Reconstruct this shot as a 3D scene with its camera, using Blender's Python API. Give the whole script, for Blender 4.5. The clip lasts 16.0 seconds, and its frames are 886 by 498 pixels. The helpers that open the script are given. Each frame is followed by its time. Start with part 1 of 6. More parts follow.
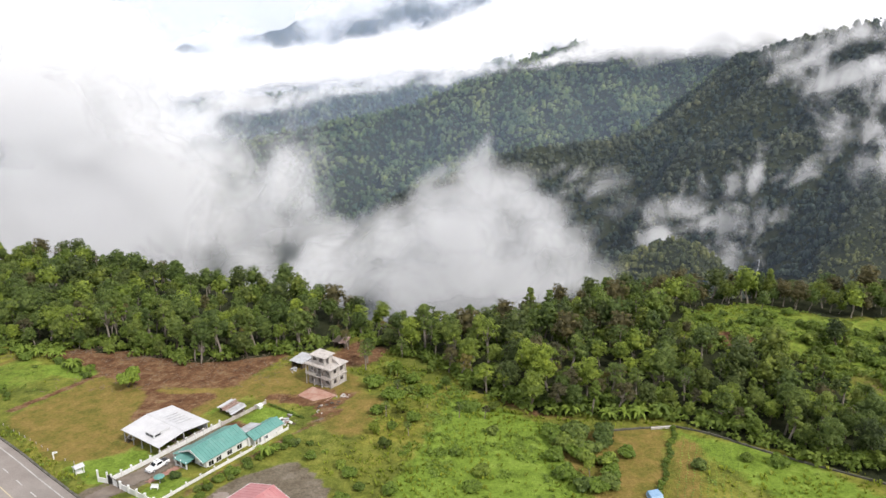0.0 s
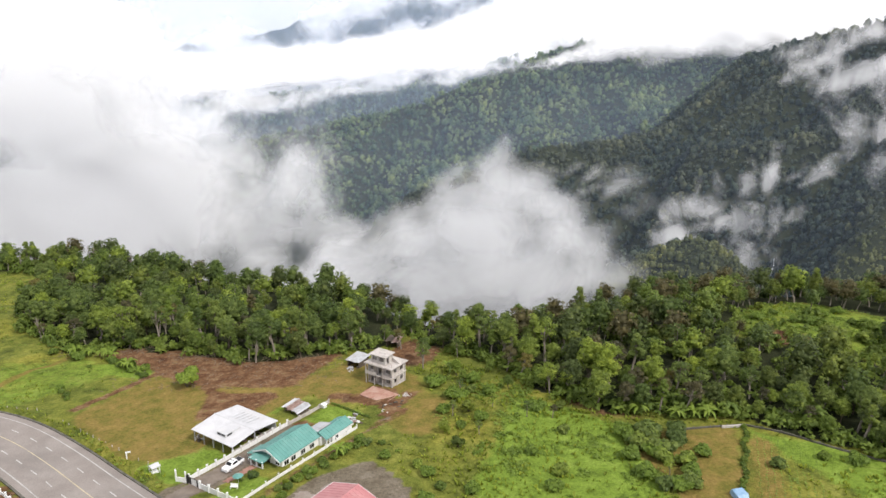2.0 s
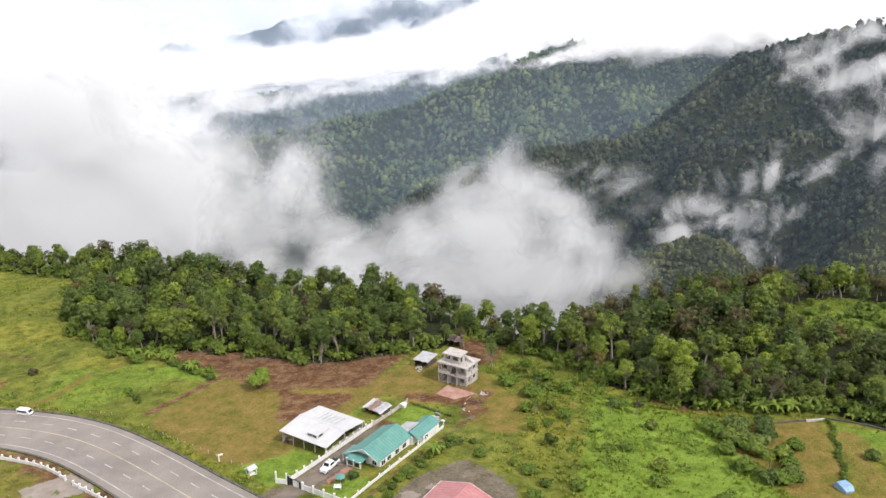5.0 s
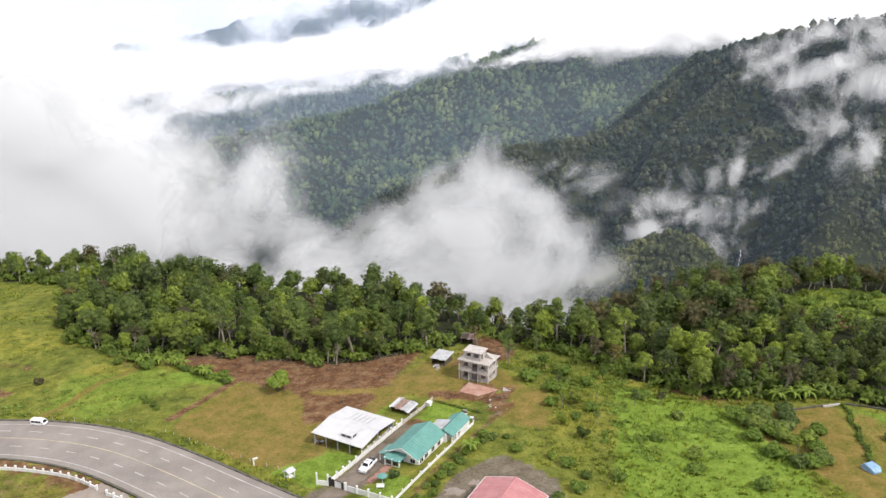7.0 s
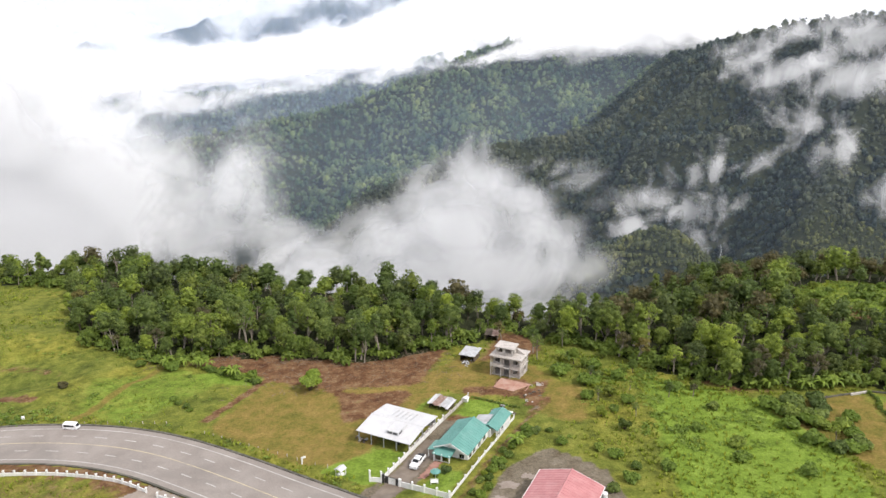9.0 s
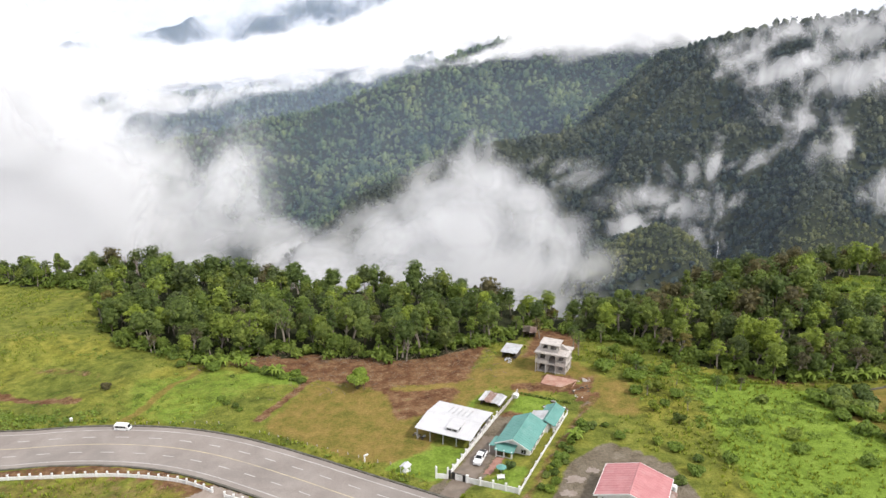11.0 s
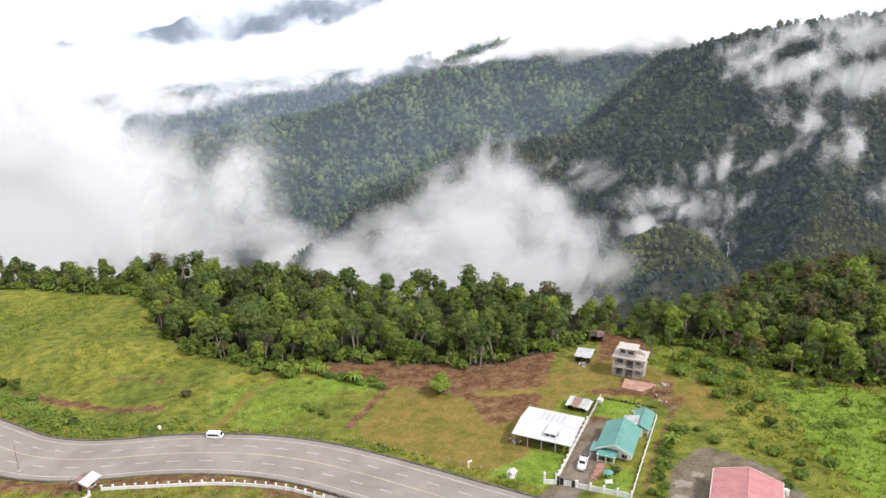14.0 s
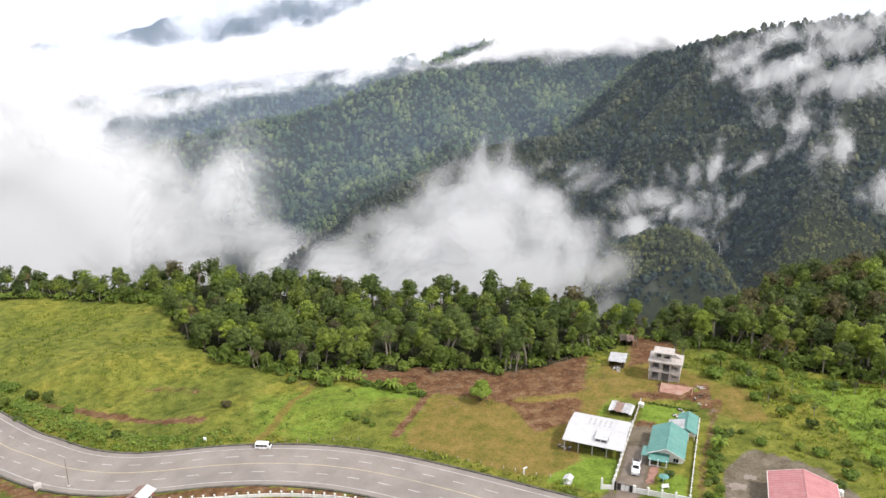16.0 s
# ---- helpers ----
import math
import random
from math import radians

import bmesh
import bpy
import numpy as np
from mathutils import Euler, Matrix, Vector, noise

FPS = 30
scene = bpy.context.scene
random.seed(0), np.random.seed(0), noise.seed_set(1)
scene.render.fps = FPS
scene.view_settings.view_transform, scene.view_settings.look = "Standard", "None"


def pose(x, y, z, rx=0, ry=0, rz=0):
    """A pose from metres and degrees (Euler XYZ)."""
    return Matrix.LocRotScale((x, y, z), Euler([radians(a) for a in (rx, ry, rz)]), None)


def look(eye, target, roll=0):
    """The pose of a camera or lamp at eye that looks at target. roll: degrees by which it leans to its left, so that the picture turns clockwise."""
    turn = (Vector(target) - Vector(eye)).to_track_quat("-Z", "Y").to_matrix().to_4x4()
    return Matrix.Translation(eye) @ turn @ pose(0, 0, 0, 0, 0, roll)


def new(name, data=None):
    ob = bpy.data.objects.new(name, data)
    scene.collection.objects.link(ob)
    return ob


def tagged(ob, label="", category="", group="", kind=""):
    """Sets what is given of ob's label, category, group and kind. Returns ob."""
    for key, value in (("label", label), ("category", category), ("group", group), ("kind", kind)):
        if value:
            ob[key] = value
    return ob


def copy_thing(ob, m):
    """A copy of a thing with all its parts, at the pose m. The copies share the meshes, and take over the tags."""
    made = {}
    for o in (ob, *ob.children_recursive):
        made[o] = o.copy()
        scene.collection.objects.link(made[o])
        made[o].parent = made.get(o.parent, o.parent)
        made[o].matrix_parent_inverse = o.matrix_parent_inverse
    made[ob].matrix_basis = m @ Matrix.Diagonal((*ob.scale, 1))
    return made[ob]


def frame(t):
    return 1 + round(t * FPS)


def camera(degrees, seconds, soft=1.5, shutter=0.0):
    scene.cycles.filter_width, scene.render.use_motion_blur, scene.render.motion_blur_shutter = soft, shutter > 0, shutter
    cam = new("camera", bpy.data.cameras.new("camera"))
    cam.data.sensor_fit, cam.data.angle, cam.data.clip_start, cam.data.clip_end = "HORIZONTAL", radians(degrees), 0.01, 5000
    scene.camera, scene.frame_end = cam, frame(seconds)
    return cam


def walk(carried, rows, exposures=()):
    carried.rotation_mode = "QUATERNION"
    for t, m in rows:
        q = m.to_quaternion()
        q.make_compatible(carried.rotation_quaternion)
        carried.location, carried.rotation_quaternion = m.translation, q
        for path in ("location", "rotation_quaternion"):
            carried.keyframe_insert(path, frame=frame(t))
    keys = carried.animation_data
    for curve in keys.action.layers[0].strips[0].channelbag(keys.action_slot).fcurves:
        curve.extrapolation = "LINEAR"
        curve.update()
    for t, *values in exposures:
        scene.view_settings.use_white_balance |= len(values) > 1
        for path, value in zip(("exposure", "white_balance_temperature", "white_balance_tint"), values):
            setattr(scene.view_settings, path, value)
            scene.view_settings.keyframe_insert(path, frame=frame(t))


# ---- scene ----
cam = camera(63.2, 16.0)
METRES, EYE, TILT, LEAN, TURN = 135.0, 90.5, -16.5, 0.0, 0.0
ROWS = [
    (0.0, 0.0, 0.0, 0.0, 0.0, 0.0, -0.0),
    (0.5, -0.0309, 0.0001, -0.0004, -0.06, -0.0, 0.04),
    (1.0, -0.062, 0.0002, -0.0006, -0.09, -0.01, 0.05),
    (1.5, -0.0934, -0.0001, -0.0006, -0.12, -0.03, 0.05),
    (2.0, -0.1245, -0.0003, -0.0006, -0.15, -0.04, 0.06),
    (2.5, -0.1556, -0.0002, -0.0009, -0.19, -0.04, 0.08),
    (3.0, -0.1867, -0.0004, -0.0009, -0.23, -0.05, 0.1),
    (3.5, -0.2177, -0.0006, -0.0012, -0.25, -0.04, 0.11),
    (4.0, -0.2485, -0.0007, -0.0011, -0.32, -0.04, 0.12),
    (6.5, -0.404, -0.0019, -0.0015, -4.68, -0.11, 1.34),
    (7.0, -0.4352, -0.0014, -0.0019, -5.13, -0.13, 1.48),
    (7.5, -0.4663, -0.0004, -0.0023, -5.6, -0.15, 1.6),
    (8.0, -0.4977, 0.0007, -0.0025, -6.21, -0.18, 1.75),
    (10.5, -0.6549, 0.0122, -0.0008, -8.84, -0.37, 2.49),
    (11.0, -0.6861, 0.0154, 0.0002, -8.87, -0.39, 2.5),
    (11.5, -0.7171, 0.0188, 0.0016, -8.91, -0.4, 2.53),
    (12.0, -0.7482, 0.022, 0.0044, -8.95, -0.42, 2.53),
    (12.5, -0.7793, 0.0251, 0.0085, -8.99, -0.43, 2.54),
    (13.0, -0.8099, 0.0279, 0.0133, -9.04, -0.44, 2.57),
    (13.5, -0.8404, 0.0307, 0.0182, -9.39, -0.46, 2.65),
    (14.0, -0.8713, 0.0337, 0.0234, -9.77, -0.48, 2.75),
    (14.5, -0.9021, 0.0366, 0.0286, -10.15, -0.5, 2.87),
    (15.0, -0.9328, 0.0397, 0.034, -10.6, -0.51, 2.99),
    (15.5, -0.9634, 0.0427, 0.0393, -11.05, -0.52, 3.14),
    (16.0, -0.9943, 0.0458, 0.0448, -11.45, -0.52, 3.26),
]
walk(cam, [(t, pose(0, 0, EYE, TILT, LEAN, TURN) @ pose(METRES * x, METRES * y, METRES * z, 90 + pitch, roll, yaw)) for t, x, y, z, yaw, pitch, roll in ROWS],
     [(0.0, -0.11, 6400, 14), (4.0, -0.08, 6400, 14), (8.0, -0.02, 6400, 14), (16.0, 0.05, 6400, 14)])

scene.cycles.transparent_max_bounces = 32

# ---- world, sun ----
SUN_ELEV, SUN_AZ = radians(48), radians(132)   # azimuth from +y, clockwise


def build_world():
    world = bpy.data.worlds.new("sky")
    scene.world = world
    world.use_nodes = True
    nt = world.node_tree
    nt.nodes.clear()
    out = nt.nodes.new("ShaderNodeOutputWorld")
    bg_sky = nt.nodes.new("ShaderNodeBackground")
    bg_cloud = nt.nodes.new("ShaderNodeBackground")
    sky = nt.nodes.new("ShaderNodeTexSky")
    sky.sky_type = "NISHITA"
    sky.sun_disc = False
    sky.sun_elevation = SUN_ELEV
    sky.sun_rotation = SUN_AZ
    sky.altitude = 900
    bg_sky.inputs["Strength"].default_value = 0.12
    bg_cloud.inputs["Color"].default_value = (0.97, 0.985, 1.0, 1)
    bg_cloud.inputs["Strength"].default_value = 1.14
    coord = nt.nodes.new("ShaderNodeTexCoord")
    cloud = nt.nodes.new("ShaderNodeTexNoise")
    cloud.inputs["Scale"].default_value = 7.0
    cloud.inputs["Detail"].default_value = 6
    cloud.inputs["Distortion"].default_value = 0.4
    ramp = nt.nodes.new("ShaderNodeMapRange")
    ramp.inputs["From Min"].default_value = 0.30
    ramp.inputs["From Max"].default_value = 0.52
    ramp.inputs["To Min"].default_value = 0.55
    mix = nt.nodes.new("ShaderNodeMixShader")
    L = nt.links.new
    L(coord.outputs["Generated"], cloud.inputs["Vector"])
    L(cloud.outputs["Fac"], ramp.inputs["Value"])
    L(ramp.outputs["Result"], mix.inputs["Fac"])
    L(sky.outputs["Color"], bg_sky.inputs["Color"])
    L(bg_sky.outputs["Background"], mix.inputs[1])
    L(bg_cloud.outputs["Background"], mix.inputs[2])
    L(mix.outputs["Shader"], out.inputs["Surface"])


build_world()
sun = new("sun", bpy.data.lights.new("sun", "SUN"))
sun.data.energy = 3.6
sun.data.angle = radians(6)
sun.data.color = (1.0, 0.96, 0.88)
sun_from = Vector((math.sin(SUN_AZ) * math.cos(SUN_ELEV), math.cos(SUN_AZ) * math.cos(SUN_ELEV), math.sin(SUN_ELEV)))
sun.matrix_world = look(sun_from * 300, (0, 0, 0))

# ---- materials ----
def material(name):
    m = bpy.data.materials.new(name)
    m.use_nodes = True
    nt = m.node_tree
    bsdf = nt.nodes["Principled BSDF"]
    return m, nt, bsdf


def noise_node(nt, scale, detail=4, rough=0.55, coord="Object", distortion=0.0):
    c = nt.nodes.new("ShaderNodeTexCoord")
    n = nt.nodes.new("ShaderNodeTexNoise")
    n.inputs["Scale"].default_value = scale
    n.inputs["Detail"].default_value = detail
    n.inputs["Roughness"].default_value = rough
    n.inputs["Distortion"].default_value = distortion
    nt.links.new(c.outputs[coord], n.inputs["Vector"])
    return n


def ramp_node(nt, source, stops):
    r = nt.nodes.new("ShaderNodeValToRGB")
    while len(r.color_ramp.elements) < len(stops):
        r.color_ramp.elements.new(0.5)
    for e, (p, c) in zip(r.color_ramp.elements, stops):
        e.position, e.color = p, (*c, 1)
    nt.links.new(source, r.inputs["Fac"])
    return r


def mix_color(nt, fac, a, b, mode="MIX"):
    m = nt.nodes.new("ShaderNodeMix")
    m.data_type, m.blend_type = "RGBA", mode
    for key, value in (("Factor", fac), ("A", a), ("B", b)):
        i = [s for s in m.inputs if s.name == key and (s.type == "RGBA" if key != "Factor" else s.type == "VALUE")][0]
        if isinstance(value, (int, float)):
            i.default_value = value
        elif isinstance(value, tuple):
            i.default_value = (*value, 1)
        else:
            nt.links.new(value, i)
    return [s for s in m.outputs if s.type == "RGBA"][0]


def bump_from(nt, bsdf, source, strength=0.4, distance=0.1):
    b = nt.nodes.new("ShaderNodeBump")
    b.inputs["Strength"].default_value = strength
    b.inputs["Distance"].default_value = distance
    nt.links.new(source, b.inputs["Height"])
    nt.links.new(b.outputs["Normal"], bsdf.inputs["Normal"])


def worn(name, c1, c2, scale=2.0, rough=0.7, metal=0.0, bump=0.2, stain=None, stain_amount=0.35, fine=30.0):
    """A plain surface with grain, patches of wear and an optional stain colour."""
    m, nt, b = material(name)
    big = noise_node(nt, scale, 5, 0.6)
    small = noise_node(nt, fine, 3, 0.6)
    col = ramp_node(nt, big.outputs["Fac"], [(0.35, c1), (0.65, c2)]).outputs["Color"]
    grain = ramp_node(nt, small.outputs["Fac"], [(0.3, (0.82, 0.82, 0.82)), (0.7, (1.08, 1.08, 1.08))]).outputs["Color"]
    col = mix_color(nt, 1.0, col, grain, "MULTIPLY")
    if stain:
        s = noise_node(nt, scale * 0.6, 7, 0.7, distortion=0.6)
        f = ramp_node(nt, s.outputs["Fac"], [(0.5, (0, 0, 0)), (0.68, (stain_amount,) * 3)]).outputs["Color"]
        col = mix_color(nt, f, col, stain)
    nt.links.new(col, b.inputs["Base Color"])
    b.inputs["Roughness"].default_value = rough
    b.inputs["Metallic"].default_value = metal
    bump_from(nt, b, small.outputs["Fac"], bump, 0.02)
    return m


def leaf_material(name, dark, mid, light, scale=0.35, spread=0.42, translucent=0.38, tint=1.0):
    """Foliage: one tint a plant, another for each leaf or clump, with light passing through."""
    m, nt, b = material(name)
    info = nt.nodes.new("ShaderNodeObjectInfo")
    geo = nt.nodes.new("ShaderNodeNewGeometry")
    n = noise_node(nt, scale, 3)
    col = ramp_node(nt, n.outputs["Fac"], [(0.3, dark), (0.5, mid), (0.72, light)]).outputs["Color"]
    shade = ramp_node(nt, info.outputs["Random"], [(p, tuple(1 + tint * (c - 1) for c in rgb)) for p, rgb in
                                               ((0.0, (0.5, 0.6, 0.6)), (0.35, (0.78, 0.86, 0.85)), (0.65, (1.0, 1.04, 0.85)), (0.85, (1.22, 1.28, 0.85)), (1.0, (1.45, 1.48, 0.8)))]).outputs["Color"]
    col = mix_color(nt, 1.0, col, shade, "MULTIPLY")
    leafy = ramp_node(nt, geo.outputs["Random Per Island"], [(0.0, (1 - 0.62 * spread, 1 - 0.57 * spread, 1 - 0.58 * spread)), (0.6, (1.0, 1.0, 1.0)), (1.0, (1 + 0.75 * spread, 1 + 0.6 * spread, 1 + 0.2 * spread))]).outputs["Color"]
    col = mix_color(nt, 1.0, col, leafy, "MULTIPLY")
    nt.links.new(col, b.inputs["Base Color"])
    b.inputs["Roughness"].default_value = 0.55
    b.inputs["Specular IOR Level"].default_value = 0.25
    tr = nt.nodes.new("ShaderNodeBsdfTranslucent")
    nt.links.new(col, tr.inputs["Color"])
    mx = nt.nodes.new("ShaderNodeMixShader")
    mx.inputs["Fac"].default_value = translucent
    out = nt.nodes["Material Output"]
    nt.links.new(b.outputs["BSDF"], mx.inputs[1])
    nt.links.new(tr.outputs["BSDF"], mx.inputs[2])
    nt.links.new(mx.outputs["Shader"], out.inputs["Surface"])
    return m


def ground_material():
    """Grass, mown grass, bare red earth, gravel and woodland floor darkened for shade, by the painted surface masks."""
    m, nt, b = material("ground_cover")
    big = noise_node(nt, 0.045, 6, 0.6)
    mid = noise_node(nt, 0.28, 6, 0.65)
    fine = noise_node(nt, 1.6, 5, 0.7)
    edge = noise_node(nt, 0.5, 8, 0.75)
    weed = ramp_node(nt, mid.outputs["Fac"], [(0.3, (0.077, 0.09, 0.02)), (0.5, (0.17, 0.182, 0.036)), (0.7, (0.265, 0.254, 0.062))]).outputs["Color"]
    lush = ramp_node(nt, big.outputs["Fac"], [(0.36, (0.72, 0.8, 0.75)), (0.48, (0.95, 1.0, 0.9)), (0.62, (1.2, 1.12, 0.96))]).outputs["Color"]
    grass = mix_color(nt, 1.0, weed, lush, "MULTIPLY")
    mown = ramp_node(nt, mid.outputs["Fac"], [(0.3, (0.128, 0.126, 0.026)), (0.46, (0.19, 0.158, 0.038)), (0.58, (0.245, 0.175, 0.054)), (0.75, (0.29, 0.22, 0.068))]).outputs["Color"]
    earth = ramp_node(nt, mid.outputs["Fac"], [(0.3, (0.078, 0.036, 0.021)), (0.48, (0.15, 0.076, 0.039)), (0.62, (0.225, 0.132, 0.072)), (0.73, (0.2, 0.16, 0.062))]).outputs["Color"]
    straw = ramp_node(nt, edge.outputs["Fac"], [(0.52, (0, 0, 0)), (0.66, (0.75, 0.75, 0.75))]).outputs["Color"]
    earth = mix_color(nt, straw, earth, (0.3, 0.212, 0.125))
    gravel = ramp_node(nt, mid.outputs["Fac"], [(0.3, (0.13, 0.105, 0.0726)), (0.55, (0.194, 0.163, 0.122)), (0.75, (0.288, 0.248, 0.205))]).outputs["Color"]
    # woodland floor, near black: shade in the gaps between crowns is painted in
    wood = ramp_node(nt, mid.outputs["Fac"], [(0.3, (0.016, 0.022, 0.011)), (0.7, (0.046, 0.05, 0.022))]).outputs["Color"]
    rich = ramp_node(nt, mid.outputs["Fac"], [(0.3, (0.103, 0.154, 0.0226)), (0.5, (0.173, 0.255, 0.0351)), (0.72, (0.248, 0.336, 0.0627))]).outputs["Color"]
    col = grass
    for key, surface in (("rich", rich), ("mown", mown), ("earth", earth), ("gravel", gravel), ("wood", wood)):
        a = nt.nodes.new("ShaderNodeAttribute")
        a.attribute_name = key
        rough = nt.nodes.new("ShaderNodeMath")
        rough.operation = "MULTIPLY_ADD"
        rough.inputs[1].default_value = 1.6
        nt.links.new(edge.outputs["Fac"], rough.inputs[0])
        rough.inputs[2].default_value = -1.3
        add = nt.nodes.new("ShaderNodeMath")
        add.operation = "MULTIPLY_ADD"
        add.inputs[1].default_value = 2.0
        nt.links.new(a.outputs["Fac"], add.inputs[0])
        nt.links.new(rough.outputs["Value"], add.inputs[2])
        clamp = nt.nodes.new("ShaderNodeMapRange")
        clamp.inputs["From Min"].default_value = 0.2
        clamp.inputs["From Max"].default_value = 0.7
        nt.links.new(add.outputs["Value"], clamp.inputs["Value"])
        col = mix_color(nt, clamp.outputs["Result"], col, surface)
    speck = ramp_node(nt, fine.outputs["Fac"], [(0.28, (0.62, 0.62, 0.6)), (0.7, (1.22, 1.22, 1.2))]).outputs["Color"]
    col = mix_color(nt, 1.0, col, speck, "MULTIPLY")
    nt.links.new(col, b.inputs["Base Color"])
    b.inputs["Roughness"].default_value = 0.95
    b.inputs["Specular IOR Level"].default_value = 0.1
    bump_from(nt, b, fine.outputs["Fac"], 0.8, 0.5)
    return m


def mist_material(name="mist", scale=0.0075, opaque=0.72, ragged=2.2, through_light=0.45):
    """White vapour: thin where the density is low, torn by noise at its edges."""
    m = bpy.data.materials.new(name)
    m.use_nodes = True
    nt = m.node_tree
    nt.nodes.clear()
    out = nt.nodes.new("ShaderNodeOutputMaterial")
    att = nt.nodes.new("ShaderNodeAttribute")
    att.attribute_name = "vapour"
    big = noise_node(nt, scale, 7, 0.57, distortion=0.6)
    s1 = nt.nodes.new("ShaderNodeMath")
    s1.operation = "MULTIPLY_ADD"
    s1.inputs[1].default_value = ragged
    s1.inputs[2].default_value = -0.5 * ragged - 0.32
    nt.links.new(big.outputs["Fac"], s1.inputs[0])
    s2 = nt.nodes.new("ShaderNodeMath")
    s2.operation = "MULTIPLY_ADD"
    s2.inputs[1].default_value = 1.7
    nt.links.new(att.outputs["Fac"], s2.inputs[0])
    nt.links.new(s1.outputs["Value"], s2.inputs[2])
    a = nt.nodes.new("ShaderNodeMapRange")
    a.interpolation_type = "SMOOTHSTEP"
    a.inputs["From Min"].default_value = 0.0
    a.inputs["From Max"].default_value = 1.1
    a.inputs["To Max"].default_value = opaque
    nt.links.new(s2.outputs["Value"], a.inputs["Value"])
    clear = nt.nodes.new("ShaderNodeBsdfTransparent")
    dif = nt.nodes.new("ShaderNodeBsdfDiffuse")
    tra = nt.nodes.new("ShaderNodeBsdfTranslucent")
    for n in (dif, tra):
        n.inputs["Color"].default_value = (0.96, 0.97, 0.99, 1)
        # light scattered about inside a cloud reaches all its sides
        up = nt.nodes.new("ShaderNodeCombineXYZ")
        for axis, value in zip("XYZ", (0.3, -0.45, 0.84)):
            up.inputs[axis].default_value = value
        nt.links.new(up.outputs["Vector"], n.inputs["Normal"])
    half = nt.nodes.new("ShaderNodeMixShader")
    half.inputs["Fac"].default_value = through_light
    nt.links.new(dif.outputs["BSDF"], half.inputs[1])
    nt.links.new(tra.outputs["BSDF"], half.inputs[2])
    mix = nt.nodes.new("ShaderNodeMixShader")
    nt.links.new(a.outputs["Result"], mix.inputs["Fac"])
    nt.links.new(clear.outputs["BSDF"], mix.inputs[1])
    nt.links.new(half.outputs["Shader"], mix.inputs[2])
    nt.links.new(mix.outputs["Shader"], out.inputs["Surface"])
    return m


def haze_material():
    """Even, thin, bluish vapour."""
    m = bpy.data.materials.new("haze")
    m.use_nodes = True
    nt = m.node_tree
    nt.nodes.clear()
    out = nt.nodes.new("ShaderNodeOutputMaterial")
    att = nt.nodes.new("ShaderNodeAttribute")
    att.attribute_name = "vapour"
    clear = nt.nodes.new("ShaderNodeBsdfTransparent")
    dif = nt.nodes.new("ShaderNodeBsdfDiffuse")
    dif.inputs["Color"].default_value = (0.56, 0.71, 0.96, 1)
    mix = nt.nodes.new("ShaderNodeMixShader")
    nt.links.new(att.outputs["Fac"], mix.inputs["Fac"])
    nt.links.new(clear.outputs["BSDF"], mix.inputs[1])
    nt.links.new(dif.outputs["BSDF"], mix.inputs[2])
    nt.links.new(mix.outputs["Shader"], out.inputs["Surface"])
    return m


HAZE = haze_material()
GROUND = ground_material()
MIST = mist_material("bank_mist", 0.0085, 0.42, 3.5)
VALLEY_MIST = mist_material("valley_mist", 0.015, 0.42, 3.2, 0.55)
WISP = mist_material("wisp_mist", 0.026, 0.46, 4.0)
FAR_CLOUD = mist_material("far_cloud", 0.0062, 0.8, 3.2, 0.08)
CLOUD = mist_material("high_cloud", 0.006, 0.85, 2.4, 0.08)
VEIL = mist_material("ridge_cloud", 0.014, 0.62, 2.4, 0.12)
LEAF = leaf_material("broad_leaves", (0.08, 0.112, 0.03), (0.178, 0.224, 0.056), (0.3, 0.345, 0.09), translucent=0.36)
DEEP_LEAF = leaf_material("deep_green_leaves", (0.05, 0.069, 0.025), (0.104, 0.13, 0.04), (0.178, 0.204, 0.062), translucent=0.32)
# cloud shade on the near hills is put into these dark leaf colours
SHADED_FAR_LEAF = leaf_material("shaded_hill_leaves", (0.017, 0.031, 0.03), (0.036, 0.055, 0.043), (0.074, 0.096, 0.058), scale=0.035, translucent=0.2, spread=0.8, tint=0.0)
# the same forest where sun catches the crests, the light painted in as paler leaves
SUNLIT_CREST_LEAF = leaf_material("sunlit_crest_leaves", (0.034, 0.048, 0.034), (0.07, 0.085, 0.052), (0.14, 0.15, 0.08), scale=0.03, translucent=0.2, spread=0.7, tint=0.0)
OLIVE_LEAF = leaf_material("near_forest_leaves", (0.05, 0.064, 0.025), (0.1, 0.115, 0.04), (0.17, 0.18, 0.06), scale=0.03, translucent=0.2, spread=0.7, tint=0.0)
# sunlight on the second ridge is put into these brighter, yellower leaves
SUNLIT_RIDGE_LEAF = leaf_material("sunlit_ridge_leaves", (0.034, 0.068, 0.04), (0.098, 0.148, 0.06), (0.2, 0.24, 0.085), scale=0.02, translucent=0.2, spread=0.6, tint=0.0)
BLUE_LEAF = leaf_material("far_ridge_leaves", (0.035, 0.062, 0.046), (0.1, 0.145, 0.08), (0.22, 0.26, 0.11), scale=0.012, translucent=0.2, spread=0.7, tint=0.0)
SHRUB = leaf_material("shrub_leaves", (0.0945, 0.14, 0.0281), (0.155, 0.214, 0.041), (0.231, 0.29, 0.0648), scale=0.1, tint=0.5)
BRIGHT = leaf_material("bright_leaves", (0.1, 0.153, 0.0288), (0.155, 0.218, 0.0408), (0.225, 0.282, 0.066), scale=0.5, tint=0.25)
LIME = leaf_material("lime_leaves", (0.17, 0.24, 0.035), (0.24, 0.325, 0.05), (0.31, 0.39, 0.08), scale=0.5, tint=0.2)
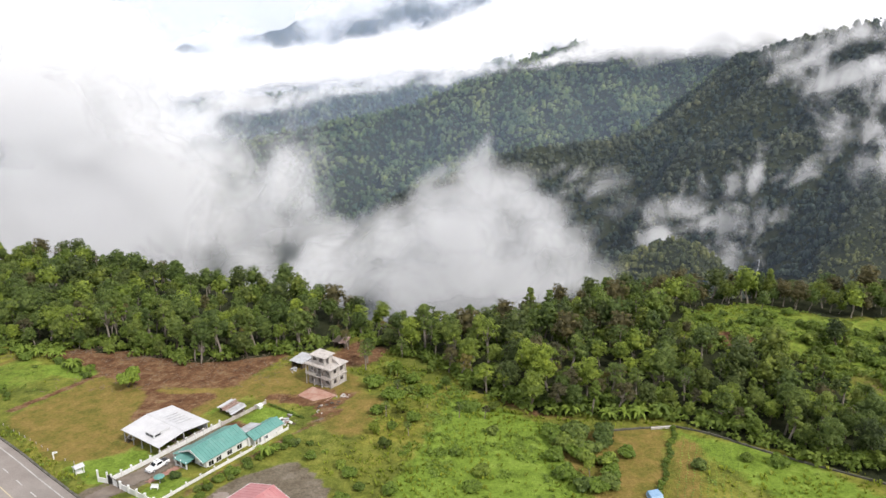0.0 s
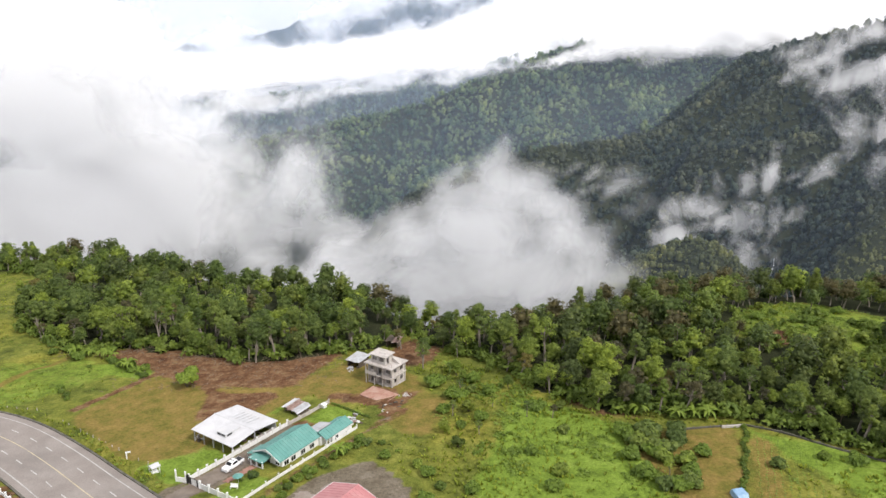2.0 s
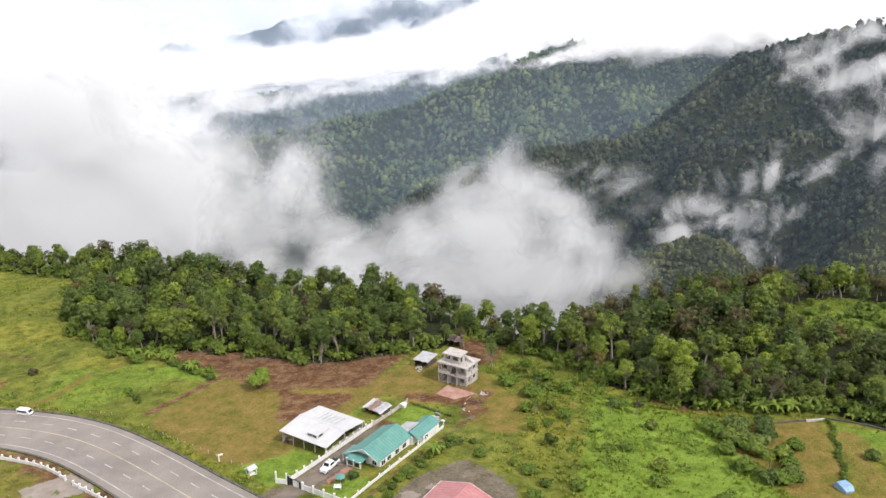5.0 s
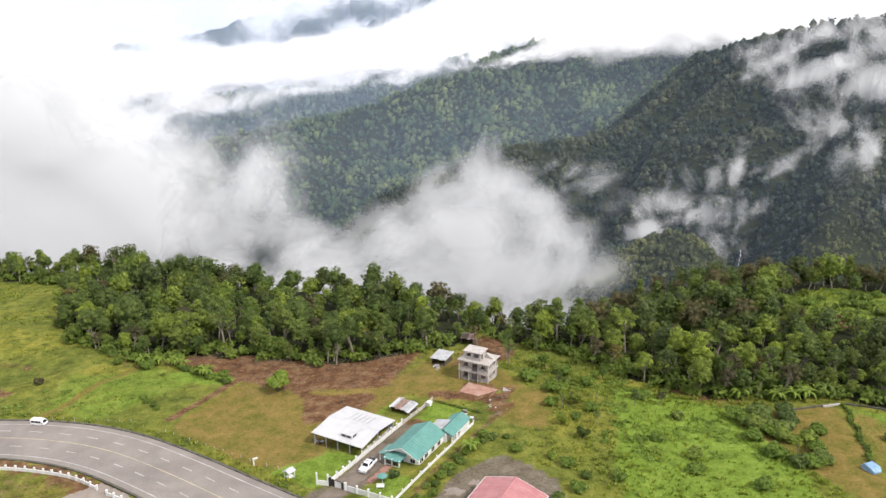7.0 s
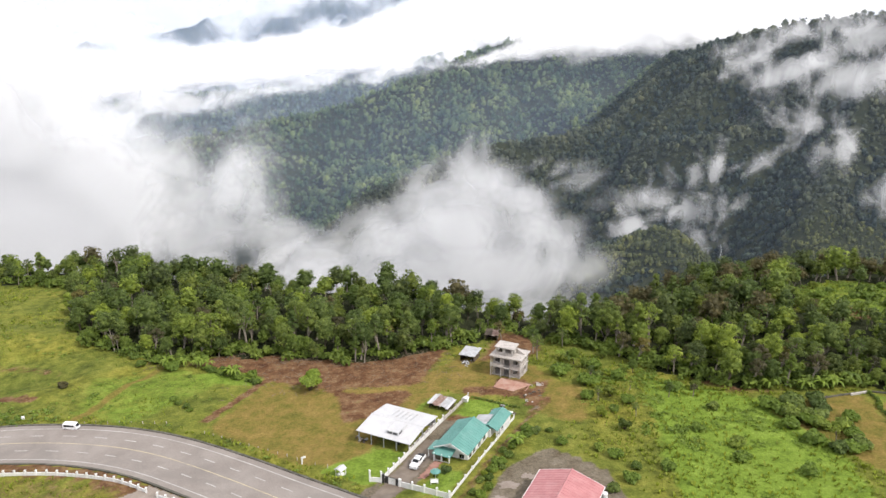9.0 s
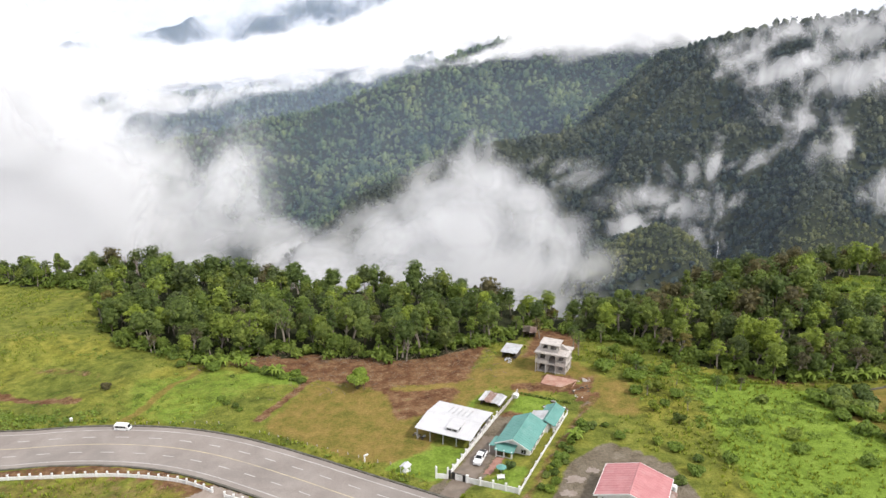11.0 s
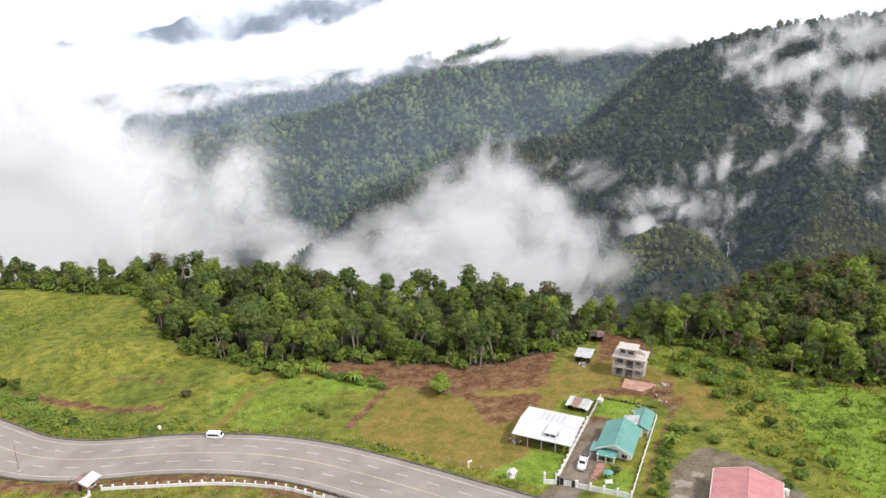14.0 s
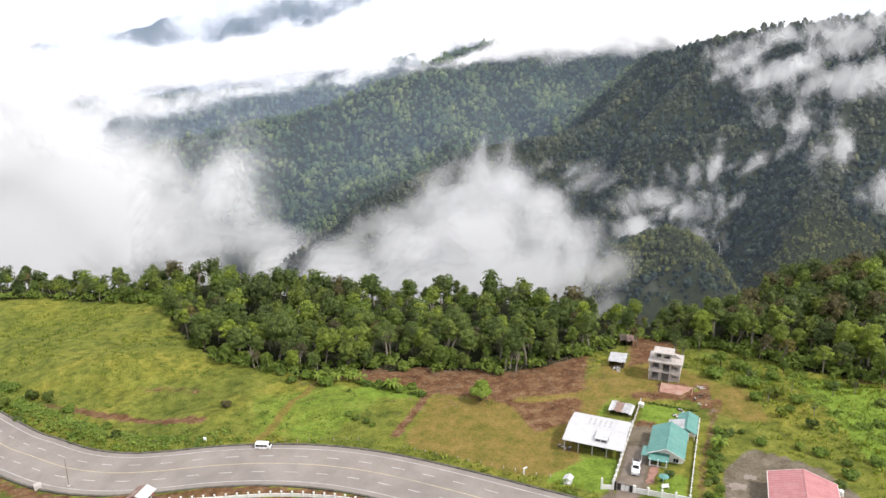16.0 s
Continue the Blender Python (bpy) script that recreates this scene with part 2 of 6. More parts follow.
GRASS = leaf_material("grass_blades", (0.117, 0.142, 0.0259), (0.164, 0.197, 0.0367), (0.217, 0.241, 0.054), scale=0.06, spread=0.35)
LUSH = leaf_material("lush_weeds", (0.12, 0.185, 0.03), (0.18, 0.262, 0.042), (0.24, 0.325, 0.068), scale=0.08, tint=0.0)
BARK = worn("grey_bark", (0.16, 0.13, 0.10), (0.34, 0.30, 0.25), 3.0, 0.9, bump=0.6)
DARK_BARK = worn("brown_bark", (0.06, 0.045, 0.03), (0.14, 0.11, 0.08), 3.0, 0.9, bump=0.6)
WHITE = worn("white_paint", (0.72, 0.72, 0.70), (0.82, 0.82, 0.80), 0.7, 0.6, stain=(0.42, 0.40, 0.34))
ROOF_WHITE = worn("white_roof_sheet", (0.52, 0.52, 0.53), (0.6, 0.6, 0.61), 0.4, 0.5, stain=(0.45, 0.43, 0.4), stain_amount=0.3)
TEAL = worn("teal_roof_sheet", (0.095, 0.26, 0.225), (0.125, 0.31, 0.272), 0.5, 0.5, stain=(0.2, 0.33, 0.3))
PINK = worn("faded_red_roof_sheet", (0.42, 0.165, 0.17), (0.49, 0.215, 0.215), 0.6, 0.5, stain=(0.5, 0.31, 0.295))
CONCRETE = worn("raw_concrete", (0.42, 0.385, 0.355), (0.57, 0.53, 0.49), 0.9, 0.9, stain=(0.2, 0.17, 0.15), stain_amount=0.6, bump=0.4)
DARK = worn("dark_opening", (0.015, 0.015, 0.016), (0.03, 0.03, 0.03), 2.0, 0.5)
RUST = worn("rusted_iron_sheet", (0.16, 0.09, 0.065), (0.33, 0.22, 0.18), 1.2, 0.7, stain=(0.48, 0.44, 0.41), stain_amount=0.6)
IRON = worn("grey_iron_sheet", (0.36, 0.37, 0.38), (0.52, 0.53, 0.54), 1.0, 0.5, stain=(0.28, 0.19, 0.14), stain_amount=0.6)
ASPHALT = worn("worn_concrete_road", (0.235, 0.203, 0.18), (0.3, 0.264, 0.236), 0.12, 0.85, stain=(0.18, 0.165, 0.15), stain_amount=0.5, fine=4.0)
# mossy concrete, its base darkened to carry the shadow line along the road
KERB = worn("shaded_mossy_kerb", (0.07, 0.065, 0.05), (0.15, 0.14, 0.115), 0.7, 0.9, stain=(0.06, 0.08, 0.03))
LINE_WHITE = worn("worn_white_road_paint", (0.36, 0.345, 0.32), (0.52, 0.5, 0.47), 0.5, 0.7, stain=(0.24, 0.225, 0.2), stain_amount=0.7)
LINE_YELLOW = worn("worn_yellow_road_paint", (0.46, 0.39, 0.25), (0.56, 0.48, 0.32), 0.5, 0.7, stain=(0.25, 0.23, 0.2), stain_amount=0.7)
DRIVE = worn("wet_drive_concrete", (0.15, 0.115, 0.085), (0.22, 0.178, 0.138), 0.35, 0.6, stain=(0.10, 0.085, 0.075), stain_amount=0.6, fine=6)
APRON = worn("dusty_apron_concrete", (0.25, 0.205, 0.17), (0.34, 0.29, 0.25), 0.3, 0.85, stain=(0.2, 0.15, 0.11), stain_amount=0.6, fine=5)
REDSLAB = worn("red_earth_slab", (0.34, 0.17, 0.12), (0.44, 0.27, 0.21), 0.5, 0.85, stain=(0.5, 0.42, 0.36), stain_amount=0.5)
CAR_WHITE, _nt, _b = material("white_car_paint")
_b.inputs["Base Color"].default_value = (0.82, 0.82, 0.82, 1)
_b.inputs["Roughness"].default_value = 0.25
_b.inputs["Coat Weight"].default_value = 0.6
GLASS, _nt, _b = material("tinted_window_glass")
_b.inputs["Base Color"].default_value = (0.012, 0.014, 0.016, 1)
_b.inputs["Roughness"].default_value = 0.08
RUBBER = worn("black_rubber", (0.015, 0.015, 0.015), (0.03, 0.03, 0.03), 5, 0.8)
TILE = worn("red_paving", (0.26, 0.12, 0.09), (0.36, 0.2, 0.15), 0.8, 0.8)
WATER_WHITE = worn("falling_water", (0.7, 0.72, 0.74), (0.9, 0.9, 0.9), 0.3, 0.3)
BLUE = worn("blue_tarpaulin", (0.16, 0.30, 0.46), (0.30, 0.44, 0.60), 0.8, 0.5)
BROWN_LEAF = leaf_material("dry_leaves", (0.07, 0.062, 0.03), (0.13, 0.11, 0.055), (0.2, 0.165, 0.085))
DRY_WOOD = worn("dry_branch_wood", (0.13, 0.09, 0.06), (0.25, 0.19, 0.135), 2.0, 0.9)
DASH_WHITE = worn("white_lane_paint", (0.42, 0.4, 0.375), (0.54, 0.52, 0.49), 0.5, 0.7, stain=(0.3, 0.28, 0.25), stain_amount=0.5)


# ---- mesh helpers ----
class Build:
    """Gathers vertices and faces for one mesh."""

    def __init__(self):
        self.v, self.f, self.n = [], [], 0

    def add(self, verts, faces):
        self.v.append(np.asarray(verts, float).reshape(-1, 3))
        self.f.extend([tuple(i + self.n for i in f) for f in faces])
        self.n += len(verts)
        return self

    def box(self, x0, x1, y0, y1, z0, z1, m=None):
        p = [(x, y, z) for z in (z0, z1) for y in (y0, y1) for x in (x0, x1)]
        if m is not None:
            p = [tuple(m @ Vector(q)) for q in p]
        return self.add(p, [(0, 2, 3, 1), (4, 5, 7, 6), (0, 1, 5, 4), (2, 6, 7, 3), (0, 4, 6, 2), (1, 3, 7, 5)])

    def prism(self, outline, axis, a, b):
        """An outline in the plane across axis, drawn out from a to b."""
        n = len(outline)
        put = {"x": lambda p, w: (w, p[0], p[1]), "y": lambda p, w: (p[0], w, p[1]), "z": lambda p, w: (p[0], p[1], w)}[axis]
        v = [put(p, a) for p in outline] + [put(p, b) for p in outline]
        f = [tuple(range(n)), tuple(range(2 * n - 1, n - 1, -1))] + [((i + 1) % n, i, n + i, n + (i + 1) % n) for i in range(n)]
        return self.add(v, f)

    def tube(self, path, radii, sides=6):
        pts = [Vector(p) for p in path]
        v, f = [], []
        for i, p in enumerate(pts):
            d = (pts[min(i + 1, len(pts) - 1)] - pts[max(i - 1, 0)]).normalized()
            a = d.orthogonal().normalized()
            b = d.cross(a)
            for k in range(sides):
                w = 2 * math.pi * k / sides
                v.append(p + radii[i] * (math.cos(w) * a + math.sin(w) * b))
        for i in range(len(pts) - 1):
            for k in range(sides):
                j = (k + 1) % sides
                f.append((i * sides + k, i * sides + j, (i + 1) * sides + j, (i + 1) * sides + k))
        f.append(tuple(range(sides - 1, -1, -1)))
        f.append(tuple(range((len(pts) - 1) * sides, len(pts) * sides)))
        return self.add(v, f)

    def slope(self, quad, thick):
        """A roof sheet: four corners, with thickness below."""
        q = [Vector(p) for p in quad]
        n = (q[1] - q[0]).cross(q[3] - q[0]).normalized()
        if n.z < 0:
            n = -n
        low = [p - n * thick for p in q]
        return self.add(q + low, [(0, 1, 2, 3), (7, 6, 5, 4), (0, 4, 5, 1), (1, 5, 6, 2), (2, 6, 7, 3), (3, 7, 4, 0)])

    def mesh(self, name, mat, smooth=False):
        me = bpy.data.meshes.new(name)
        me.from_pydata(np.concatenate(self.v).tolist() if self.v else [], [], self.f)
        if mat:
            me.materials.append(mat)
        if smooth:
            me.polygons.foreach_set("use_smooth", np.ones(len(me.polygons), bool))
        me.update()
        return me


def fix_normals(me):
    bm = bmesh.new()
    bm.from_mesh(me)
    bmesh.ops.recalc_face_normals(bm, faces=bm.faces)
    bm.to_mesh(me)
    bm.free()


def part(name, build, mat, parent, label="", smooth=False):
    me = build.mesh(name, mat, smooth)
    fix_normals(me)
    ob = new(name, me)
    ob.parent = parent
    if label:
        ob["label"] = label
    return ob


def thing(name, label, category, m=None, group="", kind=""):
    ob = new(name)
    ob.empty_display_size = 0.5
    if m is not None:
        ob.matrix_basis = m
    return tagged(ob, label, category, group, kind)


def big_mesh(name, verts, faces, mat, smooth=False):
    """A large mesh from arrays: all faces have the same number of corners."""
    me = bpy.data.meshes.new(name)
    verts, faces = np.asarray(verts, np.float32), np.asarray(faces, np.int32)
    k = faces.shape[1]
    me.vertices.add(len(verts))
    me.vertices.foreach_set("co", verts.ravel())
    me.loops.add(faces.size)
    me.loops.foreach_set("vertex_index", faces.ravel())
    me.polygons.add(len(faces))
    me.polygons.foreach_set("loop_start", np.arange(0, faces.size, k, dtype=np.int32))
    if smooth:
        me.polygons.foreach_set("use_smooth", np.ones(len(faces), bool))
    me.materials.append(mat)
    me.update(calc_edges=True)
    me.validate()
    return me


# ---- the lie of the land ----
rng = np.random.default_rng(7)
TABLE = rng.random((256, 256))


def value_noise(x, y):
    xi, yi = np.floor(x).astype(int), np.floor(y).astype(int)
    fx, fy = x - xi, y - yi
    fx, fy = fx * fx * (3 - 2 * fx), fy * fy * (3 - 2 * fy)
    g = lambda i, j: TABLE[(xi + i) % 256, (yi + j) % 256]
    return (g(0, 0) * (1 - fx) + g(1, 0) * fx) * (1 - fy) + (g(0, 1) * (1 - fx) + g(1, 1) * fx) * fy


def fbm(x, y, octaves=4):
    s, a, t = 0.0, 1.0, 0.0
    for k in range(octaves):
        s = s + a * value_noise(x * 2 ** k + 37.1 * k, y * 2 ** k + 11.7 * k)
        t += a
        a *= 0.5
    return s / t - 0.5


# front and back edge of the woods on the plateau (x, y)
WOOD_FRONT = [(-420, 372), (-330, 345), (-240, 326), (-190, 305), (-174, 252), (-162, 230), (-151, 222), (-134, 208), (-113, 212), (-97, 205), (-75, 196),
              (-53, 200), (-36, 205), (-27, 214), (-16, 202), (-2, 190), (9, 170), (24, 157), (37, 155), (54, 152), (64, 142), (78, 131), (100, 118), (140, 100), (300, 60)]
WOOD_BACK = [(-420, 392), (-270, 368), (-224, 348), (-170, 332), (-110, 294), (-60, 276), (-30, 246), (-10, 226), (20, 232), (58, 256), (120, 252), (200, 246), (400, 240)]
# crests of the hills: (x, y, z), and the fall of their flanks
CRESTS = [
    (0.62, [(900, 640, 128), (720, 690, 126), (641, 720, 122), (552, 850, 113), (511, 930, 105), (472, 1010, 84), (440, 1100, 63), (440, 1200, 29)]),
    (0.60, [(467, 1000, 81), (398, 1020, 46), (306, 980, -21), (235, 930, -40), (105, 880, -39), (31, 840, -62), (-38, 790, -78), (-76, 760, -108), (-100, 730, -130)]),
    (0.55, [(675, 1600, 93), (492, 1550, 81), (354, 1500, 104), (257, 1480, 76), (128, 1450, 34), (28, 1450, -4), (-62, 1470, -43), (-177, 1490, -72),
            (-281, 1500, -89), (-364, 1520, -106), (-451, 1540, -136), (-577, 1560, -182)]),
    (0.5, [(400, 1750, 110), (173, 1800, 40), (-5, 1850, -9), (-148, 1900, -43), (-370, 1950, -51), (-600, 2000, -80), (-747, 2000, -100), (-950, 2000, -60)]),
    (0.5, [(68, 3000, 338), (-172, 3000, 273), (-410, 3000, 189), (-665, 3000, 126), (-873, 3000, 85), (-1036, 3000, 54), (-1282, 3000, -17)]),
    (0.5, [(1300, 3200, 420), (905, 3200, 321), (706, 3200, 273), (558, 3200, 214), (435, 3200, 167), (215, 3200, 86)]),
    (0.6, [(149, 560, -94), (174, 572, -79), (195, 576, -74), (221, 578, -80), (250, 586, -106), (268, 592, -135), (300, 600, -170)]),
]


def plateau_z(x, y):
    return -0.05 * (np.clip(y, -100, 420) - 135) + 0.035 * (np.clip(x, -330, 260) + 67.5)


def land_z(x, y):
    x, y = np.asarray(x, float), np.asarray(y, float)
    wild = np.clip((y - 185) / 60, 0, 1) + np.clip((-190 - x) / 60, 0, 1)
    z = plateau_z(x, y) + fbm(x / 38, y / 38, 3) * 3.0 * np.clip(wild, 0, 1) + fbm(x / 9, y / 9, 2) * 0.35
    bx, by = np.array(WOOD_BACK, float).T
    over = np.maximum(0, y - np.interp(x, bx, by) + 12)
    z = z - over * 0.75 - 6 * np.clip(over / 40, 0, 1)
    z = np.maximum(z, -290 + 20 * fbm(x / 120, y / 120, 3))
    z += 3.0 * np.exp(-(((x - 92) / 34) ** 2 + ((y - 212) / 24) ** 2))
    # the swell of the meadow above the bend, and its hummocks
    z += 4.5 * np.exp(-(((x + 192) / 32) ** 2 + ((y - 240) / 17) ** 2))
    rx, ry = np.array(ROAD, float).T
    rough = np.clip((-118 - x) / 25, 0, 1) * np.clip((y - np.interp(x, rx, ry) - 16) / 12, 0, 1)
    z += rough * (5.5 * fbm(x / 26 + 1.7, y / 19, 3) + 1.4 * np.abs(fbm(x / 8, y / 7, 2)))
    for fall, crest in CRESTS:
        best, top, along, run = np.full(x.shape, 1e9), np.zeros(x.shape), np.zeros(x.shape), 0.0
        for (ax, ay, az), (cx, cy, cz) in zip(crest, crest[1:]):
            dx, dy = cx - ax, cy - ay
            t = np.clip(((x - ax) * dx + (y - ay) * dy) / (dx * dx + dy * dy), 0, 1)
            d = np.hypot(x - ax - t * dx, y - ay - t * dy)
            near = d < best
            best, top = np.where(near, d, best), np.where(near, az + t * (cz - az), top)
            along = np.where(near, run + t * math.hypot(dx, dy), along)
            run += math.hypot(dx, dy)
        # spurs and gullies run down from the crest
        spur = np.abs(fbm(along / 130 + crest[0][0], best / 500, 3)) * 2 + 0.3 * np.abs(fbm(along / 45 + 7.7, best / 200, 2))
        h = top - fall * np.sqrt(best ** 2 + 100) + fall * 10 - (spur * 150 + 2) * np.clip(best / 150, 0, 1) + (14 * fbm(x / 55, y / 55, 3) + 44 * fbm(x / 170 + 3.3, y / 170, 2)) * np.clip(best / 70, 0, 1)
        h = h + np.where(crest[0][1] > 2800, 46 * fbm(x / 90, y / 300 + 2.2, 4), 0)
        z = np.maximum(z, h)
    return z


def gz(x, y):
    return float(land_z(np.array([x]), np.array([y]))[0])


def inside(x, y, poly):
    hit = np.zeros(np.shape(x), bool)
    for (ax, ay), (bx, by) in zip(poly, poly[1:] + poly[:1]):
        if ay != by:
            hit ^= ((ay > y) != (by > y)) & (x < (bx - ax) * (y - ay) / (by - ay) + ax)
    return hit


# the plots were laid out square to one another: place() turns plot metres into the world
PLOT = pose(-71, 131.8, 0, 0, 0, -33.7)


def place(x, y):
    p = PLOT @ Vector((x, y, 0))
    return p.x, p.y


def plot_poly(*pts):
    return [place(*p) for p in pts]


ROAD = [(-330, 330), (-290, 282), (-250, 235), (-232, 214), (-212, 191.5), (-203, 183.5), (-192, 174.5), (-181, 169), (-170, 166.6), (-158, 165.6), (-147, 163.6),
        (-136, 160.2), (-126, 155.6), (-116, 149.2), (-103, 139), (-91, 128.8), (-78, 118), (-60, 103), (-30, 78), (20, 37), (80, -12), (200, -110)]


def smooth_path(pts, step):
    p = np.array(pts, float)
    q = np.vstack([2 * p[0] - p[1], p, 2 * p[-1] - p[-2]])
    out = []
    for i in range(1, len(q) - 2):
        n = max(2, int(np.hypot(*(q[i + 1] - q[i])) / step))
        for k in range(n):
            t = k / n
            out.append(0.5 * (2 * q[i] + (q[i + 1] - q[i - 1]) * t + (2 * q[i - 1] - 5 * q[i] + 4 * q[i + 1] - q[i + 2]) * t ** 2
                              + (3 * q[i] - q[i - 1] - 3 * q[i + 1] + q[i + 2]) * t ** 3))
    return np.array(out + [p[-1]])


ROAD_LINE = smooth_path(ROAD, 1.5)
_d = np.gradient(ROAD_LINE, axis=0)
_d /= np.linalg.norm(_d, axis=1)[:, None]
ROAD_LEFT = np.stack([-_d[:, 1], _d[:, 0]], 1)     # towards the woods
HALF = 8.4


def road_off(x, y):
    """Signed distance from the road's middle; plus is towards the woods."""
    x, y = np.asarray(x, float).ravel(), np.asarray(y, float).ravel()
    out = np.empty(len(x))
    for s in range(0, len(x), 20000):
        dx = x[s:s + 20000, None] - ROAD_LINE[None, :, 0]
        dy = y[s:s + 20000, None] - ROAD_LINE[None, :, 1]
        i = np.argmin(dx * dx + dy * dy, 1)
        k = np.arange(len(i))
        out[s:s + 20000] = dx[k, i] * ROAD_LEFT[i, 0] + dy[k, i] * ROAD_LEFT[i, 1]
    return out


def spaced(lo, hi, step, start, end, grow=1.08, cap=19, fine=(-2300, 2300)):
    """Steps of one size between lo and hi, growing towards start and end."""
    mid = list(np.arange(lo, hi + step / 2, step))
    for sign, stop in ((-1, start), (1, end)):
        p, s, side = (mid[0] if sign < 0 else mid[-1]), step, []
        while (p - stop) * sign < 0:
            s = min(s * grow, cap) if fine[0] < p < fine[1] else s * 1.25
            p += sign * s
            side.append(p)
        mid = side[::-1] + mid if sign < 0 else mid + side
    return np.array(mid)


CLEARING = [(68, 203), (78, 216), (90, 230), (106, 231), (122, 218), (140, 214), (175, 225), (175, 170), (130, 150), (112, 152), (102, 163), (100, 180), (94, 189), (82, 193)]


def soft_inside(x, y, poly, reach=2.4):
    """How far inside an outline a place lies, with a soft edge."""
    s = np.zeros(np.shape(x))
    for k in range(7):
        a, r = 2.4 * k, reach * math.sqrt((k + 0.3) / 7)
        s += inside(x + r * math.cos(a), y + r * math.sin(a), poly)
    return s / 7


# strips of grass left between the cleared patches
STRIPS = [[(-78, 180.5), (-78, 176.5), (-57, 173.5), (-56, 176.8)], [(-56, 174), (-51, 173.5), (-43, 190), (-46.5, 192.5)]]


def surface_masks(x, y):
    """What covers the plateau: mown grass, bare earth, gravel, woodland floor."""
    rag = fbm(x / 9, y / 9, 4) * 9
    fx, fy = np.array(WOOD_FRONT, float).T
    bx, by = np.array(WOOD_BACK, float).T
    front = np.interp(x, fx, fy)
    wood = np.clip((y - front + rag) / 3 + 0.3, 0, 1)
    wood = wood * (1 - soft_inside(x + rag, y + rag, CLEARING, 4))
    mown, earth, gravel, rich = (np.zeros(x.shape) for _ in range(4))
    j, k = x + rag * 0.35, y + rag * 0.35
    for poly, mask, amount in (
            ([(-112, 163), (-98, 190), (-60, 190), (-50, 175), (-62, 162), (-74, 143), (-84, 140)], mown, 1),
            ([(-58, 182), (-44, 166), (-20, 172), (-28, 192), (-46, 194)], mown, 0.8),
            ([(-14, 100), (-10, 128), (-4, 146), (2, 168), (10, 164), (26, 150), (32, 140), (27, 118), (20, 90), (-10, 80)], rich, 0.9),
            ([(52, 148), (64, 142), (80, 128), (90, 112), (70, 104), (58, 130), (50, 142)], rich, 0.7),
            (CLEARING, rich, 0.5),
            ([(-31, 155), (-21, 146), (-14, 163), (-18, 173), (-25, 171)], mown, 0.75),
            ([(-130, 168), (-112, 190), (-124, 204), (-150, 200), (-150, 178)], rich, 0.5),
            ([(-122, 199), (-112, 201), (-99, 193), (-102, 187), (-112, 190)], rich, 1.0),
            ([(30, 120), (24, 146), (48, 150), (51, 146), (42, 118), (36, 90)], mown, 0.9),
            ([(52, 147), (57, 144), (58, 138), (54, 129), (52, 118), (48, 96), (36, 90), (42, 118)], mown, 0.62),
            ([(80, 195), (84, 204), (92, 203), (93, 196), (86, 191)], earth, 0.9),
            ([(104, 164), (103, 176), (112, 178), (118, 168), (112, 158)], earth, 0.45),
            ([(-112, 213), (-128, 207), (-112, 202), (-98, 190), (-80, 178), (-78, 160), (-66, 163), (-58, 178), (-50, 194), (-46, 203), (-75, 200), (-97, 208)], earth, 1),
            ([(-40, 190), (-28, 214), (-14, 206), (-20, 190)], earth, 0.7),
            ([(-172, 216), (-150, 205), (-138, 208), (-148, 203), (-178, 212), (-195, 222)], earth, 0.55),
            ([(12, 163), (22, 154), (40, 150), (30, 157), (16, 170)], earth, 0.6)):
        np.maximum(mask, amount * soft_inside(j, k, poly, 3.2), out=mask)
    for poly, mask, amount in (
            ([(-213, 217), (-203, 209.5), (-190, 202), (-174, 193), (-160, 187), (-161, 189.5), (-173, 196.5), (-190, 205), (-203, 213)], earth, 0.95),
            ([(-114.5, 168), (-101, 190), (-97, 201.5), (-94.5, 201.5), (-98.5, 189), (-112, 166.5)], earth, 0.75),
            ([(-150, 172), (-139, 194), (-124, 219.5), (-121.5, 219), (-136.5, 193), (-147, 172)], mown, 0.8),
            (plot_poly((17.3, -6), (17.2, 20), (18.2, 36), (17.6, 48), (22, 47), (20.6, 36), (19.6, 20), (19.6, -6)), earth, 0.56),
            (plot_poly((18.1, -6), (18.0, 20), (19.0, 36), (18.6, 46), (20, 46), (19.9, 36), (18.9, 20), (18.9, -6)), gravel, 0.75),
            (plot_poly((-2, 46), (-2, 51), (22, 52), (22, 47)), earth, 0.7),
            (plot_poly((16, 44), (14, 60), (18, 61), (20, 44)), earth, 0.68),
            (plot_poly((5, 50), (4, 58), (13, 58), (15, 50)), earth, 1),
            (plot_poly((23, -2), (23, 16), (28, 27), (44, 22), (52, 8), (50, -8)), gravel, 0.95),
            (plot_poly((0.4, 0.4), (0.4, 31), (8, 31), (8, 0.4)), gravel, 0.85),
            (plot_poly((-1, -12), (-1, -0.5), (6, -0.5), (6, -12)), gravel, 0.9),
            (plot_poly((-13.5, -3), (-13.5, 12), (0, 12), (0, -1)), rich, 1.0),
            (plot_poly((2, 33), (2, 43), (13, 43), (11, 35)), rich, 1.0),
            (plot_poly((9.5, 0.5), (9.5, 9), (16, 12), (16, 0.5)), rich, 0.8),
            (plot_poly((-14, 30), (-14, 46), (-6, 46), (-6, 30)), rich, 0.6),
            (plot_poly((-14, 48), (-14, 64), (-10, 64), (-9, 48)), rich, 0.9),
            (plot_poly((1, 22), (1, 34), (7, 34), (7, 22)), earth, 0.8)):
        np.maximum(mask, amount * soft_inside(j, k, poly, 0.9), out=mask)
    for strip in STRIPS:
        s = soft_inside(j, k, strip, 1.5)
        earth *= 1 - 0.9 * s
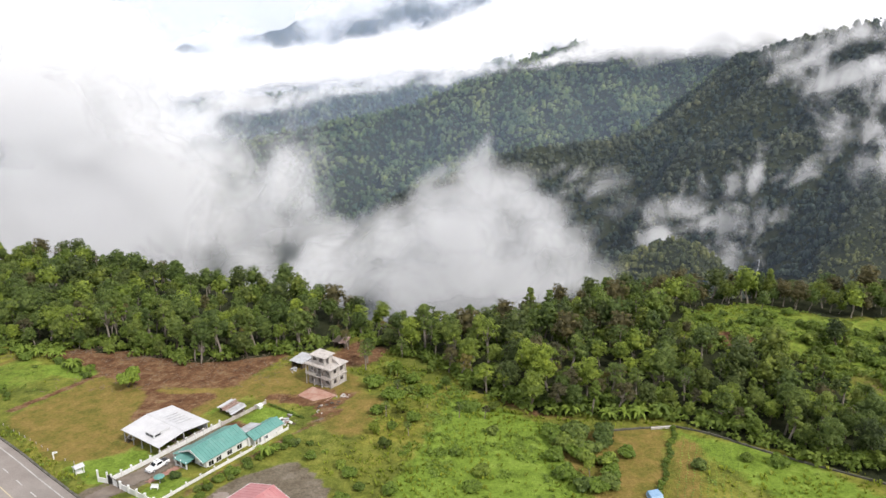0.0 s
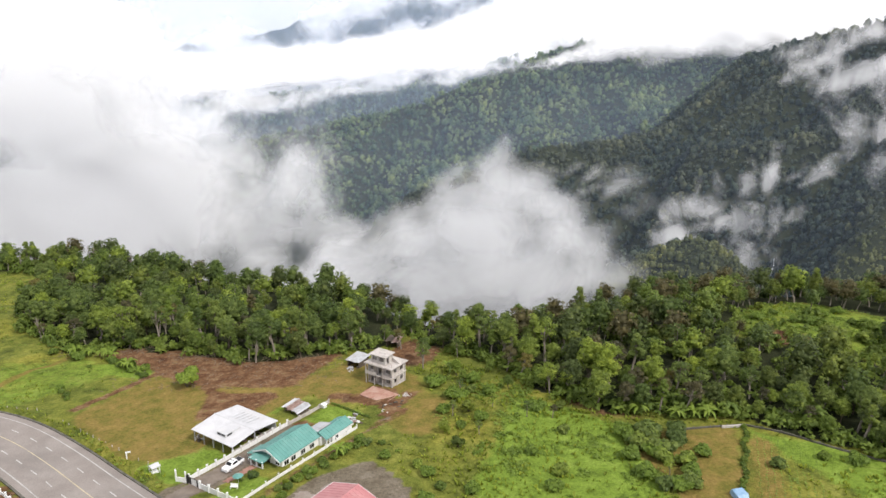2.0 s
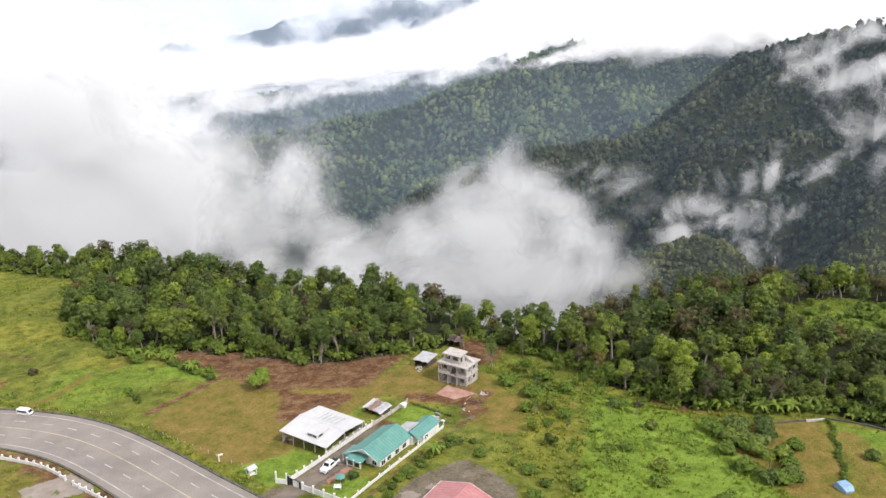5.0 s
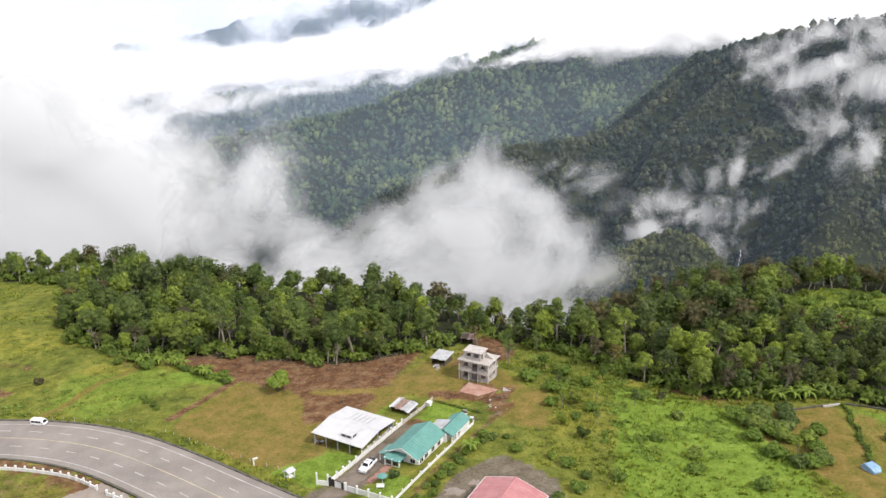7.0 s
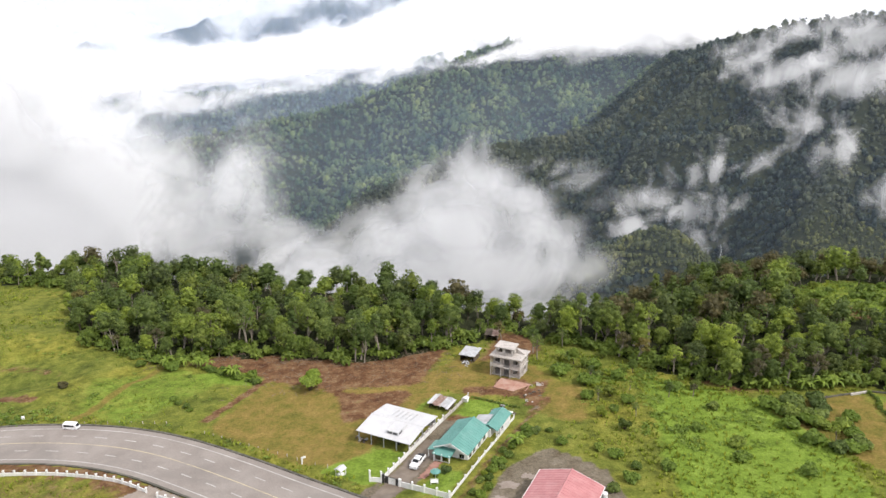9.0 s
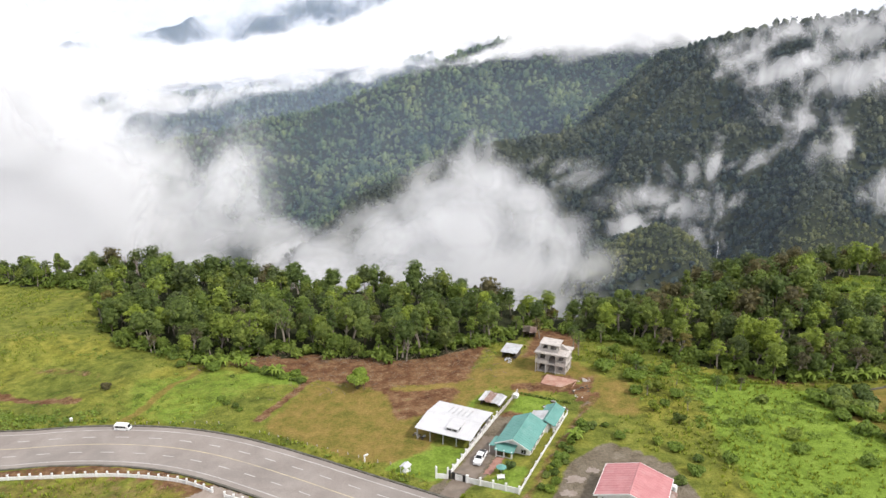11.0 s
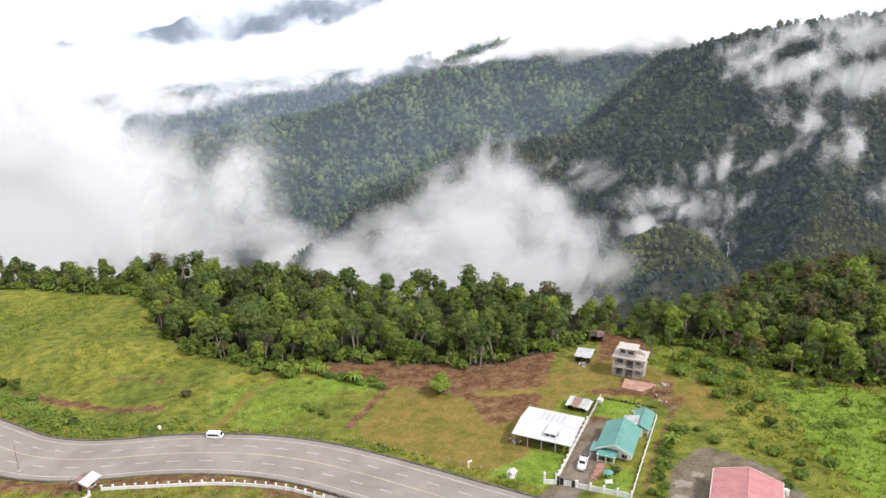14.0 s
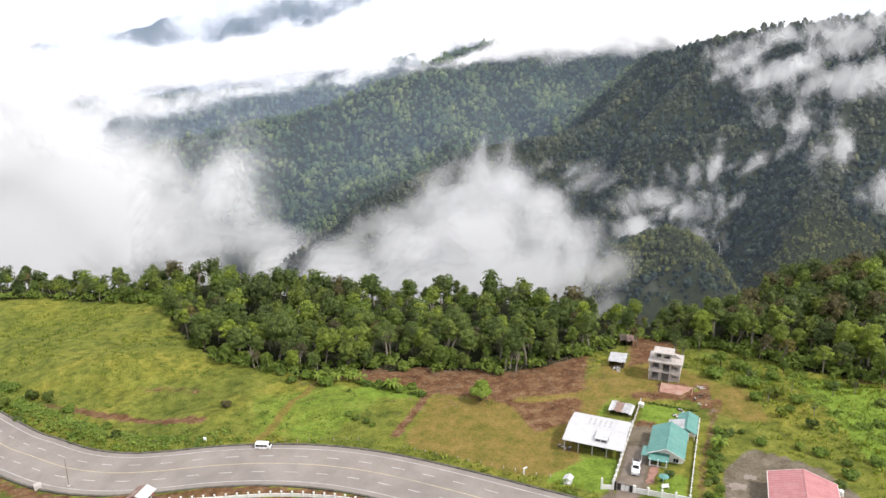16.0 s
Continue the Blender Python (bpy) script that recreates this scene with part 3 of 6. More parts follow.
        np.maximum(rich, 0.75 * s, out=rich)
    off = road_off(x, y).reshape(x.shape)
    earth = np.where((off < -HALF) & (off > -HALF - 5.5), np.maximum(earth, 0.62), earth)
    earth = np.where((off < -HALF - 6) & (off > -HALF - 16), np.maximum(earth, 0.42), earth)
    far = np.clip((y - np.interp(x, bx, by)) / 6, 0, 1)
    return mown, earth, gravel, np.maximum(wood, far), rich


GRID = []


def mesh_z(x, y):
    """The height of the ground as it was meshed."""
    xs, ys, Z = GRID
    i, j = np.clip(np.searchsorted(xs, x) - 1, 0, len(xs) - 2), np.clip(np.searchsorted(ys, y) - 1, 0, len(ys) - 2)
    u, w = (x - xs[i]) / (xs[i + 1] - xs[i]), (y - ys[j]) / (ys[j + 1] - ys[j])
    return (Z[j, i] * (1 - u) + Z[j, i + 1] * u) * (1 - w) + (Z[j + 1, i] * (1 - u) + Z[j + 1, i + 1] * u) * w


def verge_bank(x, y, off):
    """The earth banks along the road: a high one round the bend, a low hedge bank before the plots."""
    high = 2.4 * np.exp(-((off - HALF - 4.5) / 2.6) ** 2) * np.clip((-160 - x) / 25, 0, 1)
    low = 1.15 * np.exp(-((off - HALF - 2.3) / 1.25) ** 4) * np.clip((-74 - x) / 3, 0, 1) * np.clip((x + 152) / 30, 0, 1)
    return (high + low) * (0.7 + fbm(x / 6, y / 6, 2))


def build_ground():
    xs, ys = spaced(-262, 120, 2.0, -4600, 4600, fine=(-1700, 1250)), spaced(96, 262, 2.0, -4400, 4600, fine=(60, 3150))
    X, Y = np.meshgrid(xs, ys)
    Z = land_z(X, Y)
    near = (X > -340) & (X < 210) & (Y > -120) & (Y < 340)
    off = np.full(X.shape, 99.0)
    off[near] = road_off(X[near], Y[near])
    Z = Z - 0.45 * np.clip((HALF + 1.2 - np.abs(off)) / 1.0, 0, 1)
    Z = Z + verge_bank(X, Y, off)
    GRID.extend((xs, ys, Z))
    n, w = X.size, len(xs)
    i = (np.arange(len(ys) - 1)[:, None] * w + np.arange(w - 1)[None, :]).ravel()
    faces = np.stack([i, i + 1, i + w + 1, i + w], 1)
    me = big_mesh("ground", np.stack([X.ravel(), Y.ravel(), Z.ravel()], 1), faces, GROUND, True)
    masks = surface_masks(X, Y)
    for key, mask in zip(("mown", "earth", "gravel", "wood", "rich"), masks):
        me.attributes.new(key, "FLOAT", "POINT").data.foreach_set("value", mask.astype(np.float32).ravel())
    return tagged(new("ground", me), "rolling green upland with meadow, bare red earth and forested hills", "ground", kind="structure")


ground = build_ground()


def ribbon(a, b, lift, s0=None, s1=None, thick=0.0):
    """A strip along the road between two offsets from its middle."""
    lo, hi = (0, len(ROAD_LINE)) if s0 is None else (s0, s1)
    l, r = ROAD_LINE[lo:hi] + ROAD_LEFT[lo:hi] * a, ROAD_LINE[lo:hi] + ROAD_LEFT[lo:hi] * b
    z0 = plateau_z(ROAD_LINE[lo:hi, 0], ROAD_LINE[lo:hi, 1]) + lift
    n = hi - lo
    v = np.vstack([np.column_stack([l, z0]), np.column_stack([r, z0])])
    f = [(i, i + 1, n + i + 1, n + i) for i in range(n - 1)]
    bd = Build().add(v, f)
    if thick:
        low = v.copy()
        low[:, 2] -= thick
        bd.add(low, [])
        m = 2 * n
        bd.f += [(i + 1, i, m + i, m + i + 1) for i in range(n - 1)] + [(n + i, n + i + 1, m + n + i + 1, m + n + i) for i in range(n - 1)]
        bd.f += [(0, n, m + n, m), (n - 1, m + n - 1, m + 2 * n - 1, 2 * n - 1)]
    return bd


def build_road():
    me = ribbon(HALF, -HALF, 0.1, thick=0.5).mesh("road", ASPHALT)
    fix_normals(me)
    road = tagged(new("road", me), "worn grey four-lane concrete mountain road with painted lines", "road", kind="structure")
    part("centre_line", ribbon(0.42, 0.2, 0.108), LINE_YELLOW, road, "worn pale yellow centre line")
    for s in (1, -1):
        part("edge_line", ribbon(s * 6.6, s * 6.85, 0.108), LINE_WHITE, road, "worn white edge line")
    for s in (1, -1):
        for i in range(52, 290, 5):
            part("lane_dash", ribbon(s * 3.3 + 0.32, s * 3.3 + 0.08, 0.108, i, i + 3), DASH_WHITE, road)
    for s in (1, -1):
        kerb = ribbon(s * (HALF + 0.02), s * (HALF + 0.5), 0.32, thick=0.7).mesh("kerb", KERB)
        fix_normals(kerb)
        tagged(new("kerb", kerb), "mossy concrete kerb along the road, its shadow line put into the dark colour", "kerb", kind="structure")
    return road


road = build_road()


# ---- mist and cloud ----
def puff(x, z, cx, cz, rx, rz, tilt=0.0):
    c, s = math.cos(radians(tilt)), math.sin(radians(tilt))
    u, w = (x - cx) * c + (z - cz) * s, -(x - cx) * s + (z - cz) * c
    return np.clip(1.25 - np.hypot(u / rx, w / rz), 0, 1)


def mist_bank(name, label, layers, x0, x1, z0, z1, puffs, sway=25, cells=56, mat=None):
    """A bank of vapour: sheets one behind the other, each billowing in depth, with its density on its vertices."""
    verts, faces, dens, base = [], [], [], 0
    nx, nz = cells, max(14, int(cells * (z1 - z0) / (x1 - x0)) + 1)
    for k, (y, weight) in enumerate(layers):
        X, Z = np.meshgrid(np.linspace(x0, x1, nx), np.linspace(z0, z1, nz))
        Y = y + sway * 2 * fbm(X / 140 + 9 * k, Z / 110 + 5 * k, 3) + (Z - z0) * 0.25
        d = np.zeros(X.shape)
        for cx, cz, rx, rz, amount, tilt in puffs:
            d = np.maximum(d, amount * puff(X, Z, cx + 10 * math.sin(k * 2.1), cz + 6 * math.cos(k * 1.7), rx, rz, tilt))
        edge = np.minimum(np.minimum(X - x0, x1 - X) / (x1 - x0), np.minimum(Z - z0, z1 - Z) / (z1 - z0))
        d *= np.clip(edge / 0.06, 0, 1) * weight
        verts.append(np.stack([X.ravel(), Y.ravel(), Z.ravel()], 1))
        i = (np.arange(nz - 1)[:, None] * nx + np.arange(nx - 1)[None, :]).ravel() + base
        f = np.stack([i, i + 1, i + nx + 1, i + nx], 1)
        dd = d.ravel()
        faces.append(f[np.max(dd[f - base], 1) > 0.02])
        dens.append(dd)
        base += nx * nz
    me = big_mesh(name, np.concatenate(verts), np.concatenate(faces), mat or MIST, True)
    dens = np.concatenate(dens)
    me.attributes.new("vapour", "FLOAT", "POINT").data.foreach_set("value", dens[:len(me.vertices)].astype(np.float32))
    return tagged(new(name, me), label, "cloud", kind="stuff")


# valley mist in the middle
mist_bank("valley_mist", "white mist rising out of the wooded valley", [(505, 0.8), (530, 0.95), (555, 1.0), (580, 1.0), (605, 0.95), (630, 0.85)], -220, 270, -190, 30,
          [(17, -97, 103, 34, 1.15, 0), (11, -63, 56, 30, 1.0, 0), (29, -25, 18, 22, 0.66, 0), (32, -6, 7, 19, 0.5, -12), (-45, -71, 40, 19, 0.85, 25), (62, -40, 27, 17, 0.74, 0), (84, -66, 32, 24, 0.8, 0),
           (114, -29, 22, 6, 0.52, 32), (113, -102, 28, 20, 0.7, 0), (-95, -104, 52, 26, 0.8, 5), (-150, -132, 55, 30, 0.8, 0), (51, -134, 134, 22, 1.1, 0), (-12, -34, 23, 11, 0.62, 35), (158, -40, 27, 13, 0.36, 20)],
          sway=9, cells=84, mat=VALLEY_MIST)
# the bank that fills the left of the valley
mist_bank("valley_mist", "thick white mist bank filling the valley", [(880, 0.95), (920, 1.0), (960, 1.0), (1000, 1.0), (1040, 1.0), (1080, 1.0)], -1150, 20, -300, 130,
          [(-483, -131, 252, 130, 1.15, 0), (-529, -27, 140, 115, 1.15, 0), (-330, -159, 145, 69, 0.78, 0), (-245, -108, 84, 50, 0.47, -15), (-205, -72, 57, 32, 0.4, -25), (-330, -62, 145, 54, 0.36, 0),
           (-172, -200, 75, 30, 0.62, 0), (-380, -3, 120, 28, 0.36, 0), (-500, 45, 115, 38, 0.6, 0), (-421, -102, 168, 69, 0.6, 0), (-265, -200, 60, 30, 0.75, 0), (-780, -20, 260, 140, 1.2, 0), (-800, -180, 330, 130, 1.2, 0), (-440, -215, 150, 50, 1.0, 0)],
          sway=18, cells=110)
# cloud lying on the hill tops
mist_bank("hill_cloud", "bright white cloud lying on the hill tops", [(2060, 1.1), (2130, 1.2), (2200, 1.2), (2280, 1.2)], -2100, 1700, -220, 330,
          [(-1000, -30, 500, 80, 1.1, 0), (-500, -5, 500, 58, 1.1, 4), (0, 50, 420, 66, 1.2, 6), (500, 120, 600, 110, 1.3, 6), (1100, 170, 700, 150, 1.3, 6), (-1500, 60, 600, 180, 1.2, 0)], cells=120, mat=CLOUD)
mist_bank("hill_cloud", "ragged cloud drifting over the third ridge", [(1620, 0.95), (1660, 0.95), (1700, 0.95)], -1100, 900, -160, 260,
          [(-122, -8, 78, 29, 0.6, 5), (-19, -8, 78, 23, 0.62, 10), (58, 18, 78, 23, 0.72, 15), (-237, -28, 117, 20, 0.6, 3), (-455, -60, 170, 34, 0.66, 0), (-670, -110, 208, 78, 0.9, 0), (-147, 44, 47, 21, 0.5, 0),
           (186, 44, 78, 23, 0.85, 15), (350, 110, 200, 46, 1.15, 10), (650, 150, 300, 70, 1.2, 6), (-850, 0, 260, 110, 1.0, 0), (-600, -10, 180, 50, 0.72, 0), (-330, -45, 130, 30, 0.5, 5)], cells=110, mat=VEIL)
mist_bank("hill_cloud", "thin cloud veiling the wooded ridge", [(1330, 0.9), (1370, 0.95), (1410, 0.9)], -320, 860, -90, 230,
          [(330, 74, 130, 24, 0.95, 12), (470, 92, 170, 42, 1.1, 8), (620, 110, 200, 55, 1.1, 8), (225, 52, 80, 13, 0.72, 15), (400, 55, 90, 26, 0.5, 20), (700, 150, 300, 60, 1.1, 10), (345, 112, 110, 26, 0.95, 14),
           (100, 30, 70, 16, 0.4, 16)], cells=96, mat=VEIL)
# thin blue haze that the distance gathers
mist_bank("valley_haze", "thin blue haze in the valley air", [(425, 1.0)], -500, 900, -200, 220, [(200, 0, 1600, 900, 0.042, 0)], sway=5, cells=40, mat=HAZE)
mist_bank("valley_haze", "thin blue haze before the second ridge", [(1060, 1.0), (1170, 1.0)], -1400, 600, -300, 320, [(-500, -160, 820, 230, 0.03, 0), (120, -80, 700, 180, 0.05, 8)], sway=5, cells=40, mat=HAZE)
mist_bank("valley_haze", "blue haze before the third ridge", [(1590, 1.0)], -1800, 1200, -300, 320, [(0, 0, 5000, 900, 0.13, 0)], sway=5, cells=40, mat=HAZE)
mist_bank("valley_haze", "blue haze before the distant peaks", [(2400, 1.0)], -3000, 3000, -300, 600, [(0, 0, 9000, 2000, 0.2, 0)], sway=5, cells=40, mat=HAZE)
# wisps on the near slope
mist_bank("hill_wisp", "thin wisps of mist clinging to the steep forest", [(640, 0.95), (655, 0.95), (670, 0.95)], 180, 400, -160, 10,
          [(225, -68, 30, 17, 0.6, 20), (294, -42, 13, 28, 0.56, -8), (288, -90, 22, 34, 0.58, 5), (345, -35, 24, 9, 0.52, 25), (252, -84, 18, 10, 0.42, 10), (318, -76, 26, 8, 0.46, 35), (243, -49, 12, 18, 0.42, -20), (210, -98, 22, 18, 0.6, 0), (272, -118, 20, 26, 0.56, 0)], sway=6, cells=70, mat=WISP)
mist_bank("hill_wisp", "streak of cloud drifting across the mountain top", [(725, 0.9), (745, 0.95), (765, 0.9)], 280, 760, -30, 160,
          [(460, 66, 85, 17, 0.7, 18), (408, 44, 55, 16, 0.6, 5), (480, 36, 60, 15, 0.62, 0), (435, 3, 16, 34, 0.5, 0), (370, 63, 45, 9, 0.5, 25), (518, 91, 60, 20, 0.64, 10), (355, 77, 45, 12, 0.42, 20), (435, 92, 68, 13, 0.48, 10), (450, 30, 80, 40, 0.33, 0),
           (590, 70, 80, 30, 0.85, 5), (560, 110, 90, 16, 0.6, 8)], sway=8, cells=84, mat=WISP)
mist_bank("hill_wisp", "small wisps rising along the mountain side", [(550, 0.95), (562, 0.95), (574, 0.95)], 270, 520, -90, 90,
          [(355, -5, 17, 30, 0.52, -10), (295, -10, 26, 9, 0.5, 25), (405, 55, 60, 20, 0.66, 5), (404, -40, 24, 24, 0.42, 0), (335, 12, 30, 24, 0.33, 0)], sway=6, cells=60, mat=WISP)
# far cloud below the distant peaks
mist_bank("far_cloud", "distant white cloud round the high peaks", [(2500, 1.2), (2560, 1.2), (2620, 1.2)], -3000, 3000, -250, 700,
          [(-900, -60, 1500, 75, 1.1, 3), (-829, -5, 603, 46, 1.1, 3), (-174, 30, 603, 56, 1.1, 6), (408, 75, 442, 70, 1.1, 8), (-640, 56, 110, 26, 0.6, 12), (-416, 92, 90, 26, 0.5, 12), (-134, 116, 121, 34, 0.66, 12), (134, 131, 161, 44, 0.9, 12),
           (-1163, 58, 201, 121, 0.9, 0), (1000, 140, 700, 170, 1.3, 5), (-1900, 200, 700, 300, 1.2, 0), (300, 190, 160, 90, 0.95, 20), (40, 250, 130, 60, 0.8, 15), (-330, 165, 330, 70, 0.46, 15), (-800, 75, 300, 50, 0.46, 12), (480, 190, 150, 60, 0.5, 20)], sway=40, cells=150, mat=FAR_CLOUD)


# ---- trees ----
def leaf_cloud(gen, clumps, count, size, flat=0.62):
    """Folded leaves strewn over clumps (x, y, z, r): arrays of corners and faces."""
    c = np.array(clumps, float)
    share = c[:, 3] ** 2 / (c[:, 3] ** 2).sum()
    pick = gen.choice(len(c), count, p=share)
    d = gen.normal(size=(count, 3))
    d[:, 2] = np.where(d[:, 2] < -0.3, -d[:, 2], d[:, 2])
    d /= np.linalg.norm(d, axis=1)[:, None]
    rad = c[pick, 3] * gen.uniform(0.8, 1.1, count)
    p = c[pick, :3] + d * rad[:, None] * np.array([1, 1, 0.78])
    nrm = d + gen.normal(size=(count, 3)) * 0.45 + np.array([0, 0, 0.3])
    nrm /= np.linalg.norm(nrm, axis=1)[:, None]
    a = np.cross(nrm, gen.normal(size=(count, 3)))
    a /= np.linalg.norm(a, axis=1)[:, None]
    b = np.cross(nrm, a)
    s = size * gen.uniform(0.65, 1.35, count)[:, None]
    droop = -nrm * 0.25
    v = np.stack([p - a * s, p + b * s * flat + droop * s, p + a * s, p - b * s * flat + droop * s], 1).reshape(-1, 3)
    k = np.arange(count) * 4
    return v, np.stack([k, k + 1, k + 2, k + 3], 1)


def core_blob(gen, x, y, z, r):
    v, f = [], []
    rings, n = 3, 6
    for i in range(rings):
        w = math.pi * (i + 1) / (rings + 1)
        for k in range(n):
            q = r * gen.uniform(0.62, 0.88)
            v.append((x + q * math.sin(w) * math.cos(6.283 * (k + i / 2) / n), y + q * math.sin(w) * math.sin(6.283 * (k + i / 2) / n), z + 0.75 * q * math.cos(w)))
    v += [(x, y, z + 0.6 * r), (x, y, z - 0.6 * r)]
    for i in range(rings - 1):
        for k in range(n):
            f.append((i * n + k, (i + 1) * n + k, (i + 1) * n + (k + 1) % n, i * n + (k + 1) % n))
    quads = f[:]
    top, low = rings * n, rings * n + 1
    for k in range(0, n, 2):
        quads.append((top, k, (k + 1) % n, (k + 2) % n))
        quads.append((low, (rings - 1) * n + (k + 2) % n, (rings - 1) * n + (k + 1) % n, (rings - 1) * n + k))
    return np.array(v), np.array(quads)


def tree_shape(seed, tall, wide, leaves, leaf, style):
    """Trunk with limbs, and the crown's clumps: returns the trunk Build and the crown's arrays."""
    gen = np.random.default_rng(seed)
    trunk = Build()
    lean = gen.normal(size=2) * 0.05 * tall
    fork = tall * {"round": 0.27, "slender": 0.48, "open": 0.5, "dead": 0.5, "bushy": 0.2}[style]
    r0 = 0.018 * tall + 0.06
    trunk.tube([(0, 0, -0.6), (lean[0] * 0.4, lean[1] * 0.4, fork * 0.5), (lean[0], lean[1], fork), (lean[0] * 1.4, lean[1] * 1.4, tall * 0.82)], [r0 * 1.25, r0, r0 * 0.8, r0 * 0.25], 6)
    clumps, hearts = [], []
    if style in ("round", "bushy"):
        # a dome of many small clumps, with a few limbs reaching out to them
        n, low = 30, fork * 0.85
        zc, hz = (low + tall) / 2, (tall - low) / 2
        squash = gen.uniform(0.85, 1.1, 2)
        for i in range(n):
            zz, w, k = 1 - 1.7 * (i + 0.5) / n, 2.4 * i + gen.uniform(-0.5, 0.5), gen.uniform(0.6, 1.0)
            out = wide * 0.84 * math.sqrt(1 - zz * zz) * k
            clumps.append((lean[0] * 1.2 + out * squash[0] * math.cos(w), lean[1] * 1.2 + out * squash[1] * math.sin(w), zc + hz * 0.86 * zz * (0.75 + 0.25 * k), wide * gen.uniform(0.19, 0.36)))
        hearts = [(lean[0] * 1.2, lean[1] * 1.2, zc, wide * 0.86), (lean[0] * 1.2, lean[1] * 1.2, zc + hz * 0.36, wide * 0.62), (lean[0] * 1.2 + wide * 0.3, lean[1] * 1.2, zc - hz * 0.2, wide * 0.6)]
        for x, y, z, r in clumps[4::4]:
            trunk.tube([(lean[0], lean[1], fork * gen.uniform(0.7, 1.1)), (x * 0.5 + lean[0] * 0.5, y * 0.5 + lean[1] * 0.5, fork * 0.4 + z * 0.55), (x, y, z)], [r0 * 0.5, r0 * 0.32, r0 * 0.1], 4)
    else:
        n = {"slender": 12, "open": 11, "dead": 8}[style]
        for i in range(n):
            w = 2.4 * i + gen.uniform(-0.4, 0.4)
            up = (i + 0.5) / n
            z = fork * 0.95 + (tall - fork) * (0.15 + 0.8 * up)
            if style == "slender":
                out = wide * 0.5 * math.sin(math.pi * min(1, 0.25 + up * 0.75)) * gen.uniform(0.5, 1)
                r = wide * gen.uniform(0.26, 0.42)
            else:
                out = wide * 0.72 * math.sqrt(max(0.05, 1 - (up * 0.95) ** 2)) * gen.uniform(0.55, 1.05)
                r = wide * gen.uniform(0.18, 0.38)
            x, y = lean[0] * 1.2 + out * math.cos(w), lean[1] * 1.2 + out * math.sin(w)
            clumps.append((x, y, z - r * 0.4, r))
            trunk.tube([(lean[0], lean[1], fork * gen.uniform(0.7, 1.1)), (x * 0.5 + lean[0] * 0.5, y * 0.5 + lean[1] * 0.5, fork * 0.4 + z * 0.55), (x, y, z - r * 0.3)], [r0 * 0.5, r0 * 0.32, r0 * 0.1], 4)
        if style == "slender":
            hearts = clumps[::2]
    if style == "dead":
        return trunk, None
    parts = [leaf_cloud(gen, clumps, leaves, leaf)]
    parts += [core_blob(gen, *c) for c in hearts]
    vs, fs, base = [], [], 0
    for v, f in parts:
        vs.append(v)
        fs.append(f + base)
        base += len(v)
    return trunk, (np.concatenate(vs), np.concatenate(fs))


TREE_KINDS = [  # height, crown half-width, leaves, leaf size, style, leaf material, bark, label
    (11.0, 4.2, 1150, 0.45, "round", LEAF, DARK_BARK, "broad dark green forest tree with a rounded crown"),
    (13.0, 4.6, 1300, 0.47, "round", LEAF, BARK, "tall green forest tree with a spreading crown"),
    (9.0, 3.6, 1000, 0.42, "round", DEEP_LEAF, DARK_BARK, "mid-sized green tree with a dense crown"),
    (14.5, 3.4, 1050, 0.43, "slender", LEAF, BARK, "tall slender tree with a pale bare trunk"),
    (12.0, 2.8, 900, 0.4, "slender", SHRUB, BARK, "slim light green tree with a pale trunk"),
    (8.0, 3.4, 950, 0.42, "round", SHRUB, DARK_BARK, "light green leafy tree at the wood's edge"),
    (12.5, 4.8, 850, 0.42, "open", LEAF, BARK, "open-crowned tree with limbs showing between the leaves"),
    (7.0, 3.0, 850, 0.38, "bushy", BRIGHT, DARK_BARK, "bright yellow-green young tree"),
    (9.5, 3.6, 700, 0.42, "open", BROWN_LEAF, BARK, "thin tree with brownish sparse leaves"),
]


def make_tree(name, kind, seed, label="", group="woods on the plateau"):
    tall, wide, leaves, leaf, style, mat, bark, own = TREE_KINDS[kind]
    trunk, crown = tree_shape(seed, tall, wide * 0.92, int(leaves * 1.6), leaf * 0.56, style)
    t = thing(name, label or own, "tree", group=group)
    part("trunk", trunk, bark, t)
    c = new("crown", big_mesh("crown", *crown, mat))
    c.parent = t
    return t


def stand(x, y, turn=0.0, size=1.0, sink=0.0):
    return Matrix.Translation((x, y, gz(x, y) - sink)) @ Euler((0, 0, turn)).to_matrix().to_4x4() @ Matrix.Diagonal((size, size, size, 1))


def copy_scaled(ob, x, y, turn, size):
    """A copy of a thing set on the ground, turned and scaled."""
    c = copy_thing(ob, pose(0, 0, 0))
    c.matrix_basis = stand(x, y, turn, size)
    return c


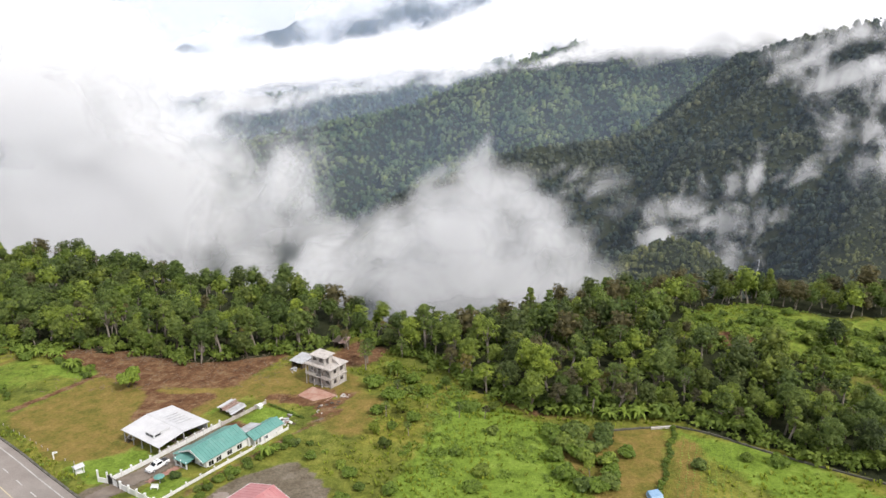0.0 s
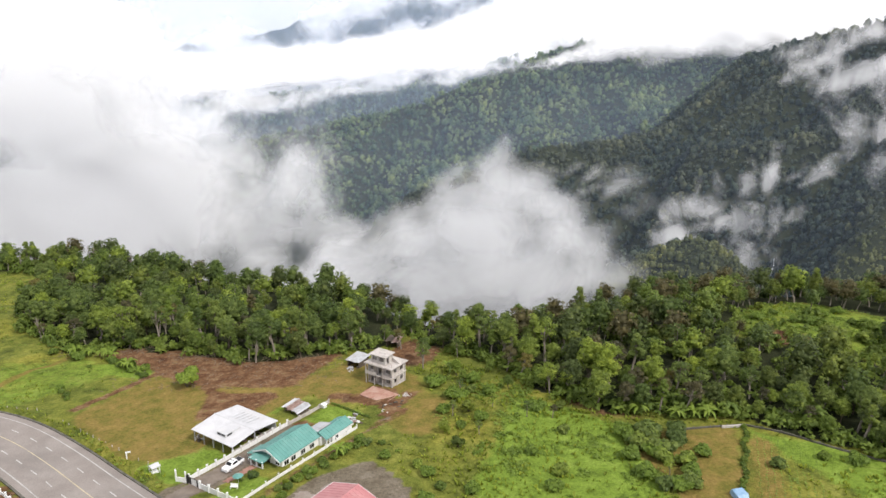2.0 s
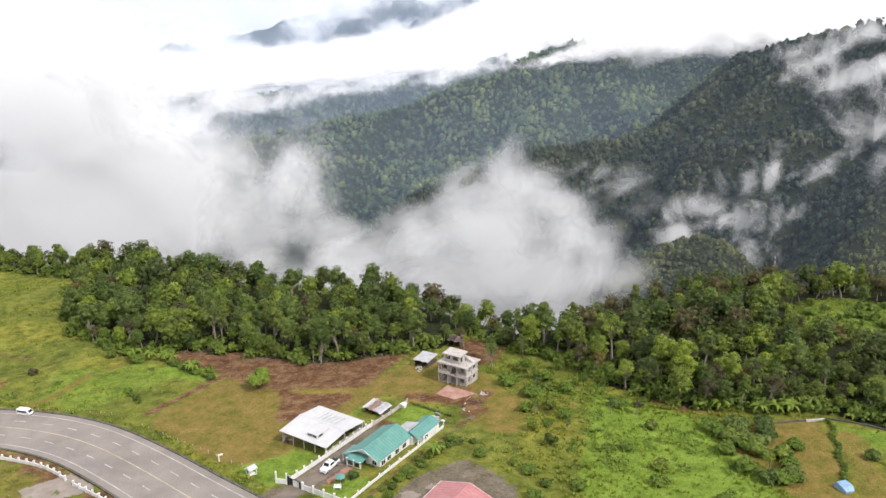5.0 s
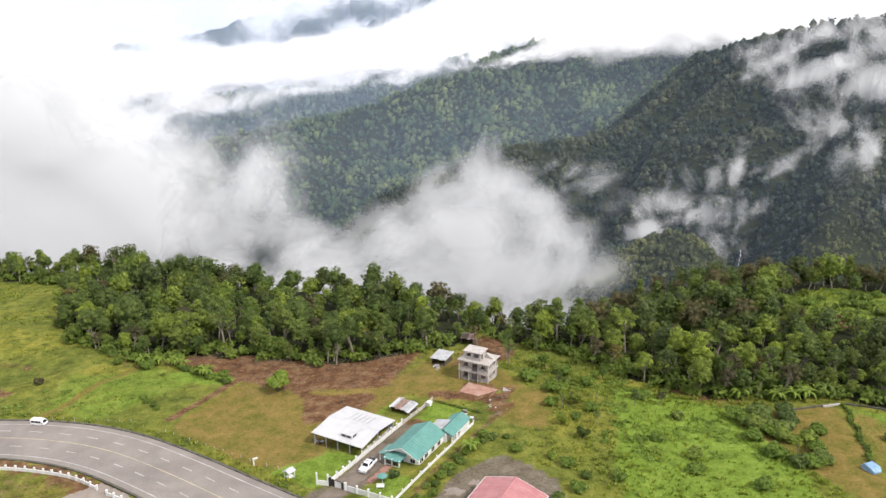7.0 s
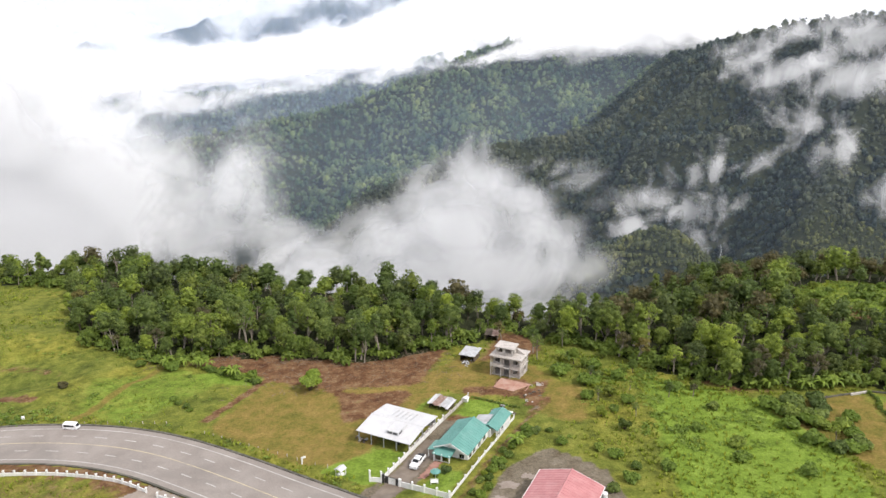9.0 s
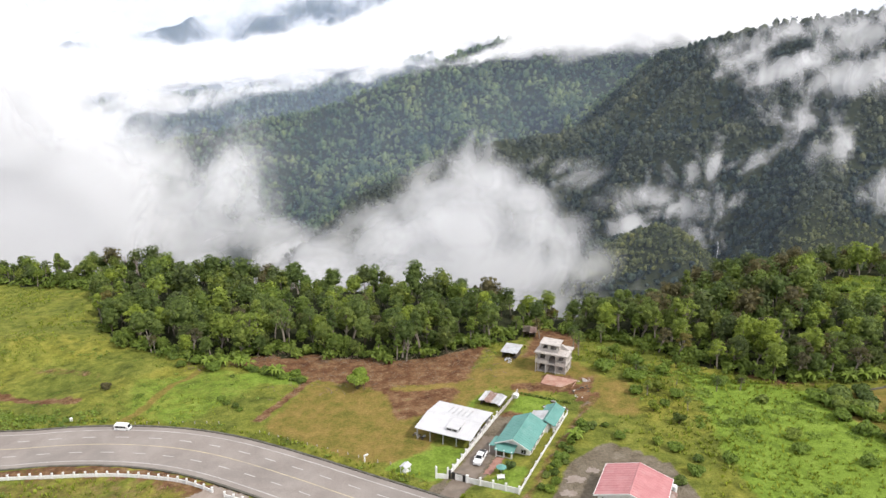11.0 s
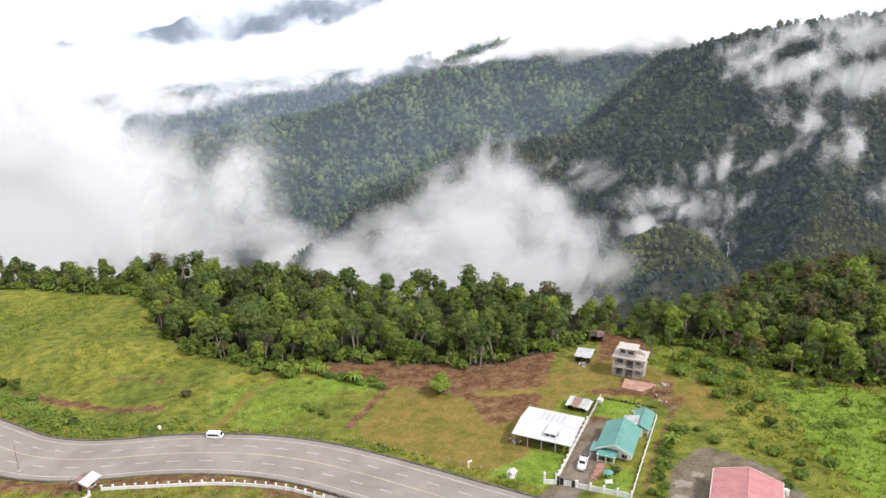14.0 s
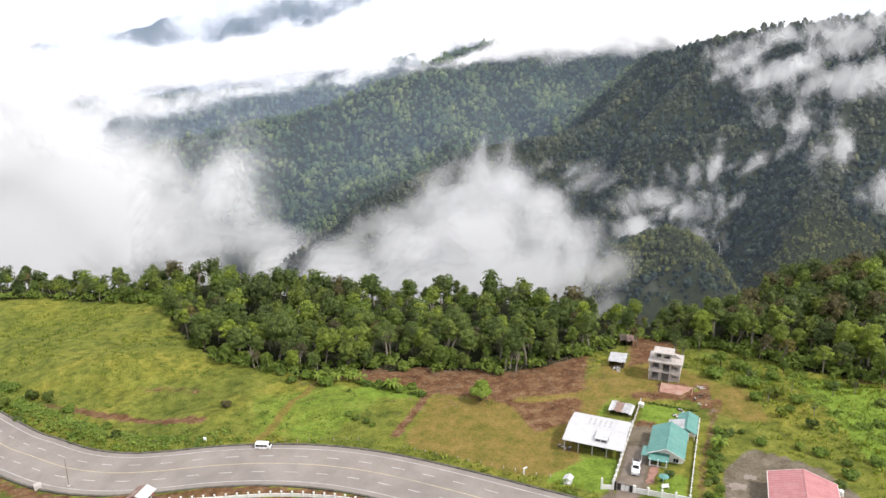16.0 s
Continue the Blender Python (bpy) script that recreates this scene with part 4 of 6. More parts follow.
def wood_sites():
    """Where the trees of the plateau stand: jittered, about 5.5 m apart."""
    gen = np.random.default_rng(11)
    fx, fy = np.array(WOOD_FRONT, float).T
    bx, by = np.array(WOOD_BACK, float).T
    sites = []
    for x in np.arange(-300, 176, 5.2):
        for y in np.arange(95, 375, 5.2):
            px, py = x + gen.uniform(-2.4, 2.4), y + gen.uniform(-2.4, 2.4)
            depth = py - np.interp(px, fx, fy)
            if depth < 0 or py > np.interp(px, bx, by) + 10:
                continue
            if inside(np.array([px]), np.array([py]), CLEARING)[0] and gen.random() < 0.93:
                continue
            small = 0.66 if -36 < px < -6 and py > 206 else 0.74 if px < -186 else 0.78 if px > 30 else 0.85 if depth > 25 else 1.0
            if px > 50 and (inside(np.array([px]), np.array([py + 13]), CLEARING)[0] or inside(np.array([px + 5]), np.array([py + 7]), CLEARING)[0]):
                small *= 0.62
            sites.append((depth, px, py, gen.uniform(0, 6.28), float(np.clip(gen.normal(0.84, 0.19), 0.42, 1.3)) * small, gen.random()))
    return sites


PROTO = [make_tree("tree", k, 100 + k) for k in range(len(TREE_KINDS))]
PROTO += [make_tree("tree", k, 200 + k) for k in (0, 1, 2, 3)]
KIND_OF = [0, 1, 2, 3, 4, 5, 6, 7, 8, 0, 1, 2, 3]
used = set()


def choose(r, depth):
    if r > 0.9 and depth > 8:
        return 8
    table = [0, 0, 1, 1, 2, 2, 9, 9, 10, 11, 3, 12, 4, 5, 5, 6, 6, 7, 8] if depth < 14 else [0, 0, 1, 1, 1, 2, 9, 10, 10, 11, 3, 4, 5, 6, 8]
    return table[int(r * len(table))]


sites = wood_sites()
rim = np.interp([s[1] for s in sites], *np.array(WOOD_BACK, float).T) - 12
sites = [s for i, s in enumerate(sites) if s[0] < 20 or s[2] > rim[i] or (i % 4 if s[0] < 40 else i % 5 < (4 if s[1] > 10 else 3))]
sites.sort(key=lambda s: s[0])
rest = []
count = 0
for depth, x, y, turn, size, r in sites:
    k = 8 if x > 15 and (turn * 7) % 1 < 0.22 else choose(r, depth)
    if count < 290 and -215 < x < 112:
        size *= 1.1 if x > 0 else 1.0
        if k not in used:
            used.add(k)
            PROTO[k].matrix_basis = stand(x, y, turn, size)
        else:
            copy_scaled(PROTO[k], x, y, turn, size)
        count += 1
    else:
        rest.append((x, y, turn, size, k))


def joined_woods():
    """The trees farther in, joined into one body of foliage and one of trunks."""
    low = {}
    for k in range(7):
        tall, wide, leaves, leaf, style, *_ = TREE_KINDS[k]
        low[k] = tree_shape(300 + k, tall, wide * 0.95, int(leaves * 0.36), leaf * 1.0, style)
    kinds = [LEAF, DEEP_LEAF, SHRUB, LEAF, BRIGHT, DEEP_LEAF, BROWN_LEAF, LEAF, SHRUB]
    groups = [([], [], [0]) for _ in kinds]
    gen = np.random.default_rng(61)
    TV, TF, tbase = [], [], 0
    for x, y, turn, size, k in rest:
        trunk, (v, f) = low[KIND_OF[k] % 7]
        m = np.array(stand(x, y, turn, size * gen.uniform(0.95, 1.18)))
        V, F, base = groups[int(gen.choice(len(kinds), p=(0.13, 0.18, 0.05, 0.12, 0.01, 0.17, 0.21, 0.09, 0.04) if x > 15 else (0.17, 0.17, 0.09, 0.15, 0.02, 0.14, 0.08, 0.11, 0.07)))]
        V.append(v @ m[:3, :3].T + m[:3, 3])
        F.append(f + base[0])
        base[0] += len(v)
        tv = np.concatenate(trunk.v)[:24]
        TV.append(tv @ m[:3, :3].T + m[:3, 3])
        q = np.array([fc for fc in trunk.f[:18] if len(fc) == 4])
        TF.append(q + tbase)
        tbase += len(tv)
    woods = thing("woodland", "dense green woodland along the rim of the valley", "woodland", kind="stuff")
    for (V, F, _), mat in zip(groups, kinds):
        a = tagged(new("foliage", big_mesh("foliage", np.concatenate(V), np.concatenate(F), mat)), kind="stuff")
        a.parent = woods
    b = tagged(new("trunks", big_mesh("trunks", np.concatenate(TV), np.concatenate(TF), BARK)), kind="stuff")
    b.parent = woods


joined_woods()


def undergrowth():
    """Bushes and saplings that close the foot of the woods."""
    gen = np.random.default_rng(31)
    shapes = []
    for k in range(4):
        g = np.random.default_rng(50 + k)
        clumps = [(g.normal() * 0.8, g.normal() * 0.8, g.uniform(0.5, 1.6), g.uniform(0.6, 1.1)) for _ in range(5)]
        v, f = leaf_cloud(g, clumps, 64, 0.46)
        shapes.append((v, f))
    fx, fy = np.array(WOOD_FRONT, float).T
    tones = [([], [], [0]), ([], [], [0])]
    for k in range(1420):
        x = gen.uniform(-215, 118) if k % 6 else gen.uniform(-300, -180)
        deep = gen.uniform(-1.5, 7) if k < 620 else gen.uniform(4, 40)
        if k > 720:
            x, deep = gen.uniform(0, 170), gen.uniform(5, 95)
        y = float(np.interp(x, fx, fy)) + deep
        if -112 < x < -52 and deep < 3 and gen.random() < 0.6:
            continue
        v, f = shapes[k % 4]
        m = np.array(stand(x, y, gen.uniform(0, 6.28), gen.uniform(0.6, 1.5)))
        V, F, base = tones[int(gen.random() < (0.75 if -145 < x < -108 else 0.15))]
        V.append(v @ m[:3, :3].T + m[:3, 3])
        F.append(f + base[0])
        base[0] += len(v)
    for (V, F, _), mat, word in zip(tones, (SHRUB, BRIGHT), ("tangled green", "bright young green")):
        tagged(new("undergrowth", big_mesh("undergrowth", np.concatenate(V), np.concatenate(F), mat)), word + " undergrowth along the foot of the woods", "undergrowth", kind="stuff")


undergrowth()


def hill_forest():
    """The forest on the hills across the valley: each crown a ragged heap of leaf sprays round a dark heart."""
    gen = np.random.default_rng(23)
    words = {SHADED_FAR_LEAF: "dense rainforest covering the steep hills, cloud shade put into its dark green", OLIVE_LEAF: "olive green trees on the low knoll in the valley",
             SUNLIT_RIDGE_LEAF: "rainforest on the second ridge, sunlight put into its yellow-green", SUNLIT_CREST_LEAF: "olive rainforest along the mountain crest, paler with painted sunlight", BLUE_LEAF: "dim blue-green rainforest on the third ridge"}
    bx, by = np.array(WOOD_BACK, float).T
    for y0, y1, step, rad, sprays, mat in ((290, 540, 6.2, 3.0, 8, SHADED_FAR_LEAF), (540, 600, 3.9, 2.2, 10, OLIVE_LEAF), (600, 800, 4.9, 2.9, 9, SHADED_FAR_LEAF), (800, 1150, 5.6, 3.4, 9, SHADED_FAR_LEAF),
                                           (1150, 1590, 8.2, 4.6, 10, SUNLIT_RIDGE_LEAF), (1590, 2100, 11, 6, 6, BLUE_LEAF)):
        xs, ys = np.meshgrid(np.arange(-0.66 * y1 - 60, 0.98 * y1 + 20, step), np.arange(y0, y1, step))
        x = (xs + gen.uniform(-0.75, 0.75, xs.shape) * step).ravel()
        y = (ys + gen.uniform(-0.75, 0.75, ys.shape) * step).ravel()
        z = mesh_z(x, y)
        up = mesh_z(x, y + 8) - z
        keep = (x > -0.66 * y - 60) & (x < 0.98 * y + 20) & (z > (-235 if y0 > 500 else -120)) & (up > -5.5) & (y > np.interp(x, bx, by) + 14)
        x, y, z = x[keep], y[keep], z[keep]
        n = len(x)
        r = rad * np.clip(np.exp(gen.normal(0, 0.36, n)), 0.45, 2.1)
        h = r * gen.uniform(1.05, 1.9, n)
        z = z + gen.uniform(-1.2, 1.2, n) * (rad / 2.5)
        foot = np.stack([x, y, z], 1)
        V, F, base = [], [], 0
        # the heart of the crown: a lean four-sided heap
        w = gen.uniform(0, 6.28, n)
        core = np.empty((n, 9, 3))
        for i in range(4):
            for lvl, (rr, hh) in enumerate(((0.62, 0.0), (0.55, 0.62))):
                a = w + 1.571 * (i + 0.5 * lvl)
                q = r * rr * gen.uniform(0.7, 1.3, n)
                core[:, lvl * 4 + i] = np.stack([x + q * np.cos(a), y + q * np.sin(a), z + h * hh * gen.uniform(0.8, 1.2, n)], 1)
        core[:, 8] = np.stack([x, y, z + h * 0.9], 1)
        tri = []
        for i in range(4):
            j = (i + 1) % 4
            tri += [(i, j, 4 + i), (j, 4 + j, 4 + i), (4 + i, 4 + j, 8)]
        V.append(core.reshape(-1, 3))
        F.append((np.array(tri)[None] + (np.arange(n) * 9)[:, None, None]).reshape(-1, 3))
        base += 9 * n
        for k in range(sprays):
            d = gen.normal(size=(n, 3))
            d[:, 2] = np.abs(d[:, 2]) * 1.1
            d[:, 1] -= 0.35
            d /= np.linalg.norm(d, axis=1)[:, None]
            c = foot + np.stack([d[:, 0] * r, d[:, 1] * r, h * (0.22 + 0.78 * d[:, 2])], 1) * gen.uniform(0.72, 1.08, n)[:, None]
            nrm = d + gen.normal(size=(n, 3)) * 0.45
            a1 = np.cross(nrm, gen.normal(size=(n, 3)))
            a1 /= np.linalg.norm(a1, axis=1)[:, None]
            a2 = np.cross(nrm, a1)
            a2 /= np.linalg.norm(a2, axis=1)[:, None]
            e = (rad * gen.uniform(0.24, 0.56, n) * np.sqrt(r / rad))[:, None]
            V.append(np.stack([c - a1 * e, c + a2 * e * 0.75 - d * e * 0.2, c + a1 * e * 0.8, c - a2 * e * 0.7], 1).reshape(-1, 3))
            q = np.arange(n) * 4 + base
            F.append(np.concatenate([np.stack([q, q + 1, q + 2], 1), np.stack([q, q + 2, q + 3], 1)]))
            base += 4 * n
        V, F = np.concatenate(V), np.concatenate(F)
        owner = np.concatenate([np.repeat(np.arange(n), 9)] + [np.repeat(np.arange(n), 4)] * sprays)
        # sunlight on crests and spurs is painted as paler leaves; dry marks those trees
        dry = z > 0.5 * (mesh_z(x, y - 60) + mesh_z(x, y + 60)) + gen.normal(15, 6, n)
        for pale in (False, True) if mat is SHADED_FAR_LEAF and y0 >= 600 else (False,):
            f = F[dry[owner[F[:, 0]]] == pale] if mat is SHADED_FAR_LEAF and y0 >= 600 else F
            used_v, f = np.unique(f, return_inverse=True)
            m = SUNLIT_CREST_LEAF if pale else mat
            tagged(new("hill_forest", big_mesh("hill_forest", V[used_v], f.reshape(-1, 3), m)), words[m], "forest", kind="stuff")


hill_forest()


# ---- buildings and yards ----
def plot_pose(x, y, turn=0.0, lift=0.0):
    px, py = place(x, y)
    return pose(px, py, gz(px, py) + lift, 0, 0, -33.7 + turn)


def ribbed(low0, low1, top0, top1, pitch, thick=0.08, rib=0.05):
    """One roof sheet from its lower edge to its upper, with ribs pressed into it."""
    l0, l1, t0, t1 = (Vector(p) for p in (low0, low1, top0, top1))
    run = (l1 - l0).length
    us, n = [(0.0, 0.0)], max(1, int(run / pitch))
    for k in range(n):
        c = (k + 0.5) / n
        w = 0.07 / run
        us += [(c - 1.6 * w, 0.0), (c - w, rib), (c + w, rib), (c + 1.6 * w, 0.0)]
    us.append((1.0, 0.0))
    v, f = [], []
    for u, h in us:
        a, b = l0.lerp(l1, u), t0.lerp(t1, u)
        up = Vector((0, 0, 1))
        v += [a + up * h, b + up * h, b - up * thick, a - up * thick]
    for i in range(len(us) - 1):
        p, q = 4 * i, 4 * i + 4
        f += [(p + k, p + (k + 1) % 4, q + (k + 1) % 4, q + k) for k in range(4)]
    f += [(0, 1, 2, 3), tuple(4 * (len(us) - 1) + k for k in (3, 2, 1, 0))]
    return Build().add(v, f)


def gable(parent, x0, x1, y0, y1, eave, ridge, mat, over=0.5, name="roof_slope", label="", pitch=0.85):
    """A ribbed sheet roof with its ridge along y: two slopes and a cap."""
    xm = (x0 + x1) / 2
    drop = (ridge - eave) / (xm - x0) * over
    for side in (-1, 1):
        xe = xm + side * ((x1 - x0) / 2 + over)
        part(name, ribbed((xe, y0 - over, eave - drop), (xe, y1 + over, eave - drop), (xm + side * 0.002, y0 - over, ridge), (xm + side * 0.002, y1 + over, ridge), pitch), mat, parent, label)
    part("ridge_cap", Build().prism([(xm - 0.24, ridge - 0.03), (xm, ridge + 0.12), (xm + 0.24, ridge - 0.03)], "y", y0 - over - 0.03, y1 + over + 0.03), mat, parent)


def barge(parent, x0, x1, y, eave, ridge, over, mat=None):
    """White boards along a gable's edge."""
    xm = (x0 + x1) / 2
    drop = (ridge - eave) / (xm - x0) * over
    for side in (-1, 1):
        xe = xm + side * ((x1 - x0) / 2 + over)
        b = Build().add([(xe, y, eave - drop - 0.3), (xm, y, ridge - 0.28), (xm, y, ridge + 0.04), (xe, y, eave - drop + 0.02),
                         (xe, y - 0.06, eave - drop - 0.3), (xm, y - 0.06, ridge - 0.28), (xm, y - 0.06, ridge + 0.04), (xe, y - 0.06, eave - drop + 0.02)],
                        [(0, 1, 2, 3), (7, 6, 5, 4), (0, 4, 5, 1), (1, 5, 6, 2), (2, 6, 7, 3), (3, 7, 4, 0)])
        part("barge_board", b, mat or WHITE, parent)


def shell(parent, x0, x1, y0, y1, z1, ridge, mat, low=-0.9):
    xm = (x0 + x1) / 2
    return part("wall", Build().prism([(x0, low), (x1, low), (x1, z1), (xm, ridge), (x0, z1)], "y", y0, y1), mat, parent)


def window(parent, axis, at, a, b, z0, z1, out, name="window"):
    """A framed pane on a wall across axis; out is the way it faces."""
    def slab(a0, a1, h0, h1, d0, d1):
        lo, hi = sorted((at + out * d0, at + out * d1))
        return (lo, hi, a0, a1, h0, h1) if axis == "x" else (a0, a1, lo, hi, h0, h1)
    w = part(name, Build().box(*slab(a, b, z0, z1, 0.005, 0.03)), GLASS, parent, "dark glass window")
    f = Build()
    for s in ((a - 0.08, a, z0 - 0.08, z1 + 0.08), (b, b + 0.08, z0 - 0.08, z1 + 0.08), (a, b, z1, z1 + 0.08), ((a + b) / 2 - 0.03, (a + b) / 2 + 0.03, z0, z1)):
        f.box(*slab(*s, 0.0, 0.06))
    part("window_frame", f, WHITE, w)
    part("window_sill", Build().box(*slab(a - 0.12, b + 0.12, z0 - 0.1, z0, 0.0, 0.14)), WHITE, w)
    return w


def teal_house():
    h = thing("house", "white bungalow with a teal metal gable roof and a porch", "house", plot_pose(0, 18))
    x0, x1, y0, y1 = 6.5, 13.9, -3.9, 8.0
    shell(h, x0, x1, y0 + 0.6, y1, 3.0, 4.55, WHITE)
    gable(h, x0, x1, y0, y1, 3.1, 4.75, TEAL, 0.5)
    barge(h, x0, x1, y0 - 0.52, 3.1, 4.75, 0.5)
    window(h, "y", y0 + 0.6, 11.9, 13.0, 1.1, 2.1, -1)
    for a in (-2.7, -0.6, 2.4, 5.2):
        window(h, "x", x1, a, a + 1.3, 1.0, 2.1, 1)
    for a in (2.2, 5.0):
        window(h, "x", x0, a, a + 1.2, 1.0, 2.1, -1)
    # porch in front, with its own low roof
    part("porch_floor", Build().box(6.8, 10.9, -6.2, -3.4, -0.9, 0.25), TILE, h, "red tiled porch floor")
    porch = Build()
    porch.slope([(6.6, -6.3, 2.4), (11.0, -6.3, 2.4), (11.0, -3.3, 2.85), (6.6, -3.3, 2.85)], 0.1)
    part("porch_roof", porch, TEAL, h)
    for x in (7.0, 8.8, 10.6):
        part("porch_column", Build().box(x - 0.14, x + 0.14, -6.1, -5.82, 0.25, 2.5), WHITE, h)
    for a, b in ((7.15, 8.65), (8.95, 10.45)):
        r = Build().box(a, b, -6.02, -5.9, 0.85, 0.95)
        for k in range(6):
            r.box(a + 0.05 + k * 0.27, a + 0.11 + k * 0.27, -6.0, -5.93, 0.25, 0.85)
        part("porch_railing", r, WHITE, h)
    part("door", Build().box(9.1, 10.1, y0 + 0.52, y0 + 0.59, 0.25, 2.3), DARK, h)
    part("porch_step", Build().box(7.6, 9.8, -7.0, -6.2, -0.7, 0.05), TILE, h)
    # awning on the drive side
    part("awning", Build().slope([(4.9, -5.2, 2.4), (6.45, -5.2, 2.75), (6.45, -1.0, 2.75), (4.9, -1.0, 2.4)], 0.1), TEAL, h)
    for y in (-5.0, -1.2):
        part("awning_post", Build().box(5.0, 5.14, y - 0.07, y + 0.07, -0.7, 2.45), WHITE, h)
    # lower wing behind
    shell(h, 11.7, 16.0, 10.5, 17.3, 2.6, 3.5, WHITE)
    shell(h, 11.7, 14.6, 8.0, 10.5, 2.6, 3.2, WHITE)
    gable(h, 11.7, 16.0, 8.5, 17.3, 2.7, 3.65, TEAL, 0.25, "wing_roof_slope")
    part("patch_sheet", Build().slope([(9.4, 8.6, 2.62), (13.2, 8.6, 3.56), (13.2, 13.4, 3.56), (9.4, 13.4, 2.62)], 0.05), IRON, h, "bluish grey patch of roof sheet")
    for y in (8.4, 9.4):
        part("wing_post", Build().box(15.7, 15.9, y + 0.2, y + 0.5, -0.9, 2.6), WHITE, h)
    window(h, "x", 16.0, 11.4, 12.4, 1.1, 2.0, 1)
    part("flower_bed", Build().box(6.8, 11.4, -7.9, -7.2, -0.8, -0.1), TILE, h, "brick planter by the porch")
    return h


def open_shed():
    s = thing("open_shed", "open-sided shed with a white metal roof and a raised vent", "shed", plot_pose(-6.2, 19.2))
    back = part("roof_slope", ribbed((-7.1, 7.0, 2.95), (7.1, 7.0, 2.95), (-7.1, 0.002, 3.75), (7.1, 0.002, 3.75), 0.6, 0.1, 0.035), ROOF_WHITE, s)
    roof = part("roof_slope", ribbed((-7.1, -7.0, 2.95), (7.1, -7.0, 2.95), (-7.1, -0.002, 3.75), (7.1, -0.002, 3.75), 0.6, 0.1, 0.035), ROOF_WHITE, s)
    part("ridge_cap", Build().prism([(-0.3, 3.73), (0, 3.86), (0.3, 3.73)], "x", -7.15, 7.15), ROOF_WHITE, roof)
    for k in range(5):
        x = -2.6 + k * 1.25
        part("skylight", Build().slope([(x, 1.2, 3.68), (x + 0.45, 1.2, 3.68), (x + 0.45, 5.2, 3.21), (x, 5.2, 3.21)], 0.03), IRON, back, "grey translucent roof strip")
    vent = part("vent_box", Build().prism([(-5.4, 3.15), (-5.4, 4.05), (-1.2, 4.1), (-1.2, 3.6)], "x", 0.2, 3.2), ROOF_WHITE, roof, "raised white roof vent with dark openings")
    for x in (0.45, 1.8):
        part("vent_opening", Build().box(x, x + 1.1, -5.43, -5.39, 3.4, 3.85), DARK, vent)
    part("vent_opening", Build().box(3.19, 3.23, -5.0, -3.6, 3.4, 3.85), DARK, vent)
    for x in (-6.6, -3.3, 0, 3.3, 6.6):
        for y in (-6.5, 0, 6.5):
            part("post", Build().box(x - 0.1, x + 0.1, y - 0.1, y + 0.1, -1.0, 3.0 + (0.7 if y == 0 else 0)), IRON, s)
    for y in (-6.5, 0, 6.5):
        part("beam", Build().box(-6.9, 6.9, y - 0.08, y + 0.08, 2.72 + (0.7 if y == 0 else 0), 2.9 + (0.7 if y == 0 else 0)), DARK_BARK, s)
    part("back_wall", Build().box(-6.6, 6.6, 6.4, 6.48, -1.0, 2.2), IRON, s, "grey sheet wall")
    part("side_wall", Build().box(6.42, 6.5, -6.3, 6.3, -1.0, 1.5), CONCRETE, s)
    return s


def heap(name, label, category, x, y, n, spread, size, mats, seed, on_plot=True, high=0.8):
    """A heap of odd boards, sheets and blocks."""
    gen = random.Random(seed)
    m = plot_pose(x, y) if on_plot else pose(x, y, gz(x, y))
    t = thing(name, label, category, m)
    for k in range(n):
        px, py = gen.gauss(0, spread * 0.5), gen.gauss(0, spread * 0.5)
        pz = high * max(0, 1 - math.hypot(px, py) / (spread * 1.3)) * gen.random()
        w = Matrix.Translation((px, py, pz)) @ Euler((gen.uniform(-0.3, 0.3), gen.uniform(-0.3, 0.3), gen.uniform(0, 3.1))).to_matrix().to_4x4()
        l, b, h = size * gen.uniform(0.5, 1.4), size * gen.uniform(0.12, 0.5), size * gen.uniform(0.04, 0.2)
        part("piece", Build().box(-l, l, -b, b, -0.25, h, w), gen.choice(mats), t)
    return t


def sheet_hut(name, label, m, w, d, h0, h1, roof, wall, strips=7, seed=1, crooked=0.12):
    """A small shed: posts, plank walls, a roof of overlapping iron sheets."""
    gen = random.Random(seed)
    t = thing(name, label, "shed", m)
    part("wall", Build().box(-w / 2 + 0.2, w / 2 - 0.2, d / 2 - 0.3, d / 2 - 0.2, -0.5, h1 - 0.1), wall, t)
    for s in (-1, 1):
        part("wall", Build().box(s * (w / 2 - 0.25) - 0.05, s * (w / 2 - 0.25) + 0.05, -d / 2 + 0.5, d / 2 - 0.3, -0.5, h0 - 0.15), wall, t)
    for x in (-w / 2 + 0.2, 0, w / 2 - 0.2):
        part("post", Build().box(x - 0.08, x + 0.08, -d / 2 + 0.2, -d / 2 + 0.36, -0.6, h0), DARK_BARK, t)
    r = part("roof", Build().box(-w / 2, w / 2, -d / 2 + 0.2, -d / 2 + 0.3, h0 - 0.1, h0 - 0.03), DARK_BARK, t)
    step = (w + 0.4) / strips
    for k in range(strips):
        a, b = -w / 2 - 0.2 + k * step, -w / 2 - 0.2 + (k + 1) * step + 0.06
        e, z = gen.uniform(-0.3, 0.3), (k % 2) * 0.03 + gen.uniform(0, crooked)
        part("roof_sheet", Build().slope([(a, -d / 2 - 0.3 + e, h0 + z), (b, -d / 2 - 0.3 + e, h0 + z), (b, d / 2 + 0.3 + e, h1 + z), (a, d / 2 + 0.3 + e, h1 + z)], 0.03), gen.choice(roof), r)
    return t


